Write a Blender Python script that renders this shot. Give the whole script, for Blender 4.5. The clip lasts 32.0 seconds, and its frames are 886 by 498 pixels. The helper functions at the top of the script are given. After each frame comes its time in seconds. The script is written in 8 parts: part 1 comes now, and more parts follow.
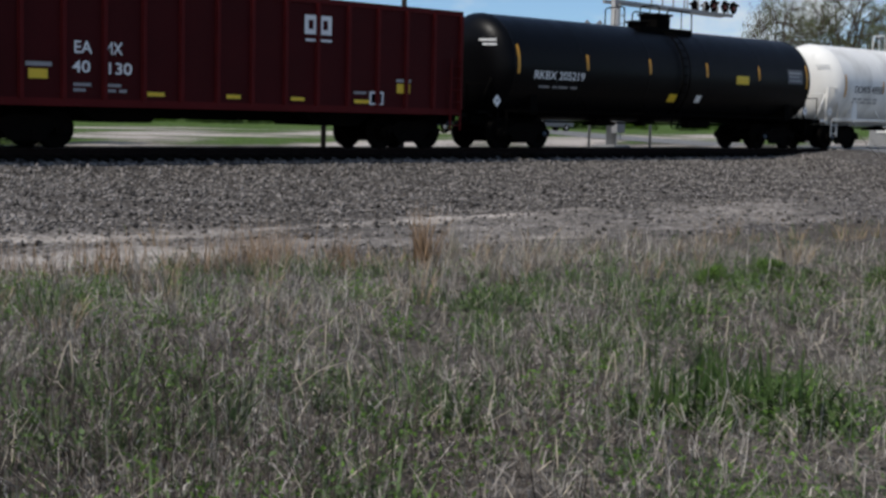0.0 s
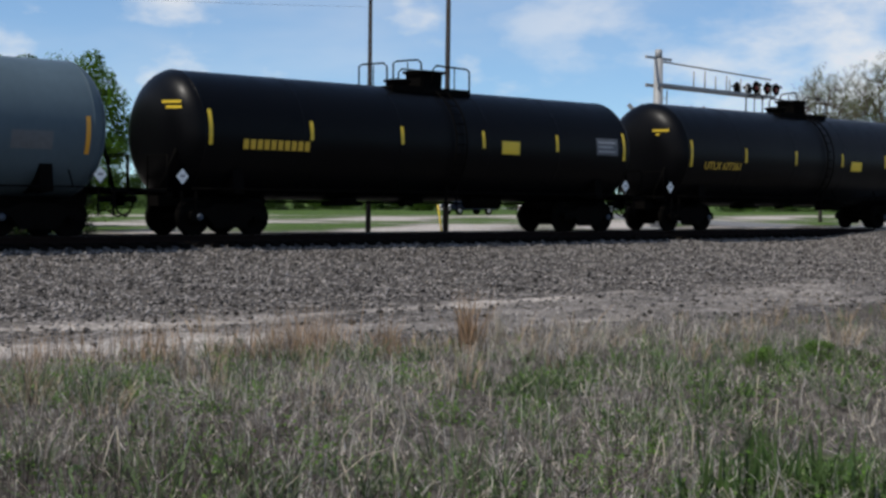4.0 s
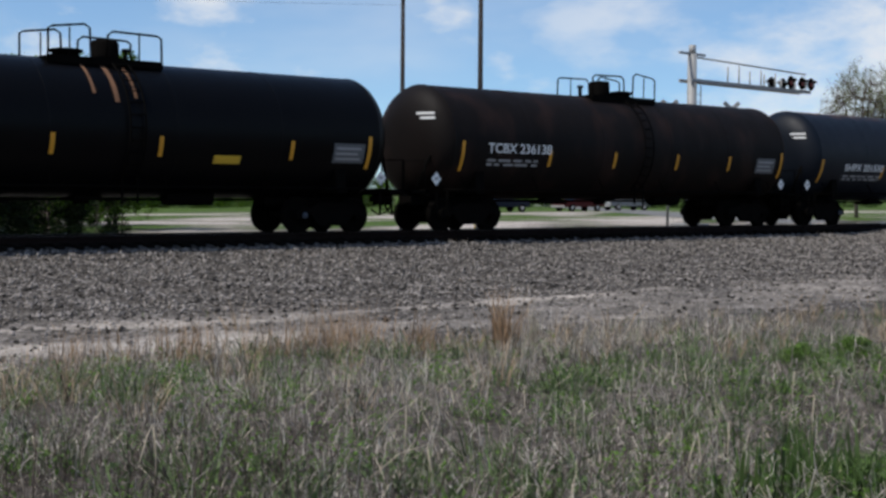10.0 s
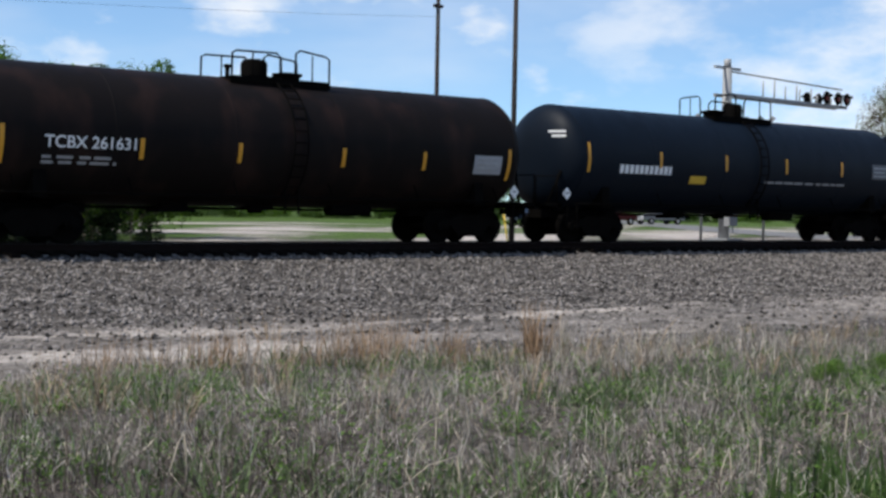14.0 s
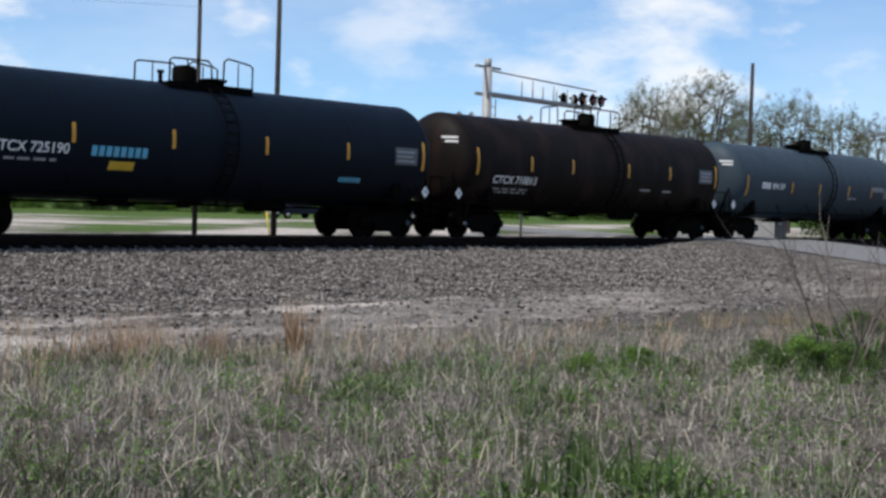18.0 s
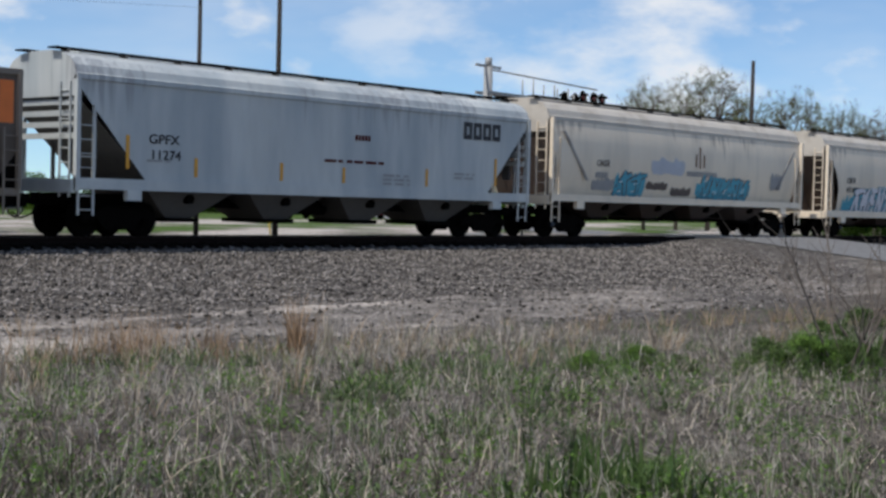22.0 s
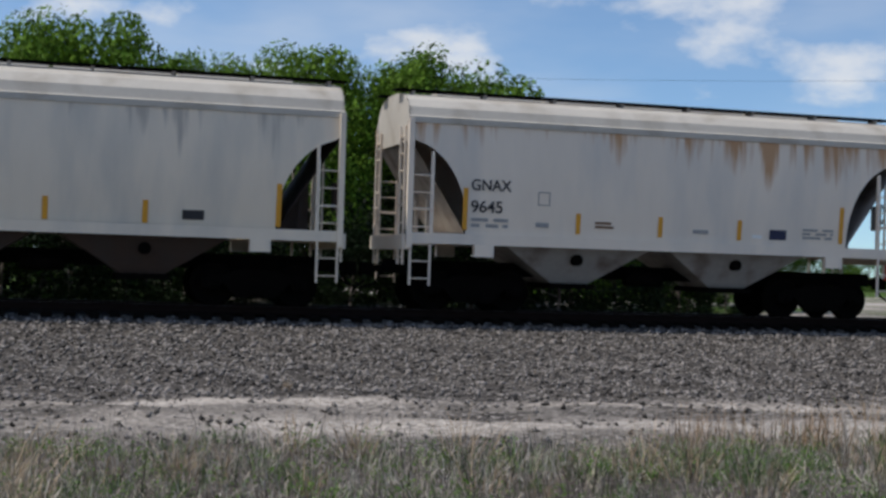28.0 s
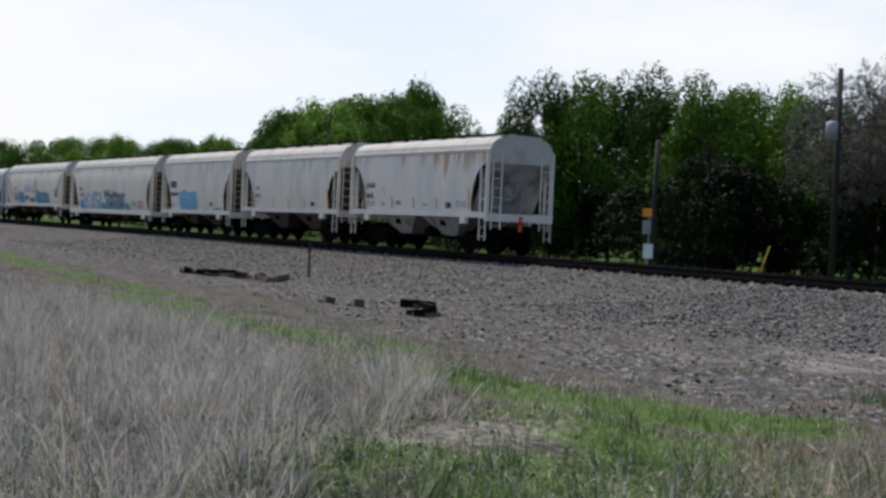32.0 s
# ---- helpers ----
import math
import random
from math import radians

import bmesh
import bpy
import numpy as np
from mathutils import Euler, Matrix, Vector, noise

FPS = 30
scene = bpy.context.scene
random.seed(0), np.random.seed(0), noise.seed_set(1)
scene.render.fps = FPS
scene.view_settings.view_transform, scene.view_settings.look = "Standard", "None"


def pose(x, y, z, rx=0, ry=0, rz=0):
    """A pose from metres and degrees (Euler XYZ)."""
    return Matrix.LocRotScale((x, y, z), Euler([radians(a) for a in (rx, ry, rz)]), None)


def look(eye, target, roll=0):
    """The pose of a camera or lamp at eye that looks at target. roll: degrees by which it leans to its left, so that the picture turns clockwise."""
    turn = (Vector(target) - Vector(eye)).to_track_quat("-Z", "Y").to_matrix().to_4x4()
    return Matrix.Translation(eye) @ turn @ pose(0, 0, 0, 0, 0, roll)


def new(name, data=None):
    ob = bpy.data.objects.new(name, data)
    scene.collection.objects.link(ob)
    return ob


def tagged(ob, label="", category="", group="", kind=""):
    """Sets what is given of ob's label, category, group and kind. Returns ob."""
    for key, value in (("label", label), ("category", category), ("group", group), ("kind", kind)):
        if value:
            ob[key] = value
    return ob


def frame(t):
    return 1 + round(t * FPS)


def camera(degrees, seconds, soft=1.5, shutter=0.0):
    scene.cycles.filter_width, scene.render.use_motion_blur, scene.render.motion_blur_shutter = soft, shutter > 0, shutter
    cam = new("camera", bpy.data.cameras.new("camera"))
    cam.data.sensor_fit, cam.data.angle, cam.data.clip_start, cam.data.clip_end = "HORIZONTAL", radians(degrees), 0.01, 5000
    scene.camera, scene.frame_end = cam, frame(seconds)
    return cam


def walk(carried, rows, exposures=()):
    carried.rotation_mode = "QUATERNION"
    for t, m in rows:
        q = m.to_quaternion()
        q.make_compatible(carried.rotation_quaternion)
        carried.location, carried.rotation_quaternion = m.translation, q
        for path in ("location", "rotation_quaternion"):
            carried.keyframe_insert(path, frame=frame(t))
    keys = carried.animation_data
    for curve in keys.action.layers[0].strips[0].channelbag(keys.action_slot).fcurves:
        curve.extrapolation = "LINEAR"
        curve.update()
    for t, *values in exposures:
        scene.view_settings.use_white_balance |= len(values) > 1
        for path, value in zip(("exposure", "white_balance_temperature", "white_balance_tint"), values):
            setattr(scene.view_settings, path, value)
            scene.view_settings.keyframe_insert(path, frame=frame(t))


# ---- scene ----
EYE = (0.0, 0.0, 1.6)
cam = camera(34.7, 32.0, soft=2.9)
LOOK = [
    (0.0, -43.95, -5.46, -1.38),
    (0.5, -43.14, -4.90, -1.21),
    (1.0, -43.81, -4.96, -1.11),
    (1.5, -43.82, -5.16, -1.28),
    (2.0, -43.83, -4.32, -1.18),
    (2.5, -43.33, -3.69, -1.04),
    (3.0, -42.56, -2.60, -0.93),
    (3.5, -42.19, -2.08, -0.75),
    (5.5, -42.15, -2.20, -0.76),
    (6.0, -41.88, -2.37, -0.51),
    (6.5, -41.93, -2.36, -0.46),
    (7.0, -41.63, -2.32, -0.37),
    (7.5, -41.57, -2.09, -0.22),
    (8.0, -41.49, -2.26, -0.50),
    (8.5, -41.15, -2.49, -0.54),
    (9.0, -41.04, -2.31, -0.47),
    (9.5, -40.49, -2.44, -0.28),
    (10.0, -40.83, -2.21, -0.42),
    (10.5, -40.79, -1.41, -0.34),
    (11.0, -39.71, -1.51, -0.47),
    (11.5, -38.97, -2.20, -0.07),
    (12.0, -39.08, -1.51, -0.67),
    (12.5, -39.24, -1.84, -1.13),
    (13.0, -39.36, -1.66, -0.92),
    (13.5, -39.24, -1.75, -1.00),
    (15.5, -42.51, -1.62, -1.57),
    (16.0, -44.05, -1.70, -1.74),
    (16.5, -46.04, -1.83, -1.74),
    (17.0, -47.43, -1.91, -1.75),
    (17.5, -48.10, -1.83, -1.60),
    (18.0, -49.08, -1.74, -1.76),
    (18.5, -49.67, -1.90, -1.43),
    (19.0, -50.07, -1.91, -1.06),
    (19.5, -49.50, -1.85, -1.15),
    (20.0, -49.55, -1.79, -1.36),
    (20.5, -49.02, -1.95, -1.28),
    (21.0, -48.60, -1.99, -1.25),
    (21.5, -48.48, -2.06, -1.24),
    (22.0, -49.03, -1.77, -1.46),
    (22.5, -48.97, -1.28, -1.67),
    (23.0, -48.83, -1.14, -1.62),
    (23.5, -49.67, -1.04, -2.06),
    (24.0, -50.01, -1.42, -1.94),
    (24.5, -49.90, -1.46, -1.90),
    (25.0, -50.72, -1.47, -2.09),
    (25.5, -50.66, -1.42, -1.88),
    (26.0, -48.94, -1.69, -1.71),
    (26.5, -42.18, -1.06, -1.93),
    (28.5, -7.60, 0.72, -1.40),
    (29.0, 0.95, 0.65, -0.86),
    (29.5, 13.87, -0.03, -0.20),
    (30.0, 26.74, -0.06, -0.17),
    (30.5, 38.14, -0.46, -0.47),
    (31.0, 46.97, -0.81, -0.94),
    (31.5, 55.72, -1.39, -1.57),
    (32.0, 59.96, -0.90, -2.49),
]
TRAVEL = [(0.0, 0.34), (1.0, -16.45), (2.0, -33.24), (3.0, -50.04), (4.0, -66.85), (5.0, -83.67), (6.0, -100.51), (7.0, -117.36), (8.0, -134.19), (9.0, -150.93), (10.0, -167.53), (11.0, -184.27), (12.0, -201.01), (13.0, -217.74), (14.0, -234.50), (15.0, -251.29), (16.0, -268.11), (17.0, -284.96), (18.0, -301.86), (19.0, -318.75), (20.0, -335.63), (21.0, -352.52), (22.0, -369.41), (23.0, -386.33), (24.0, -403.28), (25.0, -420.27), (26.0, -437.29), (27.0, -454.16), (28.0, -470.92), (29.0, -487.64), (30.0, -504.37), (31.0, -521.21), (32.0, -538.20)]

walk(cam, [(t, pose(*EYE, 90 + pitch, roll, yaw)) for t, yaw, pitch, roll in LOOK],
     exposures=((0.0, -0.54), (1.0, -0.20), (2.0, -0.36), (3.0, -0.50), (3.5, -0.46), (6.0, -0.34), (8.0, -0.34), (9.0, -0.44), (10.0, -0.38), (12.0, -0.14), (16.0, -0.12), (19.0, -0.14), (20.0, -0.20), (22.0, -0.33), (24.0, -0.56), (26.0, -0.48), (29.0, -0.42), (31.0, -0.20), (32.0, -0.20)))

# ---- light ----
SUN_DIR = Vector((-0.50, 0.06, 0.86)).normalized()
world = bpy.data.worlds.new("sky")
scene.world = world
world.use_nodes = True


def build_sky():
    nt = world.node_tree
    nt.nodes.clear()
    out = nt.nodes.new("ShaderNodeOutputWorld")
    bg = nt.nodes.new("ShaderNodeBackground")
    sky = nt.nodes.new("ShaderNodeTexSky")
    sky.sky_type = "NISHITA"
    sky.sun_disc = False
    sky.sun_elevation = math.asin(SUN_DIR.z)
    sky.sun_rotation = math.atan2(SUN_DIR.x, SUN_DIR.y)
    sky.air_density, sky.dust_density, sky.ozone_density = 1.0, 0.1, 4.0
    co = nt.nodes.new("ShaderNodeTexCoord")
    sep = nt.nodes.new("ShaderNodeSeparateXYZ")
    nt.links.new(co.outputs["Generated"], sep.inputs[0])
    # the haze layer is thin: the clear blue reaches well down
    lift = nt.nodes.new("ShaderNodeVectorMath")
    lift.operation = "MULTIPLY_ADD"
    nt.links.new(co.outputs["Generated"], lift.inputs[0])
    lift.inputs[1].default_value = (1, 1, 1.25)
    lift.inputs[2].default_value = (0, 0, 0.045)
    nrm = nt.nodes.new("ShaderNodeVectorMath")
    nrm.operation = "NORMALIZE"
    nt.links.new(lift.outputs[0], nrm.inputs[0])
    nt.links.new(nrm.outputs[0], sky.inputs[0])

    def cloud(scale, stretch, detail, seed):
        mp = nt.nodes.new("ShaderNodeMapping")
        mp.inputs["Scale"].default_value = stretch
        mp.inputs["Location"].default_value = seed
        nt.links.new(co.outputs["Generated"], mp.inputs[0])
        n = nt.nodes.new("ShaderNodeTexNoise")
        n.inputs["Scale"].default_value = scale
        n.inputs["Detail"].default_value = detail
        n.inputs["Roughness"].default_value = 0.55
        nt.links.new(mp.outputs[0], n.inputs["Vector"])
        return n.outputs["Fac"]

    def rng(sock, a, c, lo=0.0, hi=1.0):
        r = nt.nodes.new("ShaderNodeMapRange")
        r.interpolation_type = "SMOOTHSTEP"
        for i, v in enumerate((a, c, lo, hi)):
            r.inputs[i + 1].default_value = v
        nt.links.new(sock, r.inputs[0])
        return r.outputs[0]

    def maths(op, a, c):
        m = nt.nodes.new("ShaderNodeMath")
        m.operation = op
        for k, val in enumerate((a, c)):
            if isinstance(val, float):
                m.inputs[k].default_value = val
            else:
                nt.links.new(val, m.inputs[k])
        return m.outputs[0]

    puffs = rng(cloud(9.0, (1, 1, 2.0), 8, (3.1, 0.4, 0.2)), 0.50, 0.72, 0.0, 0.75)
    veil = rng(cloud(2.6, (1, 1, 3.0), 5, (0.3, 2.2, 1.0)), 0.40, 0.80, 0.04, 0.50)
    west = maths("MULTIPLY", rng(sep.outputs["X"], 0.05, -0.62), rng(cloud(4.0, (1, 1, 3.0), 6, (1.7, 0.9, 2.0)), 0.3, 0.7, 0.72, 1.0))   # cloud thickens to the west
    east = maths("MULTIPLY", rng(sep.outputs["X"], 0.50, 0.92), rng(cloud(6.5, (1, 1, 2.2), 8, (5.3, 1.9, 0.7)), 0.47, 0.68, 0.05, 1.0))   # heaped cloud to the east
    low = rng(sep.outputs["Z"], 0.60, 0.22, 0.12, 1.0)   # cloud fades out overhead: the unseen zenith is cleared to cut fill light
    cover = maths("MULTIPLY", maths("MAXIMUM", maths("MAXIMUM", maths("MAXIMUM", puffs, veil), east), west), low)
    mix = nt.nodes.new("ShaderNodeMix")
    mix.data_type = "RGBA"
    nt.links.new(cover, mix.inputs["Factor"])
    gain = nt.nodes.new("ShaderNodeVectorMath")
    gain.operation = "MULTIPLY"
    nt.links.new(sky.outputs[0], gain.inputs[0])
    gain.inputs[1].default_value = (1.80, 2.06, 2.20)
    nt.links.new(gain.outputs[0], mix.inputs["A"])
    mix.inputs["B"].default_value = (13.9, 14.0, 14.2, 1)
    nt.links.new(mix.outputs["Result"], bg.inputs[0])
    bg.inputs[1].default_value = 0.080
    nt.links.new(bg.outputs[0], out.inputs[0])


build_sky()
sun_data = bpy.data.lights.new("sun", "SUN")
sun_data.energy, sun_data.angle, sun_data.color = 5.0, radians(0.6), (1.0, 0.95, 0.88)
sun = new("sun", sun_data)
sun.matrix_world = look(SUN_DIR * 100, (0, 0, 0))

# ---- materials ----
MATS = {}


def material(name, colour, rough=0.8, metal=0.0, vary=0.25, scale=3.0, bump=0.0, bump_scale=40.0, second=None, spread=(0.45, 0.62),
             island=0.0, stretch=None, spec=0.5, thin=0.0, gloss_noise=0.0, streak=None):
    """A procedural surface: base colour broken up at two scales, a second colour in patches, and fine relief."""
    if name in MATS:
        return MATS[name]
    m = bpy.data.materials.new(name)
    m.use_nodes = True
    nt = m.node_tree
    b = nt.nodes["Principled BSDF"]
    b.inputs["Roughness"].default_value = rough
    b.inputs["Metallic"].default_value = metal
    b.inputs["Specular IOR Level"].default_value = spec
    co = nt.nodes.new("ShaderNodeTexCoord")
    mp = nt.nodes.new("ShaderNodeMapping")
    mp.inputs["Scale"].default_value = stretch or (1, 1, 1)
    nt.links.new(co.outputs["Object"], mp.inputs[0])

    def tex(sc, detail=5.0):
        n = nt.nodes.new("ShaderNodeTexNoise")
        n.inputs["Scale"].default_value = sc
        n.inputs["Detail"].default_value = detail
        nt.links.new(mp.outputs[0], n.inputs["Vector"])
        return n

    def mixed(fac, a, c):
        x = nt.nodes.new("ShaderNodeMix")
        x.data_type = "RGBA"
        nt.links.new(fac, x.inputs["Factor"])
        for key, val in (("A", a), ("B", c)):
            if isinstance(val, tuple):
                x.inputs[key].default_value = (*val, 1)
            else:
                nt.links.new(val, x.inputs[key])
        return x.outputs["Result"]

    lo = tuple(c * (1 - vary) for c in colour)
    hi = tuple(min(1, c * (1 + vary)) for c in colour)
    col = mixed(tex(scale).outputs["Fac"], lo, hi)
    fine = nt.nodes.new("ShaderNodeMix")
    fine.data_type, fine.blend_type = "RGBA", "MULTIPLY"
    fine.inputs["Factor"].default_value = 0.6
    nt.links.new(col, fine.inputs["A"])
    fr = nt.nodes.new("ShaderNodeMapRange")
    fr.inputs["To Min"].default_value, fr.inputs["To Max"].default_value = 1 - vary, 1 + vary
    nt.links.new(tex(scale * 9).outputs["Fac"], fr.inputs[0])
    nt.links.new(fr.outputs[0], fine.inputs["B"])
    col = fine.outputs["Result"]
    if second:
        rp = nt.nodes.new("ShaderNodeMapRange")
        rp.inputs["From Min"].default_value, rp.inputs["From Max"].default_value = spread
        nt.links.new(tex(scale * 1.7, 8).outputs["Fac"], rp.inputs[0])
        col = mixed(rp.outputs[0], col, second)
    if streak:
        # runs down the sheet from the eaves: colour, lower and upper height, how much, runs to the metre
        tint, z0, z1, share, fine_runs = streak
        sx = nt.nodes.new("ShaderNodeSeparateXYZ")
        nt.links.new(co.outputs["Object"], sx.inputs[0])
        runs = nt.nodes.new("ShaderNodeTexNoise")
        runs.inputs["Scale"].default_value, runs.inputs["Detail"].default_value = fine_runs, 4
        broad = nt.nodes.new("ShaderNodeTexNoise")
        broad.inputs["Scale"].default_value, broad.inputs["Detail"].default_value = 0.55, 2
        for node, zs in ((runs, 0.06), (broad, 0.25)):
            mm = nt.nodes.new("ShaderNodeMapping")
            mm.inputs["Scale"].default_value = (1, 1, zs)
            nt.links.new(co.outputs["Object"], mm.inputs[0])
            nt.links.new(mm.outputs[0], node.inputs["Vector"])
        hz = nt.nodes.new("ShaderNodeMapRange")
        hz.inputs["From Min"].default_value, hz.inputs["From Max"].default_value = z0, z1
        nt.links.new(sx.outputs["Z"], hz.inputs[0])
        s1 = nt.nodes.new("ShaderNodeMath")
        s1.operation = "MULTIPLY"
        nt.links.new(runs.outputs["Fac"], s1.inputs[0])
        nt.links.new(broad.outputs["Fac"], s1.inputs[1])
        s2 = nt.nodes.new("ShaderNodeMath")
        s2.operation = "MULTIPLY"
        nt.links.new(s1.outputs[0], s2.inputs[0])
        nt.links.new(hz.outputs[0], s2.inputs[1])
        lim = nt.nodes.new("ShaderNodeMapRange")
        lim.inputs["From Min"].default_value, lim.inputs["From Max"].default_value = share, share + 0.10
        nt.links.new(s2.outputs[0], lim.inputs[0])
        lim.inputs["To Max"].default_value = 0.85
        col = mixed(lim.outputs[0], col, tint)
    if island:
        g = nt.nodes.new("ShaderNodeNewGeometry")
        ir = nt.nodes.new("ShaderNodeMapRange")
        ir.inputs["To Min"].default_value, ir.inputs["To Max"].default_value = 1 - island, 1 + island
        nt.links.new(g.outputs["Random Per Island"], ir.inputs[0])
        mul = nt.nodes.new("ShaderNodeMix")
        mul.data_type, mul.blend_type = "RGBA", "MULTIPLY"
        mul.inputs["Factor"].default_value = 1
        nt.links.new(col, mul.inputs["A"])
        nt.links.new(ir.outputs[0], mul.inputs["B"])
        col = mul.outputs["Result"]
    nt.links.new(col, b.inputs["Base Color"])
    if gloss_noise:
        gr = nt.nodes.new("ShaderNodeMapRange")
        gr.inputs["To Min"].default_value, gr.inputs["To Max"].default_value = rough - gloss_noise, rough + gloss_noise
        nt.links.new(tex(scale * 3).outputs["Fac"], gr.inputs[0])
        nt.links.new(gr.outputs[0], b.inputs["Roughness"])
    if bump:
        bp = nt.nodes.new("ShaderNodeBump")
        bp.inputs["Strength"].default_value = bump
        bp.inputs["Distance"].default_value = 0.02
        nt.links.new(tex(bump_scale, 3).outputs["Fac"], bp.inputs["Height"])
        nt.links.new(bp.outputs[0], b.inputs["Normal"])
    if thin:
        tr = nt.nodes.new("ShaderNodeBsdfTranslucent")
        nt.links.new(col, tr.inputs["Color"])
        ms = nt.nodes.new("ShaderNodeMixShader")
        ms.inputs[0].default_value = thin
        nt.links.new(b.outputs[0], ms.inputs[1])
        nt.links.new(tr.outputs[0], ms.inputs[2])
        nt.links.new(ms.outputs[0], nt.nodes["Material Output"].inputs["Surface"])
    MATS[name] = m
    return m


# near black: the deep shade under the cars is put into this colour
STEEL_DARK = material("near_black_steel", (0.0042, 0.0038, 0.0034), 0.9, 0.0, 0.4, 2.0, 0.2, 30, spec=0.02)
# rail and tie colours also hold the black shade beneath the train
RAIL_SIDE = material("shaded_rail_rust", (0.010, 0.0065, 0.0058), 0.9, 0.0, 0.35, 3.0, 0.3, 60, spec=0.08)
RAIL_HEAD = material("rail_head", (0.07, 0.062, 0.06), 0.45, 0.6, 0.2, 4.0)
TIE_WOOD = material("shaded_creosoted_tie", (0.0065, 0.0055, 0.0048), 0.95, 0, 0.4, 5.0, 0.5, 25, stretch=(1, 0.2, 1), spec=0.06)
STRIPE = material("reflective_yellow", (0.66, 0.31, 0.02), 0.45, 0, 0.1)
WHITE_PAINT = material("white_stencil", (0.80, 0.80, 0.78), 0.6, 0, 0.12, 6.0)
GREY_STENCIL = material("grey_stencil", (0.30, 0.30, 0.30), 0.7, 0, 0.2)
BLACK_PAINT = material("black_stencil", (0.02, 0.02, 0.025), 0.6, 0, 0.2)
YELLOW_TAG = material("yellow_tag", (0.75, 0.52, 0.03), 0.5, 0, 0.15)
YELLOW_MARK = material("yellow_stencil", (0.60, 0.38, 0.03), 0.6, 0, 0.15)
ORANGE_PAINT = material("orange_panel", (0.72, 0.17, 0.03), 0.55, 0, 0.15)
RED_PAINT = material("red_marker", (0.65, 0.05, 0.03), 0.4, 0, 0.1)
CAP_GREY = material("blue_grey_bearing_cap", (0.04, 0.055, 0.08), 0.6, 0, 0.2)
BLUE_CAP = material("blue_bearing_cap", (0.05, 0.12, 0.30), 0.5, 0, 0.2)
LENS_RED = material("dark_red_lens", (0.16, 0.012, 0.01), 0.3, 0, 0.1)
GALV = material("galvanised_steel", (0.30, 0.30, 0.295), 0.6, 0.15, 0.2, 3.0, 0.1, 30)
POLE_WOOD = material("weathered_pole", (0.025, 0.019, 0.016), 0.9, 0, 0.35, 4.0, 0.5, 30, stretch=(3, 3, 0.2))
BARK = material("bark", (0.085, 0.068, 0.055), 0.95, 0, 0.4, 5.0, 0.6, 20, stretch=(3, 3, 0.5))


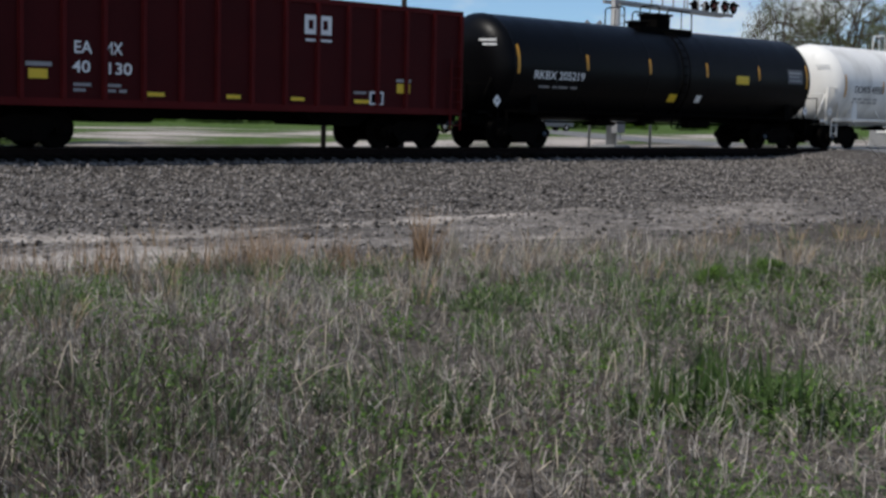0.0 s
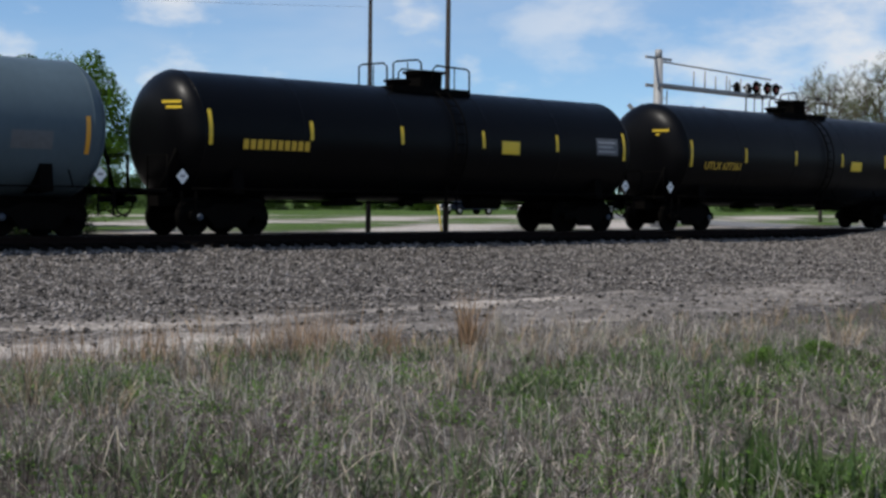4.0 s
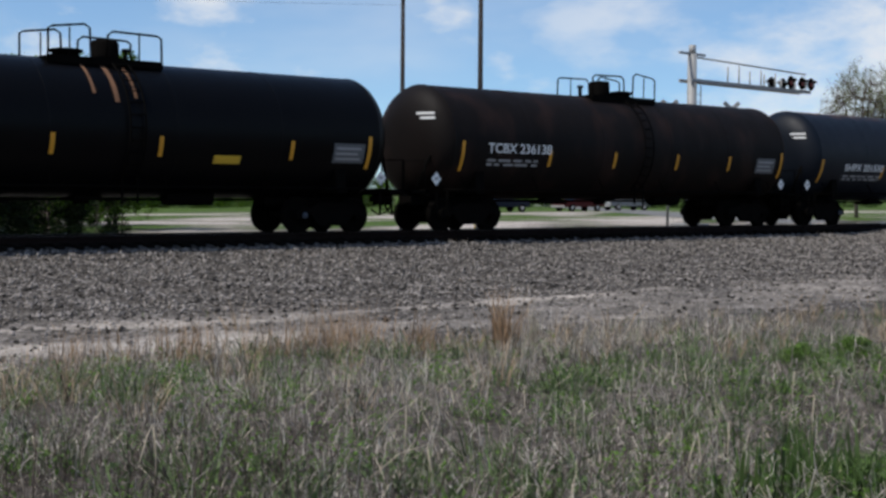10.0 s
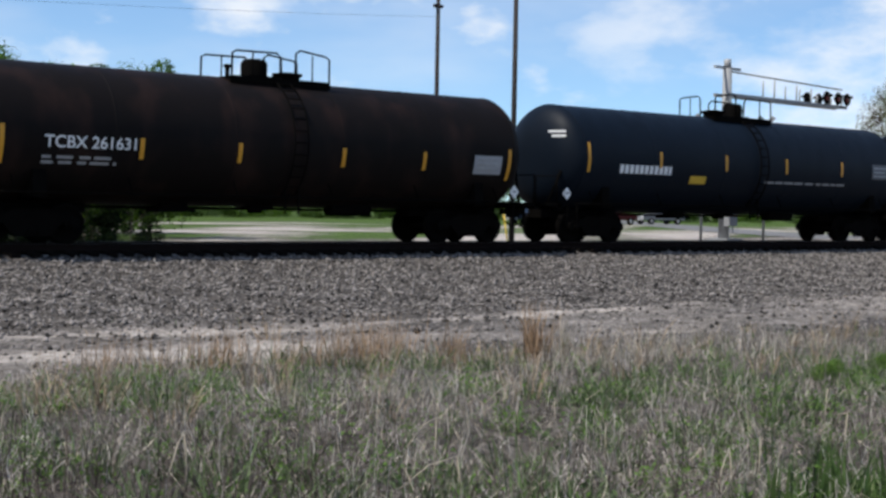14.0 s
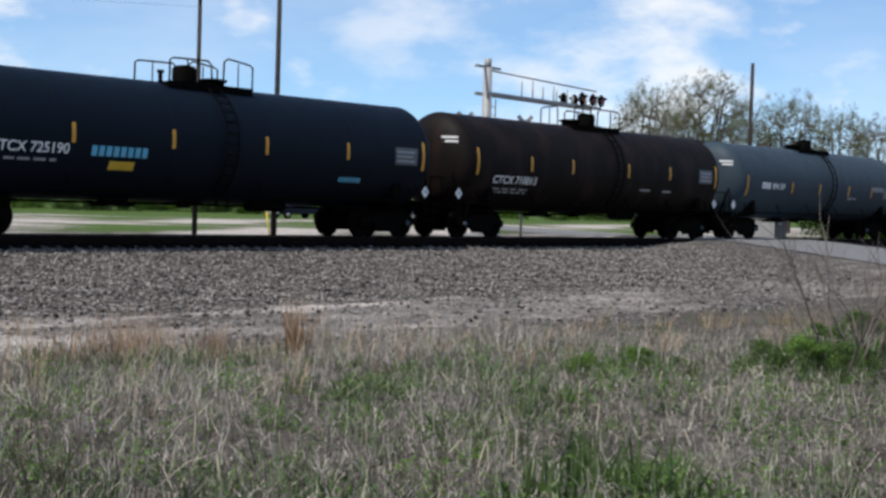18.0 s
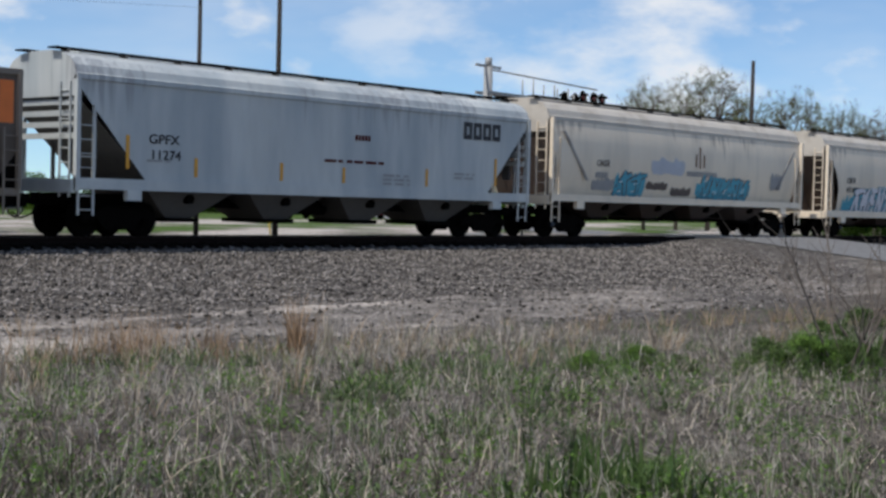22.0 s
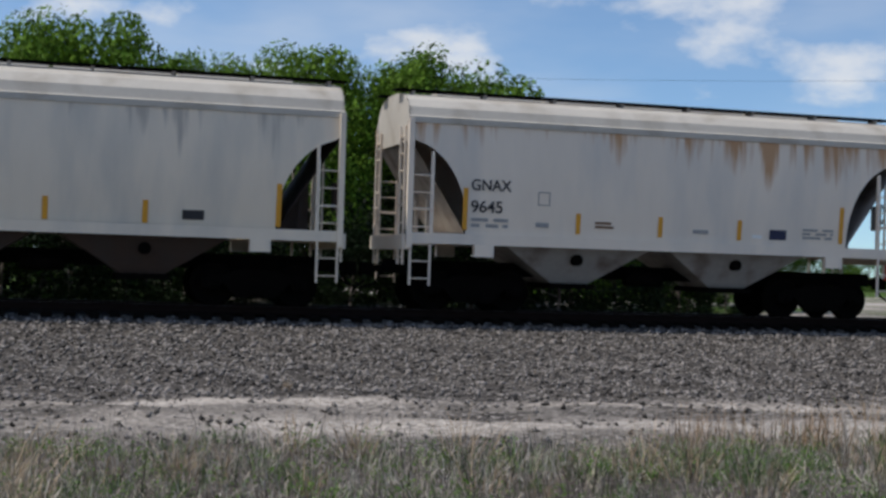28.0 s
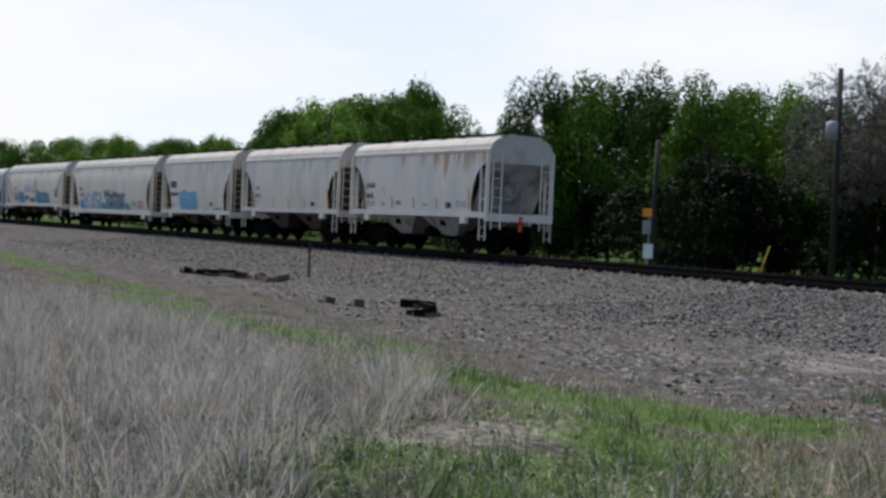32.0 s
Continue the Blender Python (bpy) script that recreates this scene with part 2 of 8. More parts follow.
# ---- mesh building ----
class Geo:
    """Collects vertices and faces of one mesh."""

    def __init__(self):
        self.v, self.f, self.smooth = [], [], set()

    def add(self, verts, faces, smooth=False):
        n = len(self.v)
        self.v += [tuple(p) for p in verts]
        if smooth:
            self.smooth.update(range(len(self.f), len(self.f) + len(faces)))
        self.f += [tuple(i + n for i in q) for q in faces]
        return self

    def box(self, x0, y0, z0, x1, y1, z1, m=None):
        p = [Vector((x, y, z)) for z in (z0, z1) for y in (y0, y1) for x in (x0, x1)]
        if m:
            p = [m @ q for q in p]
        return self.add(p, [(0, 2, 3, 1), (4, 5, 7, 6), (0, 1, 5, 4), (2, 6, 7, 3), (0, 4, 6, 2), (1, 3, 7, 5)])

    def prism(self, prof, a, b, axis="y"):
        """A closed outline of (x, z), (y, z) or (x, y) pairs, drawn out along axis from a to b."""
        n = len(prof)
        put = {"y": lambda p, c: (p[0], c, p[1]), "x": lambda p, c: (c, p[0], p[1]), "z": lambda p, c: (p[0], p[1], c)}[axis]
        vs = [put(p, a) for p in prof] + [put(p, b) for p in prof]
        fs = [tuple(range(n))[::-1], tuple(range(n, 2 * n))] + [(i, (i + 1) % n, n + (i + 1) % n, n + i) for i in range(n)]
        return self.add(vs, fs)

    def tube(self, p0, p1, r, n=8, r1=None, caps=True, smooth=True):
        p0, p1 = Vector(p0), Vector(p1)
        r1 = r if r1 is None else r1
        d = (p1 - p0).normalized()
        a = d.orthogonal().normalized()
        b = d.cross(a)
        ring = [(math.cos(2 * math.pi * i / n), math.sin(2 * math.pi * i / n)) for i in range(n)]
        vs = [p0 + (a * c + b * s) * r for c, s in ring] + [p1 + (a * c + b * s) * r1 for c, s in ring]
        self.add(vs, [(i, (i + 1) % n, n + (i + 1) % n, n + i) for i in range(n)], smooth)
        if caps:
            k = len(self.v) - 2 * n
            self.f += [tuple(range(k, k + n))[::-1], tuple(range(k + n, k + 2 * n))]
        return self

    def path(self, pts, r, n=6):
        """A bent bar swept through the points as one piece."""
        pts = [Vector(p) for p in pts]
        rows, side = [], None
        for i, p in enumerate(pts):
            d = (pts[min(i + 1, len(pts) - 1)] - pts[max(i - 1, 0)]).normalized()
            side = d.orthogonal().normalized() if side is None else (side - d * side.dot(d)).normalized()
            up = d.cross(side)
            rows += [p + (side * math.cos(2 * math.pi * k / n) + up * math.sin(2 * math.pi * k / n)) * r for k in range(n)]
        m = len(pts)
        fs = [(j * n + k, j * n + (k + 1) % n, (j + 1) * n + (k + 1) % n, (j + 1) * n + k) for j in range(m - 1) for k in range(n)]
        return self.add(rows, fs + [tuple(range(n))[::-1], tuple(range((m - 1) * n, m * n))], True)

    def lathe(self, prof, n=48, axis="x", centre=(0, 0, 0)):
        """prof: (place along the axis, radius) pairs; end radii of 0 close it."""
        cx, cy, cz = centre
        vs, fs, rows = [], [], []
        for t, r in prof:
            if r < 1e-5:
                rows.append([len(vs)])
                vs.append((0, 0, t))
            else:
                rows.append(list(range(len(vs), len(vs) + n)))
                vs += [(r * math.cos(2 * math.pi * i / n), r * math.sin(2 * math.pi * i / n), t) for i in range(n)]
        for a, b in zip(rows, rows[1:]):
            for i in range(n):
                j = (i + 1) % n
                if len(a) == 1:
                    fs.append((a[0], b[j], b[i]))
                elif len(b) == 1:
                    fs.append((a[i], a[j], b[0]))
                else:
                    fs.append((a[i], a[j], b[j], b[i]))
        put = {"x": lambda p: (p[2] + cx, p[0] + cy, p[1] + cz), "y": lambda p: (p[1] + cx, p[2] + cy, p[0] + cz), "z": lambda p: (p[0] + cx, p[1] + cy, p[2] + cz)}[axis]
        return self.add([put(p) for p in vs], fs, True)

    def mesh(self, name, mat):
        me = bpy.data.meshes.new(name)
        me.from_pydata(self.v, [], self.f)
        if self.smooth:
            me.polygons.foreach_set("use_smooth", [i in self.smooth for i in range(len(self.f))])
        if mat:
            me.materials.append(mat)
        me.update()
        return me


def part(name, geo, mat, parent, label="", at=None):
    """Links a mesh as one object under a thing or a part."""
    me = geo if isinstance(geo, bpy.types.Mesh) else geo.mesh(name, mat)
    ob = new(name, me)
    ob.parent = parent
    if at is not None:
        ob.matrix_basis = at
    return tagged(ob, label)


SHARED = {}


def shared(key, build, mat):
    """One mesh for all alike pieces."""
    k = (key, mat.name)
    if k not in SHARED:
        SHARED[k] = build().mesh(key, mat)
    return SHARED[k]


def thing(name, label, category, at=None, group="", kind=""):
    ob = new(name)
    ob.empty_display_size = 0.3
    if at is not None:
        ob.matrix_basis = at
    return tagged(ob, label, category, group, kind)


def bulk(name, verts, faces, mat, label, category="", kind="stuff", smooth=False):
    """A large mesh of uncountable pieces from arrays: verts (n, 3), faces (m, 3 or 4)."""
    verts, faces = np.asarray(verts, dtype=np.float32), np.asarray(faces, dtype=np.int32)
    k = faces.shape[1]
    me = bpy.data.meshes.new(name)
    me.vertices.add(len(verts))
    me.vertices.foreach_set("co", verts.ravel())
    me.loops.add(faces.size)
    me.loops.foreach_set("vertex_index", faces.ravel())
    me.polygons.add(len(faces))
    me.polygons.foreach_set("loop_start", np.arange(len(faces), dtype=np.int32) * k)
    me.update(calc_edges=True)
    me.materials.append(mat)
    if smooth:
        me.polygons.foreach_set("use_smooth", np.ones(len(faces), dtype=bool))
    return tagged(new(name, me), label, category, "", kind)


def text_mesh(words, size, fat=0.012):
    """Letters of the built-in font as a flat mesh in the x-z plane, facing -y, from the left."""
    key = ("text", words, size, fat)
    if key not in SHARED:
        cu = bpy.data.curves.new("letters", "FONT")
        cu.body, cu.size, cu.extrude, cu.offset = words, size, 0.003, fat * size
        ob = new("letters", cu)
        me = bpy.data.meshes.new_from_object(ob.evaluated_get(bpy.context.evaluated_depsgraph_get()))
        bpy.data.objects.remove(ob)
        me.transform(Matrix.Rotation(radians(90), 4, "X"))
        SHARED[key] = me
    return SHARED[key].copy()
# ---- the plan: the track runs along x at TRACK_Y; the ground at the eye is z = 0 ----
TRACK_Y, RAIL_Z = 31.1, 0.572
ROAD_X, ROAD_SKEW, ROAD_W = 50.5, 0.80, 9.0
PROFILE = ((-400, 0.0), (9, 0.0), (13, -0.18), (18.5, -0.40), (22.0, -0.44), (25.5, -0.26), (28.2, 0.02), (29.3, 0.19), (29.74, 0.235), (29.95, 0.335), (32.25, 0.335), (32.9, 0.24), (34.5, 0.0), (38, -0.15), (60, -0.05), (4000, 0.3))
PY, PZ = [p[0] for p in PROFILE], [p[1] for p in PROFILE]


def road_near(x, y):
    """1 on the road, falling to 0 at 5 m from it."""
    across = x - ROAD_X - ROAD_SKEW * (y - 29.7)
    off = np.maximum(np.maximum(-across, across - ROAD_W), 0)
    return np.clip(1 - off / 6.0, 0, 1)


def ground_z(x, y):
    x, y = np.asarray(x, dtype=float), np.asarray(y, dtype=float)
    z = np.interp(y, PY, PZ)
    lump = 0.05 * np.sin(x * 0.9 + 1.3 * np.sin(y * 0.7)) * np.sin(y * 1.1 + 0.5) + 0.03 * np.sin(x * 2.3 + y * 1.7)
    far_off = np.clip((np.abs(y - TRACK_Y) - 3.5) / 3, 0, 1)
    z = z + lump * far_off * np.clip(1.6 - np.abs(y - 20) / 40, 0.2, 1)
    ramp = np.interp(y, (5, 14, 27.5, 35, 46, 70), (0.0, 0.05, 0.54, 0.54, 0.15, 0.0))
    w = road_near(x, y)
    w = w * w * (3 - 2 * w)
    track = np.clip((np.abs(y - TRACK_Y) - 1.4) / 0.3, 0, 1)
    return z * (1 - w) + np.where(track > 0.5, ramp, 0.36) * w


def smoothstep(a, b, x):
    t = np.clip((x - a) / (b - a), 0, 1)
    return t * t * (3 - 2 * t)


EDGE_X, EDGE_Y = (-80, -32, -15, -9, -6, 0, 10, 18, 22, 30, 45, 60), (15, 13.0, 9.8, 9.2, 11.6, 13.2, 12.9, 12.6, 12.2, 14.0, 20, 20)


def wobble(x, y, s=1.0):
    return np.sin(x * 1.3 * s + 2.1 * np.sin(y * 0.9 * s)) * 0.5 + np.sin(x * 0.47 * s - y * 1.1 * s) * 0.5


def edge_y(x):
    """Where the grass gives way to gravel on the eye's side of the track."""
    return np.interp(x, EDGE_X, EDGE_Y)


def zones(x, y):
    """Cover of the ground: stone, green and sand, each 0 to 1."""
    e = edge_y(x) + 0.5 * wobble(x, y)
    stone = smoothstep(e - 0.6, e + 1.0, y) * (1 - smoothstep(35.0, 36.5, y))
    line = np.exp(-((y - 19.4 - 0.5 * np.sin(x * 0.35) - 0.02 * np.maximum(0, x - 20)) / np.where(x < 0, 0.85, 0.55)) ** 2) * smoothstep(-26, -16, x) * (1 - smoothstep(19, 27, x)) * np.where(x < 0, 0.42, 1.0) * (0.75 + 0.25 * wobble(x, y, 0.5))
    broad = np.exp(-((y - 15.8 - 0.6 * np.sin(x * 0.5)) / 1.9) ** 2) * smoothstep(-6, 1, x) * smoothstep(16, 11, x) * (0.68 + 0.25 * wobble(x, y, 0.8))
    pale = np.where(x < -1, 0.27, 0.26) * smoothstep(13, 14.5, y) * (1 - smoothstep(20.0, 21.5, y)) * smoothstep(-26, -14, x) * (1 + 0.5 * wobble(x, y, 0.6))
    sand = np.maximum(np.maximum(line, broad), pale)
    trodden = np.exp(-(((x + 9.3) / 1.1) ** 2 + ((y - 5.6) / 0.9) ** 2))
    sand = np.maximum(sand, 0.35 * trodden)
    back = smoothstep(37, 39, y) * (1 - smoothstep(92, 105, y)) * smoothstep(2, 8, x) * (0.30 + 0.55 * wobble(x, y, 0.3))
    sand = np.maximum(sand, np.clip(back * 1.3, 0, 1))
    strip = np.exp(-((y - 8.1 - 0.12 * np.maximum(0, -x - 20) - 0.3 * np.sin(x * 0.6)) / 1.0) ** 2) * smoothstep(-7.6, -9.0, x) * (0.66 + 0.62 * wobble(x * 1.7, y * 2.3))
    path = np.exp(-(((x + 8.6) / 2.4) ** 2 + ((y - 5.6) / 2.6) ** 2)) * 0.9
    right = 0.3 * np.exp(-(((x - 16) / 4.5) ** 2 + ((y - 8.6) / 1.8) ** 2)) + np.exp(-(((x - 7.4) / 0.5) ** 2 + ((y - 4.7) / 0.5) ** 2))
    patchy = np.clip(wobble(x * 1.7, y * 2.0) + 0.15, 0, 1) * 0.3 * (y < e)
    far = smoothstep(44, 60, y) * 0.8 + smoothstep(35.5, 38, y) * (x < 6) * 0.6
    green = (1 - 0.8 * trodden) * np.clip(strip + path + right * 0.9 + patchy * (x > -7) + far, 0, 1) * (1 - np.clip(back * 1.3, 0, 1))
    return stone, green, np.clip(sand, 0, 1)


def train_shade(x, y):
    """The stone between the ties, blackened in colour for the shade under the train."""
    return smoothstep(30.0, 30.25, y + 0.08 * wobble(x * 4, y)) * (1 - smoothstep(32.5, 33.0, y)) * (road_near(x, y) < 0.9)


def ground_material():
    """Dry soil, sand and green patches off the track; grey broken stone near it."""
    m = bpy.data.materials.new("trackside_ground")
    m.use_nodes = True
    nt = m.node_tree
    b = nt.nodes["Principled BSDF"]
    b.inputs["Roughness"].default_value = 0.95
    b.inputs["Specular IOR Level"].default_value = 0.1
    co = nt.nodes.new("ShaderNodeTexCoord")
    at = nt.nodes.new("ShaderNodeAttribute")
    at.attribute_name = "cover"
    sep = nt.nodes.new("ShaderNodeSeparateColor")
    nt.links.new(at.outputs["Color"], sep.inputs[0])

    def tex(kind, sc, detail=5.0):
        n = nt.nodes.new(kind)
        n.inputs["Scale"].default_value = sc
        if "Detail" in n.inputs and kind == "ShaderNodeTexNoise":
            n.inputs["Detail"].default_value = detail
        nt.links.new(co.outputs["Object"], n.inputs["Vector"])
        return n

    def rng(sock, a, c, lo=0.0, hi=1.0):
        r = nt.nodes.new("ShaderNodeMapRange")
        for i, v in enumerate((a, c, lo, hi)):
            r.inputs[i + 1].default_value = v
        nt.links.new(sock, r.inputs[0])
        return r.outputs[0]

    def mixed(fac, a, c, blend="MIX"):
        x = nt.nodes.new("ShaderNodeMix")
        x.data_type, x.blend_type = "RGBA", blend
        if isinstance(fac, float):
            x.inputs["Factor"].default_value = fac
        else:
            nt.links.new(fac, x.inputs["Factor"])
        for key, val in (("A", a), ("B", c)):
            if isinstance(val, tuple):
                x.inputs[key].default_value = (*val, 1)
            else:
                nt.links.new(val, x.inputs[key])
        return x.outputs["Result"]

    def broken(sock, noise_sock, w=0.9):
        """A zone's edge, broken up by noise."""
        s = nt.nodes.new("ShaderNodeMath")
        s.operation = "MULTIPLY_ADD"
        nt.links.new(noise_sock, s.inputs[0])
        s.inputs[1].default_value = w
        nt.links.new(sock, s.inputs[2])
        return rng(s.outputs[0], 0.5 + w * 0.32, 0.5 + w * 0.68)

    grain = tex("ShaderNodeTexNoise", 9.0, 8).outputs["Fac"]
    patch = tex("ShaderNodeTexNoise", 1.6, 6).outputs["Fac"]
    soil = mixed(rng(grain, 0.3, 0.7), (0.025, 0.021, 0.017), (0.11, 0.095, 0.08))
    soil = mixed(rng(patch, 0.35, 0.65), soil, mixed(rng(grain, 0.3, 0.7), (0.05, 0.043, 0.036), (0.20, 0.175, 0.15)))
    green = mixed(rng(grain, 0.3, 0.7), (0.036, 0.064, 0.013), (0.105, 0.165, 0.038))
    vor = tex("ShaderNodeTexVoronoi", 14.0)
    vor2 = tex("ShaderNodeTexVoronoi", 9.0)
    gaps = tex("ShaderNodeTexVoronoi", 14.0)
    gaps.feature = "DISTANCE_TO_EDGE"
    pick = nt.nodes.new("ShaderNodeSeparateColor")
    nt.links.new(vor.outputs["Color"], pick.inputs[0])
    stone = mixed(rng(pick.outputs[0], 0.0, 1.0), (0.018, 0.016, 0.015), (0.175, 0.158, 0.144))
    stone = mixed(rng(pick.outputs[1], 0.86, 0.9), stone, (0.46, 0.42, 0.39))
    stone = mixed(rng(gaps.outputs["Distance"], 0.0, 0.16), mixed(0.75, stone, (0.02, 0.018, 0.017)), stone)
    stone = mixed(rng(patch, 0.35, 0.7, 0.0, 0.55), stone, soil)
    sand = mixed(rng(grain, 0.3, 0.7), (0.38, 0.335, 0.29), (0.66, 0.59, 0.52))
    sand = mixed(rng(pick.outputs[2], 0.75, 0.8, 0.0, 0.6), sand, stone)
    col = mixed(broken(sep.outputs[0], patch), soil, stone)
    col = mixed(broken(sep.outputs[1], patch), col, green)
    fade = mixed(0.35, tex("ShaderNodeTexNoise", 0.9, 4).outputs["Fac"], grain)
    soft = nt.nodes.new("ShaderNodeMath")
    soft.operation = "ADD"
    nt.links.new(sep.outputs[2], soft.inputs[0])
    nt.links.new(fade, soft.inputs[1])
    col = mixed(rng(soft.outputs[0], 0.65, 1.25, 0.0, 0.9), col, sand)
    # the shade under the train is mixed into the ground's colour
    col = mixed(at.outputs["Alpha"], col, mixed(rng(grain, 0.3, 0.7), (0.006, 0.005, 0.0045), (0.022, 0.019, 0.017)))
    nt.links.new(col, b.inputs["Base Color"])
    bp = nt.nodes.new("ShaderNodeBump")
    bp.inputs["Strength"].default_value, bp.inputs["Distance"].default_value = 1.0, 0.06
    nt.links.new(gaps.outputs["Distance"], bp.inputs["Height"])
    nt.links.new(bp.outputs[0], b.inputs["Normal"])
    return m


def build_ground():
    xs = np.concatenate([[-3000, -1200, -600, -400, -300], np.arange(-240, -120, 6), np.arange(-120, 120, 0.8), np.arange(120, 240, 6), [300, 400, 600, 1200, 3000]])
    ys = np.concatenate([[-2000, -500, -150, -60, -25, -10], np.concatenate([np.arange(-4, 28.8, 0.4), np.arange(28.8, 33.6, 0.15), np.arange(33.6, 46, 0.4)]), np.arange(46, 112, 2), [114, 130, 180, 300, 600, 1200, 3500]])
    gx, gy = np.meshgrid(xs, ys)
    v = np.stack([gx, gy, ground_z(gx, gy)], -1).reshape(-1, 3)
    nx, ny = len(xs), len(ys)
    i = (np.arange(ny - 1)[:, None] * nx + np.arange(nx - 1)[None]).ravel()
    f = np.stack([i, i + 1, i + nx + 1, i + nx], -1)
    ob = bulk("ground", v, f, ground_material(), "uneven dry trackside ground with sand and gravel", "ground", "structure", True)
    cover = np.ones((len(v), 4), dtype=np.float32)
    cover[:, 0], cover[:, 1], cover[:, 2] = zones(v[:, 0], v[:, 1])
    cover[:, 3] = train_shade(v[:, 0], v[:, 1])
    layer = ob.data.color_attributes.new("cover", "FLOAT_COLOR", "POINT")
    layer.data.foreach_set("color", cover.ravel())


build_ground()


def build_road():
    asphalt = material("worn_asphalt", (0.135, 0.132, 0.128), 0.9, 0, 0.2, 1.5, 0.5, 80, second=(0.20, 0.195, 0.19), spread=(0.5, 0.7))
    ys = np.concatenate([np.linspace(-60, 29.4, 60), np.linspace(32.8, 160, 60)])
    for name, span in (("road", [y for y in ys if y < 29.5]), ("road_beyond", [y for y in ys if y > 32.7])):
        v, f = [], []
        for y in span:
            x0 = ROAD_X + ROAD_SKEW * (y - 29.7)
            for a in np.linspace(0.3, ROAD_W - 0.3, 5):
                v.append((x0 + a, y, float(ground_z(x0 + a, y)) + 0.035))
        for r in range(len(span) - 1):
            for c in range(4):
                k = r * 5 + c
                f.append((k, k + 1, k + 6, k + 5))
        bulk(name, v, f, asphalt, "worn grey asphalt road up to the level crossing", "road", "structure")
    panel = material("crossing_concrete", (0.40, 0.385, 0.36), 0.9, 0, 0.2, 2.0, 0.4, 60)
    for i in range(5):
        for y0, y1 in ((29.42, 30.28), (30.5, 31.7), (31.92, 32.78)):
            x0 = ROAD_X + 0.2 + i * 1.86
            g = Geo().box(-0.92, y0 - 31.1, -0.2, 0.92, y1 - 31.1, 0.0)
            ob = new("crossing_panel", g.mesh("crossing_panel", panel))
            ob.matrix_basis = pose(x0 + 0.9, 31.1, RAIL_Z - 0.005)
            tagged(ob, "grey concrete panel between the rails of the crossing", "crossing panel", "crossing panels", "structure")
    # low concrete edge beam at the end of the ballast
    ob = new("crossing_panel", Geo().box(-0.5, -0.5, -0.25, 0.5, 0.5, 0.0).mesh("crossing_panel", panel))
    ob.matrix_basis = pose(ROAD_X + 0.2, 28.7, RAIL_Z - 0.1)
    tagged(ob, "pale concrete edge block beside the crossing", "crossing panel", "crossing panels", "structure")


build_road()


def build_track():
    prof_web = [(-0.07, 0), (0.07, 0), (0.07, 0.012), (0.012, 0.035), (0.010, 0.125), (0.034, 0.135), (0.034, 0.168), (-0.034, 0.168), (-0.034, 0.135), (-0.010, 0.125), (-0.012, 0.035), (-0.07, 0.012)]
    for side in (-1, 1):
        yc = TRACK_Y + side * 0.7525
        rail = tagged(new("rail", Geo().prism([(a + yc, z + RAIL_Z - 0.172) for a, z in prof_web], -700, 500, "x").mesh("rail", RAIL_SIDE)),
                      "long brown rusted steel rail on wooden ties, coloured shade-dark", "rail", "rails of the track", "structure")
        part("rail_head", Geo().box(-700, yc - 0.028, RAIL_Z - 0.004, 500, yc + 0.028, RAIL_Z), RAIL_HEAD, rail, "bright worn running surface")
    top = RAIL_Z - 0.185
    bed = tagged(new("track_ties"), "dark creosoted wooden ties under the rails", "railway ties", "", "structure")
    forms = []
    for k in range(4):
        rnd = random.Random(k)
        g = Geo().box(-0.115, -1.3 + rnd.uniform(-0.05, 0.05), -0.18, 0.115, 1.3 + rnd.uniform(-0.05, 0.05), 0.0)
        for s in (-1, 1):
            g.box(-0.09, s * 0.7525 - 0.17, 0, 0.09, s * 0.7525 + 0.17, 0.014)
            g.box(-0.06, s * 0.7525 - 0.11, 0.014, -0.03, s * 0.7525 - 0.07, 0.04)
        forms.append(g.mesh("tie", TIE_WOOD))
    rnd = random.Random(5)
    x, n, v, f = -240.0, 0, [], []
    while x < 130:
        if ROAD_X - 0.5 < x < ROAD_X + ROAD_W + 1:
            x += 0.52
            continue
        if -88 < x < ROAD_X:
            if n < 300:
                part("tie", forms[n % 4], None, bed, at=pose(x, TRACK_Y + rnd.uniform(-0.06, 0.06), top, 0, 0, rnd.uniform(-1.2, 1.2)))
            n += 1
        else:
            k = len(v)
            v += [(x + a, TRACK_Y + b, top + c) for c in (-0.18, 0) for b in (-1.3, 1.3) for a in (-0.115, 0.115)]
            f += [tuple(k + i for i in q) for q in ((4, 5, 7, 6), (0, 1, 5, 4), (2, 6, 7, 3), (0, 4, 6, 2), (1, 3, 7, 5))]
        x += 0.46
    far = bulk("ties_beyond", v, f, TIE_WOOD, "", "", "stuff")
    far.parent = bed


build_track()

# ---- rolling stock ----
CARS = []          # (object, its centre along the train)
AXLES = []         # wheelsets, by which end of the truck they sit


def wheelset_geo():
    g = Geo()
    g.lathe([(-0.83, 0), (-0.83, 0.075), (0.83, 0.075), (0.83, 0)], 12, "y")
    for s in (-1, 1):
        g.lathe([(s * a, r) for a, r in ((0.66, 0), (0.66, 0.15), (0.69, 0.36), (0.67, 0.40), (0.67, 0.49), (0.70, 0.485), (0.71, 0.462), (0.81, 0.457), (0.81, 0.40), (0.77, 0.37), (0.79, 0.15), (0.83, 0.13), (0.83, 0))], 28, "y")
    return g


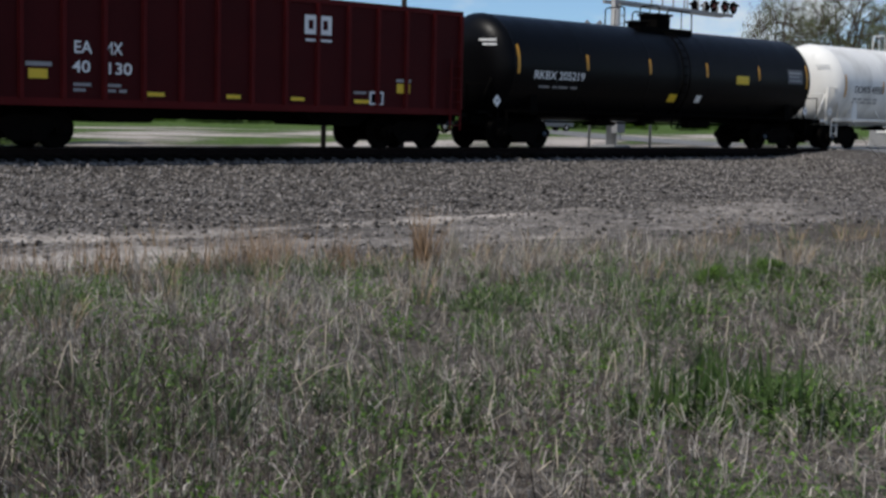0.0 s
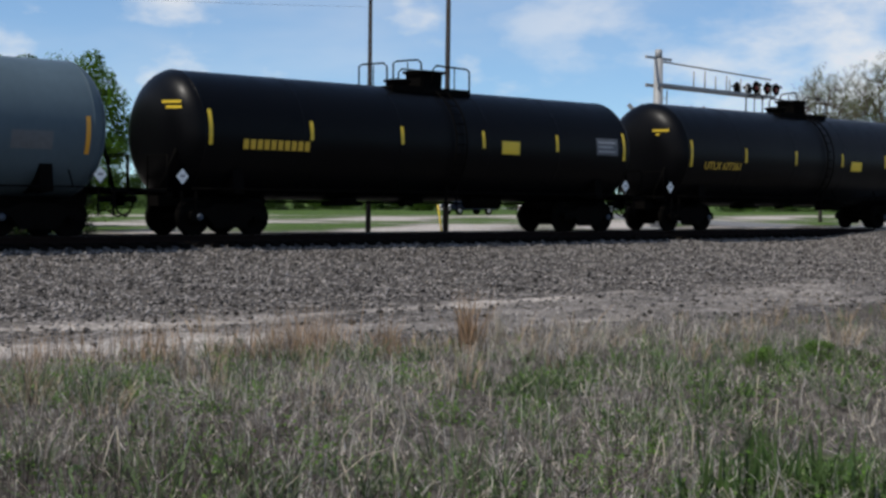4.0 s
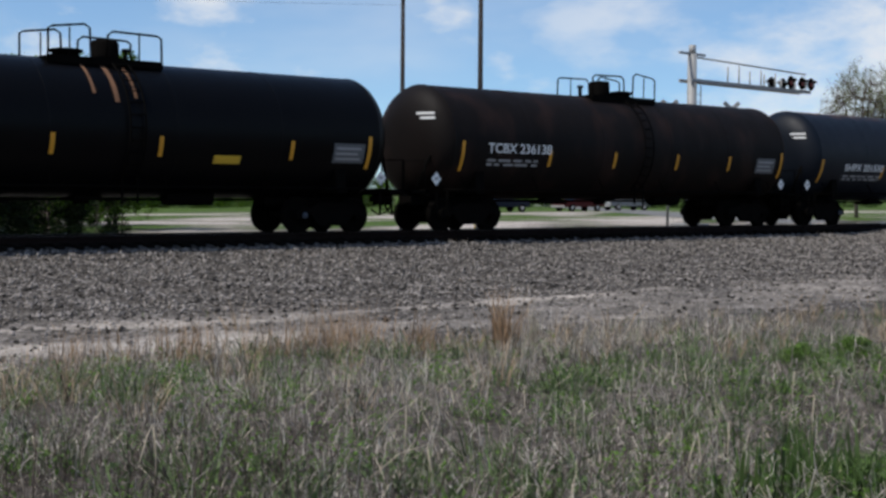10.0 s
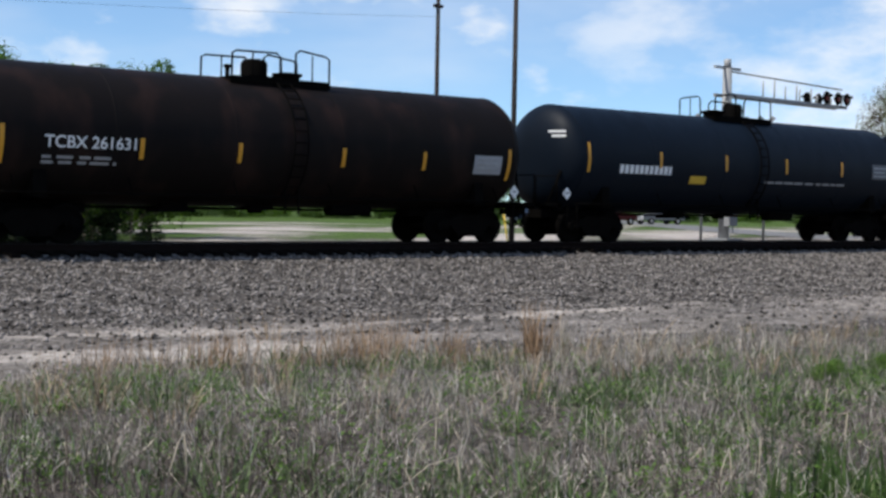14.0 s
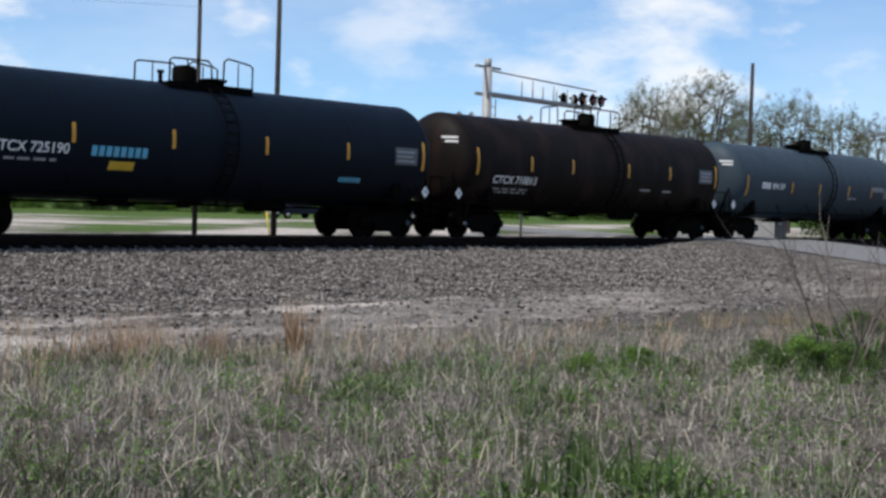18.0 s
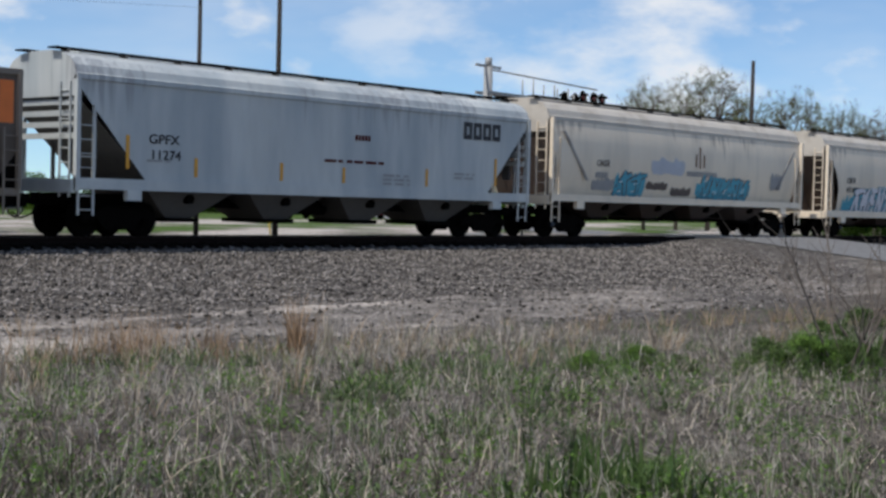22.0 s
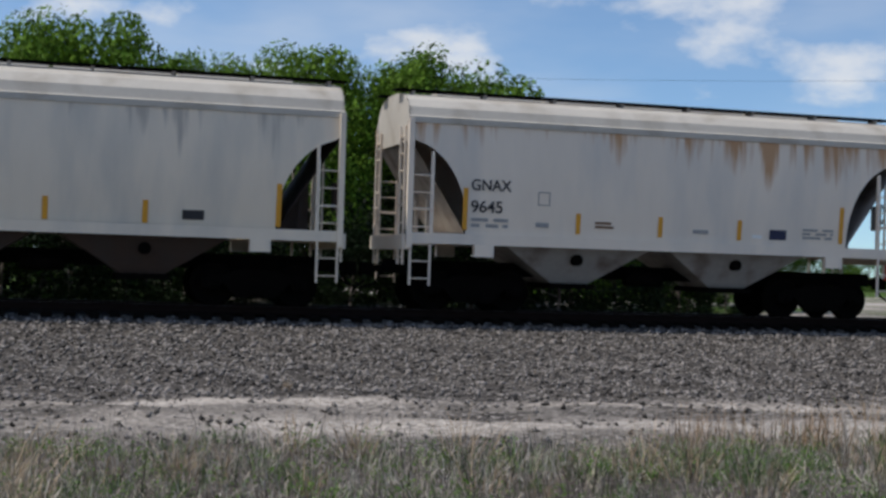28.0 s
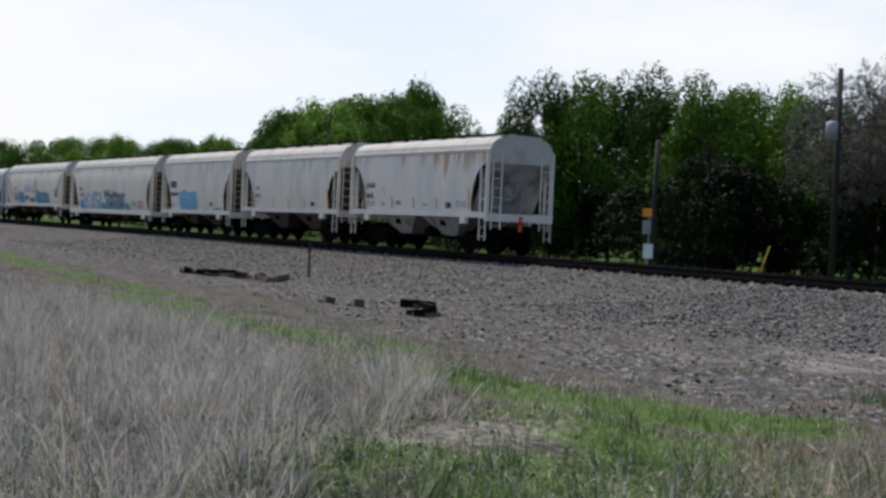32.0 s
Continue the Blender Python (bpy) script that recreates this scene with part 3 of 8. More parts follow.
def side_frame_geo():
    prof = [(-1.14, 0.38), (-1.14, 0.56), (-0.95, 0.66), (-0.70, 0.66), (-0.42, 0.78), (0.42, 0.78), (0.70, 0.66), (0.95, 0.66), (1.14, 0.56), (1.14, 0.38), (0.98, 0.36), (0.80, 0.36), (0.72, 0.50), (0.42, 0.18), (-0.42, 0.18), (-0.72, 0.50), (-0.80, 0.36), (-0.98, 0.36)]
    return Geo().prism(prof, -0.06, 0.06, "y")


def truck(car, x):
    body = part("truck", shared("truck_bolster", lambda: Geo().box(-0.2, -1.05, 0.42, 0.2, 1.05, 0.72).tube((0, 0, 0.72), (0, 0, 0.92), 0.2, 16).box(-0.62, -0.7, 0.3, -0.5, 0.7, 0.42).box(0.5, -0.7, 0.3, 0.62, 0.7, 0.42), STEEL_DARK), None, car, at=pose(x, 0, 0))
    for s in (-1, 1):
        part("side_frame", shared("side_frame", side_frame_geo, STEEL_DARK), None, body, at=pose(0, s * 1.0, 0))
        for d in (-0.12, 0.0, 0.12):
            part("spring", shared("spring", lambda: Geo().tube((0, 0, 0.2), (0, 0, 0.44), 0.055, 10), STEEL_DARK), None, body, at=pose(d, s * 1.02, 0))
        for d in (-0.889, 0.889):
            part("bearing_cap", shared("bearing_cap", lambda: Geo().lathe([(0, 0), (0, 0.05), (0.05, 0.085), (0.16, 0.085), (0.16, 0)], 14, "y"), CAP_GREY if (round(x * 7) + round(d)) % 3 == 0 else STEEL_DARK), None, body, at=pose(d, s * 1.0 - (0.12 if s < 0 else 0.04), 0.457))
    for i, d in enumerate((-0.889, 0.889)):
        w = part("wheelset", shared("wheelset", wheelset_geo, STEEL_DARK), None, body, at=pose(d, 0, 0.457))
        AXLES.append((i, w))


def coupler(car, x, s):
    g = Geo().box(0, -0.08, 0.80, s * 0.45, 0.08, 0.97) if s > 0 else Geo().box(s * 0.45, -0.08, 0.80, 0, 0.08, 0.97)
    g.prism([(s * 0.38, -0.13), (s * 0.62, -0.13), (s * 0.66, 0.0), (s * 0.55, 0.14), (s * 0.38, 0.14)], 0.72, 1.02, "z")
    part("coupler", g, STEEL_DARK, car, at=pose(x, 0, 0))
    part("air_hose", Geo().path([(x + s * 0.2, -0.3, 0.85), (x + s * 0.35, -0.3, 0.55), (x + s * 0.6, -0.2, 0.45), (x + s * 0.8, -0.1, 0.6)], 0.025), STEEL_DARK, car)


def ladder(car, x, y, z0, z1, mat, width=0.42, along="x", n=None, r=0.022):
    g = Geo()
    ends = [(x - width / 2, y), (x + width / 2, y)] if along == "x" else [(x, y - width / 2), (x, y + width / 2)]
    g.box(ends[0][0] - r, ends[0][1] - r, z0, ends[0][0] + r, ends[0][1] + r, z1)
    n = n or max(2, round((z1 - z0) / 0.36))
    frame_ = part("ladder", g, mat, car)
    part("stile", Geo().box(ends[1][0] - r, ends[1][1] - r, z0, ends[1][0] + r, ends[1][1] + r, z1), mat, frame_)
    dx, dy = (width, 0) if along == "x" else (0, width)
    rung = shared("rung_%s_%d" % (along, round(width * 100)), lambda: Geo().tube((-dx / 2, -dy / 2, 0), (dx / 2, dy / 2, 0), 0.016, 5), mat)
    for i in range(n):
        part("rung", rung, None, frame_, at=pose(x, y, z0 + (i + 0.4) * (z1 - z0) / n))


def wrap(geo_or_mesh, R, zc, lift=0.006):
    """Bends a flat sheet in the x-z plane round a lying cylinder of radius R with its axis at zc, on the -y side."""
    vs = geo_or_mesh.vertices
    co = np.empty(len(vs) * 3, dtype=np.float32)
    vs.foreach_get("co", co)
    co = co.reshape(-1, 3)
    ang = (co[:, 2] - zc) / R
    rad = R + lift - co[:, 1]
    co[:, 1], co[:, 2] = -rad * np.cos(ang), zc + rad * np.sin(ang)
    vs.foreach_set("co", co.ravel())
    geo_or_mesh.update()
    return geo_or_mesh


def sheet(x0, z0, x1, z1, nz=5, shear=0.0, thick=0.004):
    g = Geo()
    for i in range(nz):
        a, b = z0 + (z1 - z0) * i / nz, z0 + (z1 - z0) * (i + 1) / nz
        sa, sb = shear * (i / nz), shear * ((i + 1) / nz)
        g.add([(x0 + sa, -thick, a), (x1 + sa, -thick, a), (x1 + sb, -thick, b), (x0 + sb, -thick, b)], [(0, 1, 2, 3)])
    return g


def mark(car, name, x0, z0, x1, z1, mat, R=0, zc=0, y=0, label="", shear=0.0):
    me = sheet(x0, z0, x1, z1, 6 if R else 1, shear).mesh(name, mat)
    if R:
        wrap(me, R, zc)
    else:
        me.transform(Matrix.Translation((0, y, 0)))
    return part(name, me, None, car, label)


def letters(car, words, x, z, size, mat, R=0, zc=0, y=0, width=0.0, fat=0.012):
    me = text_mesh(words, size, fat)
    if width:
        span = max(v.co.x for v in me.vertices) - min(v.co.x for v in me.vertices)
        me.transform(Matrix.Diagonal((width / span, 1, 1, 1)))
    me.transform(Matrix.Translation((x, -0.004, z)))
    me.materials.clear()
    me.materials.append(mat)
    if R:
        wrap(me, R, zc, 0.004)
    else:
        me.transform(Matrix.Translation((0, y, 0)))
    return part("lettering", me, None, car)


def bars(car, x, z, w, rows, size, mat, R=0, zc=0, y=0, seed=1):
    """Lines of stencilled data too small to read."""
    rnd = random.Random(seed)
    made = []
    for r in range(rows):
        a = x
        while a < x + w - 0.05:
            b = min(x + w, a + (rnd.uniform(0.18, 0.5) if size < 0.15 else size * 0.62))
            made.append(mark(car, "data_bar", a, z - r * size * 1.8, b, z - r * size * 1.8 + size, mat, R, zc, y))
            a = b + (rnd.uniform(0.06, 0.16) if size < 0.15 else size * 0.22)
    return made


def diamond(car, x, z, mat, y):
    g = Geo().add([(x, y, z - 0.19), (x + 0.17, y, z), (x, y, z + 0.19), (x - 0.17, y, z)], [(0, 1, 2, 3)])
    g.add([(x, y + 0.02, z - 0.19), (x + 0.17, y + 0.02, z), (x, y + 0.02, z + 0.19), (x - 0.17, y + 0.02, z)], [(3, 2, 1, 0)])
    p = part("placard", g, mat, car, "white diamond hazard placard")
    part("placard_mark", Geo().box(x - 0.07, y - 0.006, z - 0.02, x + 0.07, y - 0.003, z + 0.04), GREY_STENCIL, p)


def tank_car(u0, u1, paint, label, marks=None, stripes=5, zc=2.52, R=1.62, dome="box", rail_mat=None, stripe_mat=STRIPE, stripe_z=2.4, plate=None, white=False, seed=0, places=()):
    """A tank car whose first and last reflective stripes stand at u0 and u1 along the train."""
    rnd = random.Random(seed)
    rm = rail_mat or STEEL_DARK
    c, h = (u0 + u1) / 2, (u1 - u0) / 2
    car = thing("tank_car", label, "tank car", group="tank cars of the train")
    CARS.append((car, c))
    half, dome_d = h + 0.16, 0.66
    part("tank", Geo().lathe([(-half, R)] + [(x, R) for x in np.linspace(-half + 0.4, half - 0.4, 5)] + [(half, R)], 56, "x", (0, 0, zc)), paint, car)
    for s in (-1, 1):
        head = [(s * (half + dome_d * max(0.0, 1 - q ** 3.2) ** 0.62), R * q) for q in (0, 0.2, 0.4, 0.55, 0.68, 0.78, 0.86, 0.92, 0.96, 0.985, 1.0)]
        part("tank_head", Geo().lathe(head if s < 0 else head[::-1], 56, "x", (0, 0, zc)), paint, car, "dished end of the tank")
        part("head_seam", Geo().lathe([(s * half - 0.03, R + 0.001), (s * half - 0.022, R + 0.009), (s * half + 0.022, R + 0.009), (s * half + 0.03, R - 0.002)], 56, "x", (0, 0, zc)), paint, car)
    for x in (-half * 0.62, -half * 0.2, half * 0.22, half * 0.6):
        part("shell_seam", Geo().lathe([(x - 0.03, R + 0.0005), (x - 0.02, R + 0.006), (x + 0.02, R + 0.006), (x + 0.03, R + 0.0005)], 56, "x", (0, 0, zc)), paint, car)
    tc = h - 0.95
    for s in (-1, 1):
        truck(car, s * tc)
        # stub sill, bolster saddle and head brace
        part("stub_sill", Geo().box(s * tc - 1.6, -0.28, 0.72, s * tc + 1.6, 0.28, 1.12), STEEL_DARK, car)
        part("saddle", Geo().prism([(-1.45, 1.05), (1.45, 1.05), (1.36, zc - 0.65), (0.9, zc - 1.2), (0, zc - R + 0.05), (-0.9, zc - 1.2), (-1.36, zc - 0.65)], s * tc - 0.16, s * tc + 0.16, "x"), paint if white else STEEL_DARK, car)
        xe = s * (half + 0.95)
        part("end_platform", Geo().box(xe - 0.5, -1.5, 1.06, xe + 0.12, 1.5, 1.13).box(xe - 0.04, -1.5, 0.98, xe + 0.12, 1.5, 1.16), rm, car)
        zr = 2.15 if white else 1.95
        for y in (-1.4, 0.5):
            part("end_handrail", Geo().path([(xe + 0.02, y, 1.1), (xe + 0.02, y, zr), (xe + 0.02, y + 0.9, zr), (xe + 0.02, y + 0.9, 1.1)], 0.024), rm, car)
        part("head_brace", Geo().path([(s * (half + 0.86), -0.9, 1.1), (s * (half + 0.5), -1.1, 2.1), (s * (half + 0.35), -0.5, 2.4)], 0.045), rm, car)
        coupler(car, s * (half + 0.98), s)
        ladder(car, s * (half + 0.35), -1.46, 0.5, 1.1, rm, 0.4)
        diamond(car, s * (half + (0.28 if s > 0 else 0.45)), 1.45, WHITE_PAINT, -1.33)
    # side running rail on brackets
    if white:
        part("side_sill_rail", Geo().tube((-half - 0.4, -1.46, 1.15), (half + 0.4, -1.46, 1.15), 0.06, 8), rm, car)
        for x in np.linspace(-half + 1.2, half - 1.2, 7):
            part("rail_bracket", Geo().tube((x, -1.46, 1.15), (x - 0.18, -1.28, zc - 0.95), 0.03, 6), rm, car)
        for s in (-1, 1):
            part("jack_post", Geo().prism([(-0.22, 1.1), (0.22, 1.1), (0.14, 1.9), (-0.14, 1.9)], -1.5, -1.3, "y"), paint, car, at=pose(s * (half - 1.1), 0, 0))
            part("corner_frame", Geo().path([(s * (half + 0.05), -1.45, 1.15), (s * (half + 0.05), -1.45, 2.4), (s * (half + 0.9), -1.45, 2.4), (s * (half + 0.9), -1.45, 1.15)], 0.05), rm, car)
    else:
        g = Geo().tube((-half - 0.3, -1.5, 1.16), (half + 0.3, -1.5, 1.16), 0.022, 6)
        for x in np.linspace(-half + 0.5, half - 0.5, 6):
            g.tube((x, -1.5, 1.16), (x, -1.18, 1.72), 0.018, 5)
        part("side_handrail", g, rm, car)
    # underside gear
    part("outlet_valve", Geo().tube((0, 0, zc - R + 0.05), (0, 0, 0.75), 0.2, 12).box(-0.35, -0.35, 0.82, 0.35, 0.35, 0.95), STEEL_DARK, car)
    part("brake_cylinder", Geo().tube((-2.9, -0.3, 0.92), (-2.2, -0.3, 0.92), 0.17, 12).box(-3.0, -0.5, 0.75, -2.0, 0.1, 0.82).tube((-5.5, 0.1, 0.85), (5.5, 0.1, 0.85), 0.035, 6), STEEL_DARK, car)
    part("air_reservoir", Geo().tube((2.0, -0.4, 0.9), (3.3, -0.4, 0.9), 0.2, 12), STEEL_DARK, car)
    # top: platform, railing, fittings housing, manway
    zt = zc + R
    f = -1 if seed in (7, 9, 11, 14, 16, 18) else 1

    def along(v):
        """A place on the platform, turned end for end on some cars."""
        return 0.28 + 0.775 * v * f

    part("top_platform", Geo().box(-1.2, -0.74, zt - 0.05, 1.76, 0.74, zt - 0.01).box(-1.2, -0.78, zt - 0.17, 1.76, -0.72, zt + 0.01).box(-1.2, 0.72, zt - 0.17, 1.76, 0.78, zt + 0.01), rm, car)
    for y in (-0.76, 0.76):
        part("top_handrail", Geo().path([(along(x), y, zt + z) for x, z in ((-1.88, -0.15), (-1.88, 0.60), (-1.72, 0.66), (-0.72, 0.76), (-0.55, 0.68), (-0.5, -0.15))], 0.027), rm, car)
        part("top_handrail", Geo().path([(along(x), y, zt + z) for x, z in ((0.0, 0.05), (0.04, 0.54), (0.2, 0.64), (1.7, 0.62), (1.86, 0.56), (1.88, -0.15))], 0.027), rm, car)
        for x in (-1.2, 1.1):
            part("rail_post", Geo().tube((along(x), y, zt - 0.15), (along(x), y, zt + 0.66), 0.02, 6), rm, car)
    fit = STEEL_DARK if not white else paint
    xh, xm, xv = along(0.45), along(-0.85), along(1.3)
    if dome == "box":
        part("fittings_housing", Geo().lathe([(zt - 0.1, 0.34), (zt + 0.42, 0.34), (zt + 0.50, 0.28), (zt + 0.53, 0.15), (zt + 0.53, 0)], 20, "z", (xh, 0, 0)).box(xh - 0.4, -0.4, zt + 0.02, xh + 0.4, 0.4, zt + 0.08), fit, car)
    else:
        part("fittings_housing", Geo().prism([(xh - 0.34, zt - 0.1), (xh + 0.34, zt - 0.1), (xh + 0.38, zt + 0.48), (xh - 0.38, zt + 0.48)], -0.38, 0.38, "y").box(xh - 0.44, -0.44, zt + 0.45, xh + 0.44, 0.44, zt + 0.53), fit, car)
    part("manway", Geo().lathe([(zt - 0.1, 0.33), (zt + 0.14, 0.33), (zt + 0.16, 0.40), (zt + 0.22, 0.40), (zt + 0.25, 0.2), (zt + 0.25, 0)], 18, "z", (xm, 0, 0)), fit, car)
    part("safety_valve", Geo().tube((xv, 0.2, zt - 0.1), (xv, 0.2, zt + 0.34), 0.06, 8).tube((xv, 0.2, zt + 0.28), (xv, 0.2, zt + 0.36), 0.1, 8), STEEL_DARK, car)
    # side ladder bent over the shell
    g = Geo()
    steps = [radians(a) for a in range(-50, 81, 10)]
    xl = rnd.choice((0.3, 0.45, 0.6))
    for x in (xl - 0.2,):
        g.path([(x, -(R + 0.09) * math.cos(a), zc + (R + 0.09) * math.sin(a)) for a in steps], 0.024)
    side = part("side_ladder", g, rm, car)
    part("stile", Geo().path([(xl + 0.2, -(R + 0.09) * math.cos(a), zc + (R + 0.09) * math.sin(a)) for a in steps], 0.024), rm, side)
    for x in (xl - 0.2, xl + 0.2):
        part("ladder_foot", Geo().box(x - 0.02, -1.3, 0.75, x + 0.02, -1.26, zc - 1.1), rm, side)
    rung = shared("ladder_rung", lambda: Geo().tube((-0.2, 0, 0), (0.2, 0, 0), 0.018, 5), rm)
    for a in steps:
        part("rung", rung, None, side, at=pose(xl, -(R + 0.09) * math.cos(a), zc + (R + 0.09) * math.sin(a)))
    # reflective stripes: tall ones at the ends, short ones between
    places = places or tuple(np.linspace(-h, h, stripes + 1))
    for i, x in enumerate(places):
        end = i in (0, len(places) - 1)
        me = sheet(-0.055, stripe_z - (0.46 if end else 0.25), 0.055, stripe_z + (0.42 if end else 0.24), 8).mesh("reflective_stripe", stripe_mat)
        part("reflective_stripe", wrap(me, R, zc, 0.007), None, car, at=pose(x, 0, 0))
    # head end data
    for r in range(3):
        part("head_bar", Geo().box(-0.01, -0.28, 0, 0.0, 0.28 - 0.1 * r, 0.07), stripe_mat if stripe_mat == YELLOW_TAG else WHITE_PAINT, car, at=pose(-half - 0.54 + 0.02 * r, -0.95, zc + 0.72 - 0.13 * r, 0, 0, 24))
    if plate:
        z = stripe_z - 0.1
        mark(car, "data_plate", h - 1.3, z - 0.2, h - 0.3, z + 0.32, plate, R, zc)
        for r in range(3):
            mark(car, "data_bar", h - 1.22, z - 0.12 + 0.14 * r, h - 0.42 - 0.1 * (r % 2), z - 0.06 + 0.14 * r, GREY_STENCIL, R, zc + 0.0)
    for m in marks or ():
        kind, *q = m
        if kind == "text":
            letters(car, q[0], q[1], q[2], q[3], q[4], R, zc, width=q[5] if len(q) > 5 else 0)
        elif kind == "bars":
            bars(car, *q, R=R, zc=zc, seed=seed)
        elif kind == "sheet":
            mark(car, q[6] if len(q) > 6 else "painted_patch", *q[:5], R, zc, label=q[5] if len(q) > 5 else "")
        elif kind == "logo":
            for ob in block_logo(car, *q):
                wrap(ob.data, R, zc)
    return car


def blob(car, x0, z0, x1, z1, mat, seed=1, label="spray-painted patch"):
    """An irregular rounded patch of paint, cut into strips so that it can follow a curved side."""
    rnd = random.Random(seed)
    n, rows = 14, 6
    lo = [z0 + (z1 - z0) * 0.12 * rnd.random() for _ in range(n + 1)]
    hi = [z1 - (z1 - z0) * 0.35 * rnd.random() for _ in range(n + 1)]
    lo[0] = lo[-1] = z0 + (z1 - z0) * 0.25
    hi[0] = hi[-1] = z0 + (z1 - z0) * 0.7
    g = Geo()
    for i in range(n):
        a, b = x0 + (x1 - x0) * i / n, x0 + (x1 - x0) * (i + 1) / n
        for r in range(rows):
            s, t = r / rows, (r + 1) / rows
            g.add([(a, 0, lo[i] + (hi[i] - lo[i]) * s), (b, 0, lo[i + 1] + (hi[i + 1] - lo[i + 1]) * s), (b, 0, lo[i + 1] + (hi[i + 1] - lo[i + 1]) * t), (a, 0, lo[i] + (hi[i] - lo[i]) * t)], [(0, 1, 2, 3)])
    return part("graffiti_patch", g, mat, car, label)


def bubble(car, words, x, z, size, width, fill, line):
    """Swollen graffiti letters with a dark outline."""
    out = letters(car, words, x - 0.04, z, size, line, y=0.002, width=width + 0.08, fat=0.075)
    inn = letters(car, words, x, z, size, fill, y=-0.006, width=width, fat=0.045)
    for ob in (out, inn):
        ob.name = "graffiti_letters"
    return [out, inn]


STROKES = (  # thick strokes in a unit box, each from (x, z) to (x, z)
    ((0.15, 0, 0.22, 1), (0.15, 0.92, 0.95, 1.0), (0.2, 0.5, 0.8, 0.56), (0.12, 0.08, 0.9, 0.02)),
    ((0.5, 0, 0.55, 0.95), (0.0, 0.86, 1.0, 0.98)),
    ((0.18, 0, 0.25, 1), (0.82, 0.0, 0.88, 1), (0.2, 0.46, 0.85, 0.56)),
    ((0.15, 0, 0.2, 1), (0.2, 0.95, 0.8, 0.05), (0.82, 0, 0.86, 1)),
    ((0.18, 0, 0.22, 1), (0.25, 0.45, 0.9, 0.98), (0.25, 0.5, 0.95, 0.02)),
    ((0.1, 0, 0.42, 0.98), (0.42, 0.98, 0.62, 0.55), (0.62, 0.5, 0.95, 0.0), (0.25, 0.3, 0.8, 0.34)))


def scrawl(car, x, z, width, height, count, fill, line, seed=1, slant=0.12, glow=None):
    """A row of crowded, unreadable spray-painted letter shapes: thick leaning strokes in a dark outline."""
    rnd = random.Random(seed)
    made, w = [], width / count
    for i in range(count):
        a, lean, h = x + i * w, rnd.uniform(0.3, 1.0) * slant * height, height * rnd.uniform(0.86, 1.04)
        first, second = rnd.sample(STROKES, 2)
        strokes = [tuple(v + rnd.uniform(-0.13, 0.13) for v in q) for q in first[:3] + second[1:2]]
        fat = rnd.uniform(0.085, 0.115) * height
        layers = [(fat * 1.75, line, -0.002), (fat, fill, -0.007)]
        if glow:
            layers.insert(0, (fat * 2.6, glow, -0.001))
        for half, mat, dy in layers:
            g = Geo()
            for j, (x0, z0, x1, z1) in enumerate(strokes):
                p, q = Vector((a + x0 * w * 0.96 + lean * z0, 0, z + z0 * h)), Vector((a + x1 * w * 0.96 + lean * z1, 0, z + z1 * h))
                d = (q - p).normalized()
                side = Vector((-d.z, 0, d.x))
                p, q = p - d * half * 0.5, q + d * half * 0.5
                ring = []
                for t, k in ((0, -0.8), (0.33, -1.05), (0.66, -0.95), (1, -0.75), (1, 0.75), (0.66, 1.0), (0.33, 0.92), (0, 0.8)):
                    v = p.lerp(q, t) + side * half * k
                    ring.append((v.x, dy - 0.0006 * j, min(max(v.z, z - 0.06), z + h * 1.12)))
                g.add(ring, [(0, 1, 6, 7), (1, 2, 5, 6), (2, 3, 4, 5)])
            made.append(part("graffiti_shape", g, mat, car))
        g = Geo()
        for _ in range(2):
            sx, sz = a + w * rnd.uniform(0.1, 0.8), z + h * rnd.uniform(0.1, 0.8)
            g.add([(sx, -0.0125, sz), (sx + w * 0.22, -0.0125, sz + 0.05 * h), (sx + w * 0.24, -0.0125, sz + 0.10 * h), (sx + w * 0.02, -0.0125, sz + 0.05 * h)], [(0, 1, 2, 3)])
        made.append(part("graffiti_highlight", g, WHITE_PAINT if fill != GRAF_PALE else GRAF_CYAN, car))
    return made


def block_logo(car, x, z, width, height, count, mat):
    """A company mark as plain blocks, one to a letter, each an open frame."""
    made, w = [], width / count
    for i in range(count):
        a, b, t = x + i * w, x + (i + 0.86) * w, height * 0.26
        g = Geo()
        # a plain frame, cut in strips so that it can be bent
        for q in ((a, z, a + t, z + height), (b - t, z, b, z + height), (a + t, z, b - t, z + t), (a + t, z + height - t, b - t, z + height)):
            for k in range(4):
                s0, s1 = q[1] + (q[3] - q[1]) * k / 4, q[1] + (q[3] - q[1]) * (k + 1) / 4
                g.add([(q[0], -0.003, s0), (q[2], -0.003, s0), (q[2], -0.003, s1), (q[0], -0.003, s1)], [(0, 1, 2, 3)])
        made.append(part("logo_block", g, mat, car))
    return made


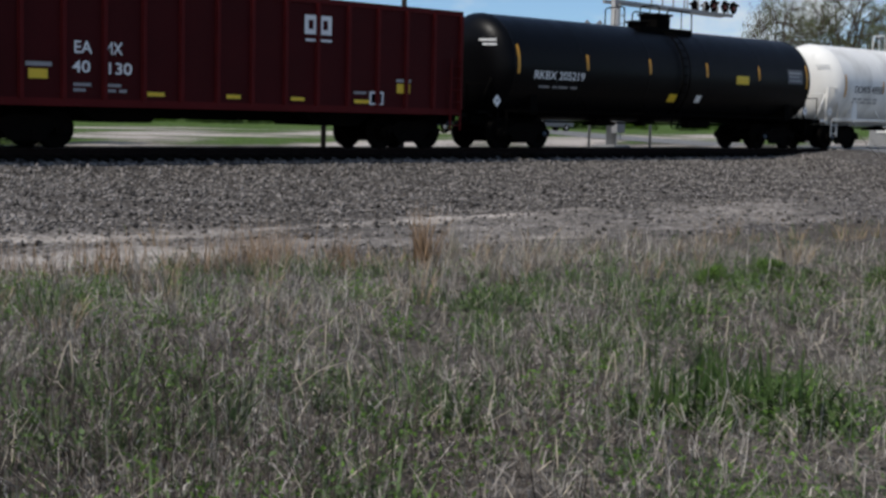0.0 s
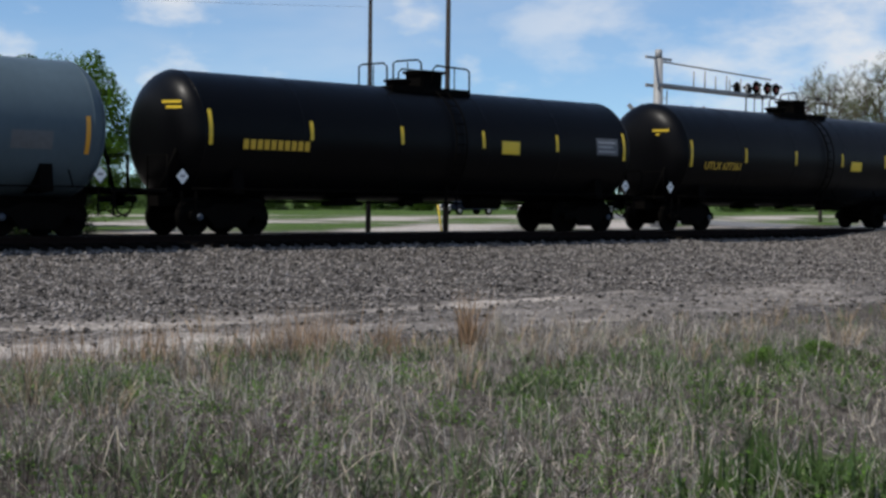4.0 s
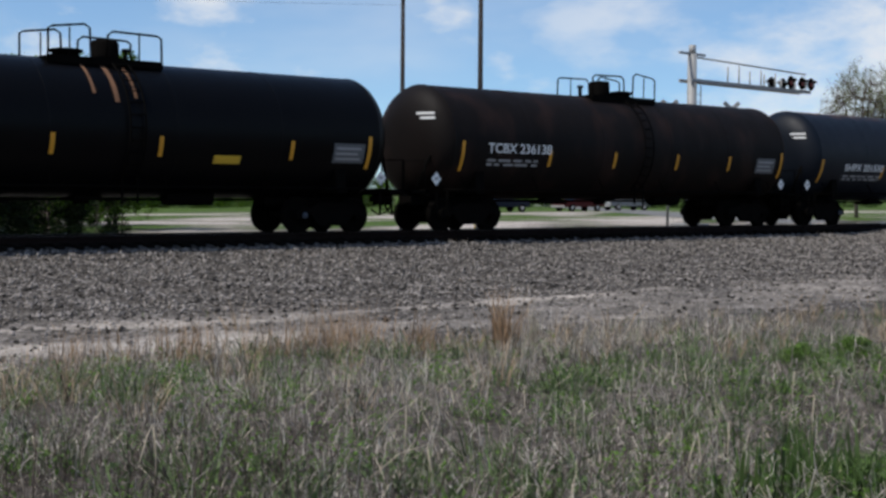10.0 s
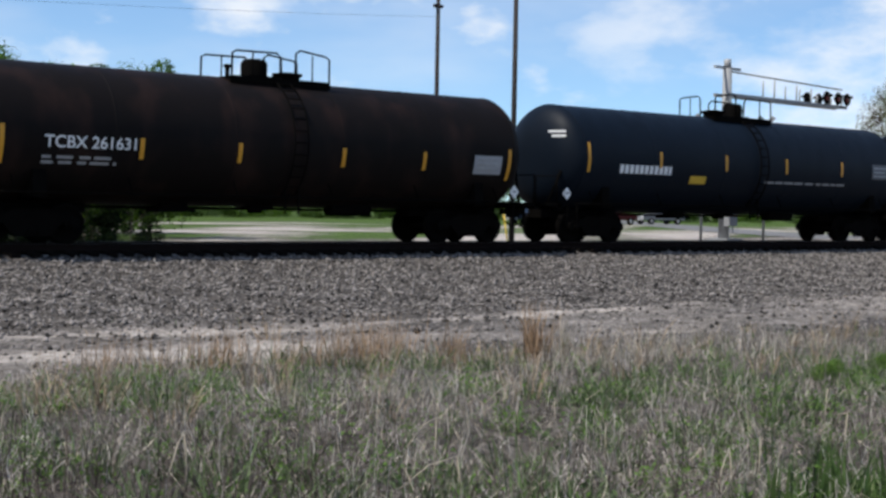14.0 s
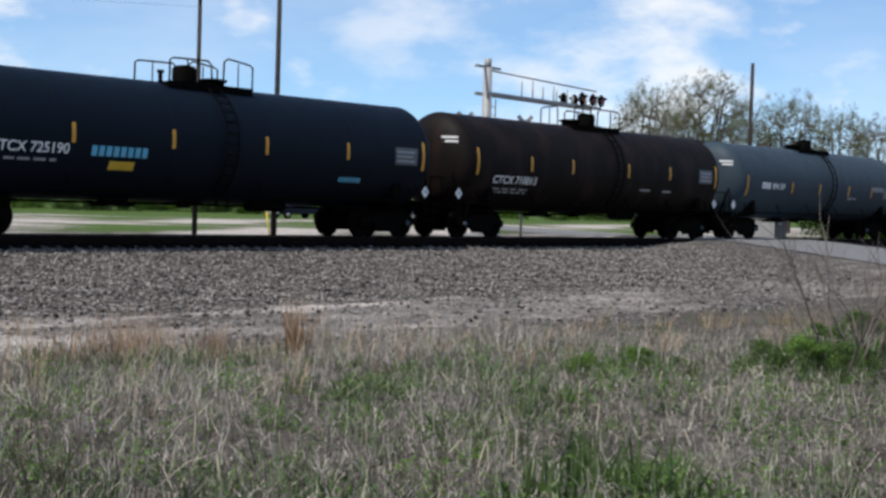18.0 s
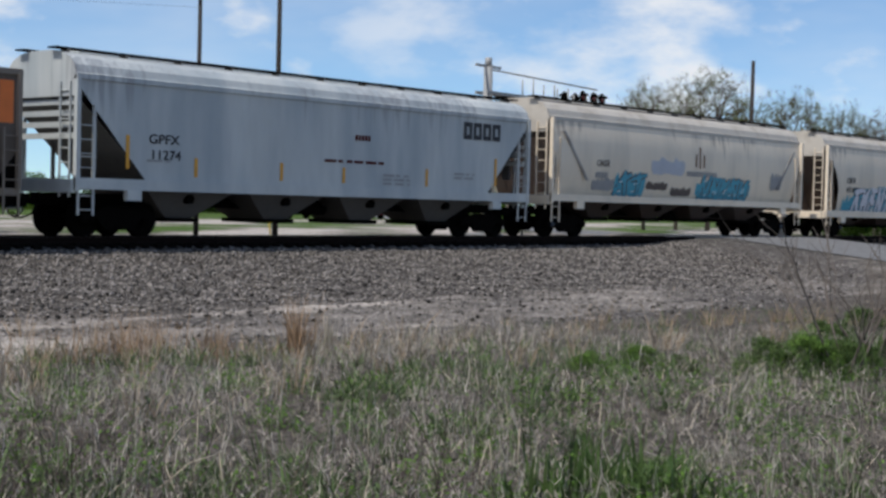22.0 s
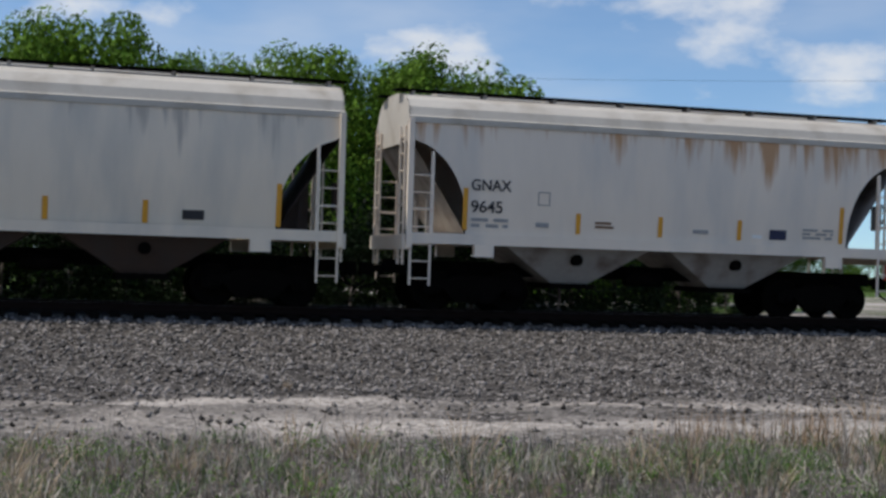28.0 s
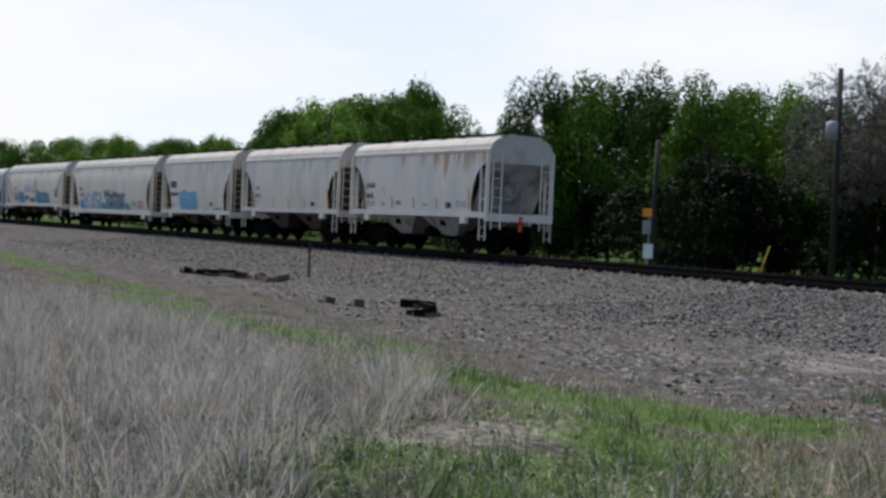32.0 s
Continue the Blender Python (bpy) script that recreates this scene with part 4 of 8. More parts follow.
def hopper_car(u0, u1, paint, label, ends="arc", bays=2, eave=4.15, sill=1.42, cut=(1.35, 2.15), bulge=0.0, roof_mat=None, ladder_mat=None, slope_mat=None, hatch="trough", seed=0, wide=1.53, depth=0.95, sill_h=0.2, panels=8, crown=0.5, extras=None):
    """A covered hopper whose end posts stand at u0 and u1 along the train."""
    rnd = random.Random(seed)
    rm, lm, sm = roof_mat or paint, ladder_mat or paint, slope_mat or paint
    c, h = (u0 + u1) / 2, (u1 - u0) / 2
    car = thing("hopper_car", label, "hopper car", group="covered hoppers of the train")
    CARS.append((car, c))
    top_cut, cw = cut[1], cut[0]

    def inset(z):
        """How far the body's end lies inside the end posts at a height."""
        t = (z - sill) / (eave - 0.25 - sill)
        if t >= 1:
            return 0.06
        if ends == "arc":
            hc = (top_cut - sill + 1.3) / (eave - 0.25 - sill)
            q = min(1.0, t / max(hc, 0.1))
            return 0.06 + cw * (1 - q ** 2.4) ** 0.6 if t < hc else 0.06
        return 0.06 + (1 - t) * cw

    def width(z):
        t = (z - sill) / (eave - sill)
        return wide - bulge * (2 * t - 1.1) ** 2

    zs = list(np.linspace(sill, eave, 22))
    for s in (-1, 1):
        n = len(zs)
        vs = [(-h + inset(z), s * width(z), z) for z in zs] + [(h - inset(z), s * width(z), z) for z in zs]
        fs = [(i, n + i, n + i + 1, i + 1) if s < 0 else (i, i + 1, n + i + 1, n + i) for i in range(n - 1)]
        part("side_sheet", Geo().add(vs, fs, True), paint, car)
        # the slope sheet runs straight down and inwards from the roof's end
        run = cw + (0.0 if ends == "arc" else 0.1)
        slope = [h - 0.07 - run * max(0.0, 1 - (z - sill) / (eave - 0.55 - sill)) for z in zs]
        vs = [(s * x, -width(z) + 0.01, z) for x, z in zip(slope, zs)] + [(s * x, width(z) - 0.01, z) for x, z in zip(slope, zs)]
        fs = [(i, i + 1, n + i + 1, n + i) if s < 0 else (i, n + i, n + i + 1, i + 1) for i in range(n - 1)]
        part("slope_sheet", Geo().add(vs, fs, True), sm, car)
        # seams between the side panels
        for x in np.linspace(-h + cw + 0.1, h - cw - 0.1, panels):
            zz = np.linspace(sill + 0.05, eave - 0.1, 8)
            g = Geo()
            for a, b in zip(zz, zz[1:]):
                g.add([(x - 0.012, s * (width(a) + 0.004), a), (x + 0.012, s * (width(a) + 0.004), a), (x + 0.012, s * (width(b) + 0.004), b), (x - 0.012, s * (width(b) + 0.004), b)], [(0, 1, 2, 3) if s < 0 else (3, 2, 1, 0)])
            part("panel_seam", g, paint, car)
        # side sill, eave beam
        part("side_sill", Geo().box(-h, s * wide - 0.06, sill - sill_h, h, s * wide + 0.06, sill + 0.03), lm, car)
        part("eave_beam", Geo().prism([(s * (width(eave) - 0.1), eave - 0.16), (s * (width(eave) + 0.05), eave - 0.13), (s * (width(eave) + 0.05), eave), (s * (width(eave) - 0.1), eave + 0.06)], -h, h, "x"), rm, car)
        # jacking pads near the trucks
        for e in (-1, 1):
            part("jack_pad", Geo().box(-0.22, s * wide - 0.1, sill - sill_h - 0.26, 0.22, s * wide + 0.06, sill - sill_h), lm, car, at=pose(e * (h - 1.75), 0, 0))
            # corner posts and ladders
            part("corner_post", Geo().box(-0.06, s * wide - 0.09, sill - 0.3, 0.06, s * wide + 0.05, eave - 0.05), lm, car, at=pose(e * (h - 0.06), 0, 0))
            ladder(car, e * (h - 0.32), s * (wide + 0.03), 0.55, eave - 1.05, lm, 0.44)
            part("inner_post", Geo().box(-0.03, s * wide - 0.05, sill, 0.03, s * wide + 0.03, eave - 0.75), lm, car, at=pose(e * (h - 0.56), 0, 0))
            ladder(car, e * (h + 0.02), s * 1.15, 1.0, eave - 0.2, lm, 0.42, "y")
            part("grab_iron", Geo().path([(e * (h - 0.6), s * (wide + 0.05), sill + 0.55), (e * (h - 0.05), s * (wide + 0.05), sill + 0.55)], 0.016), lm, car)
    part("bottom_sheet", Geo().box(-h + cw, -wide + 0.1, sill - 0.06, h - cw, wide - 0.1, sill), sm, car)
    # roof: two slopes and a flat crown
    ridge = eave + crown
    we = width(eave)
    half_roof = [(we, eave), (we * 0.95, eave + crown * 0.36), (we * 0.82, eave + crown * 0.66), (we * 0.6, eave + crown * 0.88), (0.42, ridge)]
    arch = [(-y, z) for y, z in half_roof] + half_roof[::-1]
    part("roof", Geo().prism(arch, -h + 0.02, h - 0.02, "x"), rm, car)
    for e in (-1, 1):
        part("roof_end", Geo().prism([(-we, eave - 0.55)] + arch + [(we, eave - 0.55)], e * (h - 0.03) - 0.02, e * (h - 0.03) + 0.02, "x"), rm, car)
    if hatch == "trough":
        n = 4 if h < 7 else 6
        for x in np.linspace(-h + 0.9, h - 0.9, n + 1)[:-1]:
            w = (2 * h - 1.8) / n
            part("hatch_cover", Geo().prism([(-0.3, ridge - 0.02), (-0.26, ridge + 0.1), (0.26, ridge + 0.1), (0.3, ridge - 0.02)], x + 0.05, x + w - 0.05, "x"), rm, car)
    for y in (-0.72, 0.72):
        part("running_board", Geo().box(-h - 0.15, y - 0.19, ridge + 0.02, h + 0.15, y + 0.19, ridge + 0.06), STEEL_DARK, car, "dark steel grating walkway")
        for x in np.linspace(-h + 0.25, h - 0.25, 8 if h < 7 else 11):
            part("board_bracket", Geo().prism([(y - 0.17, ridge + 0.03), (y + 0.17, ridge + 0.03), (y + 0.12 * (y < 0), ridge - 0.26), (y - 0.12 * (y > 0), ridge - 0.26)], x - 0.035, x + 0.035, "x"), SLOPE_GREY, car)
    # discharge hoppers
    span = 2 * h - 2 * (1.75 + 0.35)
    bw = span / bays
    for i in range(bays):
        x = -span / 2 + (i + 0.5) * bw
        a, d = bw * 0.49, 0.42
        g = Geo()
        z0, z1 = sill - 0.06 - depth, sill - 0.06
        vs = [(x - a, -wide + 0.12, z1), (x + a, -wide + 0.12, z1), (x + a, wide - 0.12, z1), (x - a, wide - 0.12, z1), (x - d, -0.75, z0), (x + d, -0.75, z0), (x + d, 0.75, z0), (x - d, 0.75, z0)]
        g.add(vs, [(0, 1, 5, 4), (1, 2, 6, 5), (2, 3, 7, 6), (3, 0, 4, 7), (4, 5, 6, 7)])
        # bays take the slope colour, with their shade already in it
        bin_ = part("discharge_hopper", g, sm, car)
        part("outlet_gate", Geo().box(x - 0.54, -0.95, z0 - 0.1, x + 0.54, 0.95, z0 + 0.02), STEEL_DARK, bin_)
        part("vibrator_bracket", Geo().tube((x, -wide * 0.83, z1 - depth * 0.42), (x, -wide * 0.70, z1 - depth * 0.42), 0.13, 12), STEEL_DARK, bin_)
    part("centre_sill", Geo().box(-h - 0.1, -0.2, 0.78, h + 0.1, 0.2, 1.1), STEEL_DARK, car)
    part("brake_rigging", Geo().tube((-h + 2, 0.5, 0.86), (h - 2, 0.5, 0.86), 0.03, 6).tube((-0.5, -0.5, 0.8), (0.4, -0.5, 0.8), 0.16, 10), STEEL_DARK, car)
    for e in (-1, 1):
        truck(car, e * (h - 1.72))
        part("end_sill", Geo().box(e * h - 0.08, -wide, sill - 0.34, e * h + 0.08, wide, sill - 0.02).box(min(e * h, e * (h - 1.2)), -wide + 0.1, sill - 0.1, max(e * h, e * (h - 1.2)), wide - 0.1, sill - 0.05), lm, car)
        coupler(car, e * (h + 0.02), e)
        for y in (-0.5, 0.5):
            part("slope_post", Geo().box(-0.04, y - 0.04, sill, 0.04, y + 0.04, sill + 0.95), sm, car, at=pose(e * (h - 0.75), 0, 0))
    # added dark plate: fills the end opening in place of the shade there
    run = cw
    for e in (-1, 1) if sm == SLOPE_RUST else ():
        zt = sill + (eave - 0.55 - sill) * (1 - 0.4 / run)
        part("dark_end_fill", Geo().prism([(e * (h - 0.47), sill - 0.05), (e * (h - 0.47), zt), (e * (h - run), sill - 0.05)], -0.04, 0.04, "y"), sm, car)
    part("brake_wheel", Geo().lathe([(h + 0.05, 0.24), (h + 0.09, 0.27), (h + 0.13, 0.24)], 16, "x", (0, -0.6, sill + 0.9)).box(h - 0.05, -0.75, sill + 0.5, h + 0.05, -0.45, sill + 1.1), sm, car)
    def hug(ob):
        """Lays a flat mark on the curved side."""
        for v in ob.data.vertices:
            v.co.y += -width(v.co.z) - 0.016
        return ob

    for m in extras or ():
        kind, *q = m
        if kind == "text":
            hug(letters(car, *q[:5], width=q[5] if len(q) > 5 else 0.0))
        elif kind == "bars":
            for ob in bars(car, *q, seed=seed):
                hug(ob)
        elif kind == "sheet":
            hug(mark(car, q[6] if len(q) > 6 else "painted_patch", *q[:5], label=q[5] if len(q) > 5 else ""))
        elif kind == "stripe":
            hug(mark(car, "reflective_stripe", q[0] - 0.055, q[1], q[0] + 0.055, q[2], STRIPE))
        elif kind == "blob":
            hug(blob(car, *q))
        elif kind == "bubble":
            for ob in bubble(car, *q):
                hug(ob)
        elif kind == "scrawl":
            for ob in scrawl(car, *q):
                hug(ob)
        elif kind == "diag":
            for e in (-1, 1):
                for sy in (-1, 1):
                    part("end_brace", Geo().prism([(e * (h - 0.68), eave - 0.5), (e * (h - 2.15), sill + 0.55), (e * (h - 2.28), sill + 0.55), (e * (h - 0.82), eave - 0.5)], sy * (wide + 0.0), sy * (wide + 0.03), "y"), SLOPE_GREY, car, "dark diagonal end stiffener")
        elif kind == "logo":
            for ob in block_logo(car, *q):
                hug(ob)
        elif kind == "slats":
            for e in (-1, 1):
                for z in np.linspace(eave - 1.5, eave - 0.1, 6):
                    part("end_slat", Geo().box(e * (h - 0.12) - 0.04, -wide + 0.08, z - 0.09, e * (h - 0.12) + 0.04, wide - 0.08, z + 0.05), rm, car)
        elif kind == "lamp":
            part("tail_marker", Geo().tube((h + 0.55, -0.3, 1.25), (h + 0.55, -0.3, 1.55), 0.09, 12).box(h + 0.48, -0.36, 0.95, h + 0.58, -0.24, 1.25), RED_PAINT, car, "red end-of-train marker")
    return car


def gondola_car(u0, u1, paint, rib, label, z0=1.15, z1=3.85, ribs=14, tub=False, extras=None, seed=0):
    c, h = (u0 + u1) / 2, (u1 - u0) / 2
    car = thing("gondola_car", label, "gondola car", group="gondolas of the train")
    CARS.append((car, c))
    w = 1.5
    for s in (-1, 1):
        part("side_wall", Geo().box(-h, s * w - 0.03, z0, h, s * w + 0.03, z1), paint, car)
        part("top_chord", Geo().box(-h, s * w - 0.08, z1 - 0.02, h, s * w + 0.09, z1 + 0.12), rib, car)
        part("side_sill", Geo().box(-h, s * w - 0.06, z0 - 0.16, h, s * w + 0.07, z0 + 0.02), rib, car)
        part("end_wall", Geo().box(s * h - 0.04, -w + 0.03, z0, s * h + 0.04, w - 0.03, z1), STEEL_DARK if tub else paint, car)
        part("end_chord", Geo().box(s * h - 0.08, -w, z1 - 0.02, s * h + 0.08, w, z1 + 0.1), rib, car)
        for x in np.linspace(-h + 0.05, h - 0.05, ribs):
            part("side_rib", shared("side_rib%d%d" % (int(z1 * 100), s), lambda: Geo().prism([(-0.075, s * w + s * 0.03), (0.075, s * w + s * 0.03), (0.05, s * w + s * 0.11), (-0.05, s * w + s * 0.11)], z0, z1, "z"), rib), None, car, at=pose(x, 0, 0))
        for z in (1.9, 2.7, 3.4):
            part("end_rib", Geo().box(s * h + s * 0.04, -w + 0.1, z - 0.06, s * h + s * 0.12, w - 0.1, z + 0.06), STEEL_DARK if tub else rib, car)
        truck(car, s * (h - 1.5))
        coupler(car, s * (h + 0.15), s)
        ladder(car, s * (h - 0.3), -w - 0.14, 0.55, 2.6, rib, 0.4)
        part("end_platform", Geo().box(s * h - 0.3, -w, z0 - 0.2, s * h + 0.3, w, z0 - 0.08), STEEL_DARK, car)
    part("floor_sheet", Geo().box(-h, -w + 0.03, z0 - 0.06, h, w - 0.03, z0 + 0.02), STEEL_DARK, car)
    part("centre_sill", Geo().box(-h - 0.2, -0.25, 0.72, h + 0.2, 0.25, z0 - 0.06), STEEL_DARK, car)
    if tub:
        part("belly_tub", Geo().prism([(-4.6, z0 - 0.1), (4.6, z0 - 0.1), (4.1, 0.42), (-4.1, 0.42)], -w + 0.05, w - 0.05, "y"), paint, car)
        for s in (-1, 1):
            part("end_slope", Geo().prism([(s * h, z0), (s * h, z0 + 1.0), (s * (h - 0.8), z0)], -w - 0.035, w + 0.035, "y"), STEEL_DARK, car)
    else:
        part("underframe", Geo().prism([(-h + 2.9, z0 - 0.16), (h - 2.9, z0 - 0.16), (h - 3.4, 0.62), (2.6, 0.62), (2.2, 0.95), (-2.2, 0.95), (-2.6, 0.62), (-h + 3.4, 0.62)], -0.9, 0.9, "y"), STEEL_DARK, car)
    for m in extras or ():
        kind, *q = m
        y = -w - 0.035
        if kind == "text":
            letters(car, *q[:5], y=y, width=q[5] if len(q) > 5 else 0.0)
        elif kind == "bars":
            bars(car, *q, y=y, seed=seed)
        elif kind == "sheet":
            mark(car, q[6] if len(q) > 6 else "painted_patch", *q[:5], y=y, label=q[5] if len(q) > 5 else "")
        elif kind in ("blob", "bubble", "logo", "scrawl"):
            made = {"blob": blob, "bubble": bubble, "logo": block_logo, "scrawl": scrawl}[kind](car, *q)
            for ob in made if isinstance(made, list) else [made]:
                ob.data.transform(Matrix.Translation((0, y - 0.012 - (0.085 if kind != "logo" else 0), 0)))
    return car


def tank_paint(name, colour, rough=0.38, second=None, spread=(0.55, 0.75), vary=0.2):
    return material(name, colour, rough, 0.0, vary, 0.7, 0.08, 25, second=second, spread=spread, gloss_noise=0.12, stretch=(1, 1, 0.5), spec=0.09)


BLACK_TANK = tank_paint("black_tank_enamel", (0.0026, 0.0026, 0.0030), 0.36)
BROWN_TANK = tank_paint("sooty_brown_tank", (0.0075, 0.0056, 0.005), 0.6, (0.026, 0.014, 0.011), (0.5, 0.8))
RUST_TANK = material("blue_black_rusted_tank", (0.0045, 0.007, 0.012), 0.5, 0, 0.2, 0.7, 0.08, 25, gloss_noise=0.12, spec=0.16, streak=((0.11, 0.045, 0.018), 3.2, 4.3, 0.20, 1.6))
NAVY_TANK = tank_paint("dark_blue_tank", (0.0045, 0.008, 0.014), 0.5)
BLUE_TANK = tank_paint("slate_blue_tank", (0.034, 0.050, 0.064), 0.5)
GREYBLUE_TANK = tank_paint("grey_blue_tank", (0.074, 0.104, 0.124), 0.4)
STAINED_TANK = material("stained_grey_blue_tank", (0.085, 0.118, 0.138), 0.5, 0, 0.2, 0.7, 0.08, 25, gloss_noise=0.12, spec=0.2, streak=((0.030, 0.042, 0.055), 1.2, 3.6, 0.235, 7.0))
WHITE_TANK = tank_paint("white_tank_enamel", (0.80, 0.785, 0.74), 0.4, (0.54, 0.52, 0.475), (0.48, 0.78), 0.07)
HOPPER_GREY = material("pale_grey_hopper", (0.77, 0.665, 0.53), 0.55, 0, 0.08, 0.5, 0.08, 25, second=(0.50, 0.475, 0.42), spread=(0.5, 0.8), stretch=(1, 1, 0.25), streak=((0.42, 0.37, 0.31), 1.0, 4.0, 0.305, 4.0))
HOPPER_BLUE = material("bluish_grey_hopper", (0.51, 0.53, 0.515), 0.55, 0, 0.16, 0.5, 0.08, 25, second=(0.33, 0.37, 0.39), spread=(0.40, 0.70), stretch=(1, 1, 0.2), streak=((0.30, 0.31, 0.32), 1.0, 4.0, 0.27, 6.0))
HOPPER_CREAM = material("cream_grey_hopper", (0.77, 0.66, 0.515), 0.55, 0, 0.08, 0.5, 0.08, 25, second=(0.52, 0.46, 0.37), spread=(0.52, 0.85), stretch=(1, 1, 0.25), streak=((0.40, 0.33, 0.25), 1.0, 4.0, 0.31, 4.0))
HOPPER_RUST = material("rust_run_hopper", (0.80, 0.69, 0.57), 0.55, 0, 0.08, 0.5, 0.08, 25, second=(0.58, 0.54, 0.49), spread=(0.5, 0.8), stretch=(1, 1, 0.25), streak=((0.46, 0.22, 0.07), 1.9, 4.1, 0.225, 5.0))
# slope sheets and bays: the shade on them is put into these colours
SLOPE_GREY = material("grey_slope_sheet", (0.30, 0.285, 0.27), 0.7, 0, 0.25, 0.9, 0.1, 30, second=(0.12, 0.085, 0.07), spread=(0.5, 0.75))
SLOPE_RUST = material("shaded_rusty_slope_sheet", (0.055, 0.036, 0.028), 0.8, 0, 0.3, 0.9, 0.1, 30, second=(0.05, 0.04, 0.035), spread=(0.45, 0.7))
SLOPE_DARK = material("shade_dark_slope_sheet", (0.09, 0.085, 0.08), 0.8, 0, 0.3, 0.9, 0.1, 30)
ROOF_TAN = material("weathered_pale_roof", (0.50, 0.46, 0.40), 0.65, 0, 0.12, 0.8, 0.1, 30, second=(0.34, 0.29, 0.23), spread=(0.5, 0.8))
MAROON = material("maroon_gondola", (0.046, 0.0042, 0.0046), 0.6, 0, 0.25, 0.8, 0.1, 25, spec=0.1)
MAROON_RIB = material("maroon_rib", (0.085, 0.008, 0.008), 0.6, 0, 0.25, 1.2, spec=0.1)
COAL_SIDE = material("dusty_coal_gondola", (0.112, 0.086, 0.067), 0.75, 0, 0.25, 0.8, 0.1, 25, second=(0.050, 0.036, 0.028), spread=(0.45, 0.70), stretch=(1, 1, 0.35))
COAL_RIB = material("dusty_gondola_rib", (0.215, 0.178, 0.142), 0.75, 0, 0.2, 1.0)
PLATE_GREY = material("consolidated_stencil_plate", (0.10, 0.105, 0.11), 0.6, 0, 0.3, 8.0)
PLATE_PALE = material("pale_stencil_plate", (0.32, 0.33, 0.34), 0.6, 0, 0.25, 8.0)
GRAF_CYAN = material("cyan_spray_paint", (0.06, 0.33, 0.44), 0.5, 0, 0.15, 3.0)
GRAF_SKY = material("sky_spray_paint", (0.12, 0.42, 0.60), 0.5, 0, 0.15, 3.0)
GRAF_PALE = material("pale_spray_paint", (0.44, 0.46, 0.51), 0.5, 0, 0.15, 3.0)
GRAF_WHITE = material("silver_spray_paint", (0.66, 0.66, 0.70), 0.45, 0, 0.12, 3.0)
GRAF_DARK = material("dark_spray_paint", (0.02, 0.022, 0.035), 0.5, 0, 0.15, 3.0)
GRAF_BLUE = material("blue_spray_paint", (0.03, 0.15, 0.30), 0.5, 0, 0.15, 3.0)
GRAF_BROWN = material("brown_spray_paint", (0.10, 0.075, 0.065), 0.6, 0, 0.15, 3.0)

RUST_RUN = material("rust_streak", (0.16, 0.075, 0.035), 0.8, 0, 0.3, 3.0)
RED_FADED = material("faded_red_paint", (0.36, 0.17, 0.14), 0.7, 0, 0.2, 3.0)
NAVY_MARK = material("navy_mark", (0.015, 0.02, 0.06), 0.6, 0, 0.2)

# ---- the train, front to rear ----
W, Y, GS, K = WHITE_PAINT, YELLOW_TAG, GREY_STENCIL, BLACK_PAINT
gondola_car(13.90, 28.85, MAROON, MAROON_RIB, "maroon ribbed high-side steel gondola car", ribs=15, extras=[
    ("text", "EA", -5.05, 2.22, 0.40, W, 0.46), ("text", "MX", -4.28, 2.22, 0.40, W, 0.5), ("text", "40", -5.08, 1.78, 0.38, W, 0.46), ("text", "130", -4.22, 1.76, 0.38, W, 0.62),
    ("sheet", -6.18, 1.60, -5.70, 1.82, Y, "yellow panel"), ("sheet", -6.25, 1.88, -5.60, 1.98, GS), ("bars", -5.05, 1.46, 0.45, 2, 0.07, GS), ("bars", -4.25, 1.46, 0.6, 2, 0.07, GS),
    ("sheet", -3.08, 1.27, -2.60, 1.37, Y), ("sheet", -0.78, 1.27, -0.35, 1.37, Y), ("sheet", 1.25, 1.27, 1.70, 1.36, Y), ("sheet", 3.42, 1.25, 3.96, 1.35, Y), ("bars", 3.40, 1.5, 0.5, 1, 0.07, GS),
    ("logo", 1.67, 3.02, 0.98, 0.5, 2, W), ("sheet", 1.72, 2.84, 2.6, 2.90, W), ("sheet", 3.97, 1.22, 4.48, 1.58, W), ("sheet", 4.03, 1.27, 4.42, 1.52, BLUE_CAP), ("sheet", 4.97, 1.56, 5.46, 1.82, Y), ("sheet", 4.95, 1.86, 5.5, 1.95, GS)])
T = tank_car
T(31.22, 47.25, BLACK_TANK, "black steel tank car with yellow reflective stripes", plate=PLATE_GREY, dome="square", seed=2, stripe_z=2.75, marks=[
    ("text", "RKBX 205219", -7.31, 2.16, 0.36, W, 2.34), ("bars", -7.0, 1.88, 1.8, 1, 0.07, GS), ("sheet", 3.38, 2.32, 4.16, 2.62, Y), ("sheet", -0.35, 1.55, 0.1, 1.85, Y), ("sheet", 1.2, 1.57, 1.5, 1.85, W)])
T(50.10, 64.70, WHITE_TANK, "white tank car with white railings and ladder", white=True, rail_mat=WHITE_TANK, seed=3, stripe_z=2.5, marks=[
    ("text", "DOWX 49358", -6.6, 2.24, 0.40, K, 2.2), ("bars", -6.6, 1.95, 1.9, 2, 0.08, GS), ("sheet", 2.5, 2.16, 3.26, 2.5, YELLOW_MARK), ("sheet", 4.55, 2.31, 4.93, 2.49, K), ("sheet", 5.8, 2.15, 6.93, 2.8, PLATE_PALE), ("bars", 0.9, 2.1, 0.8, 1, 0.05, GS)])
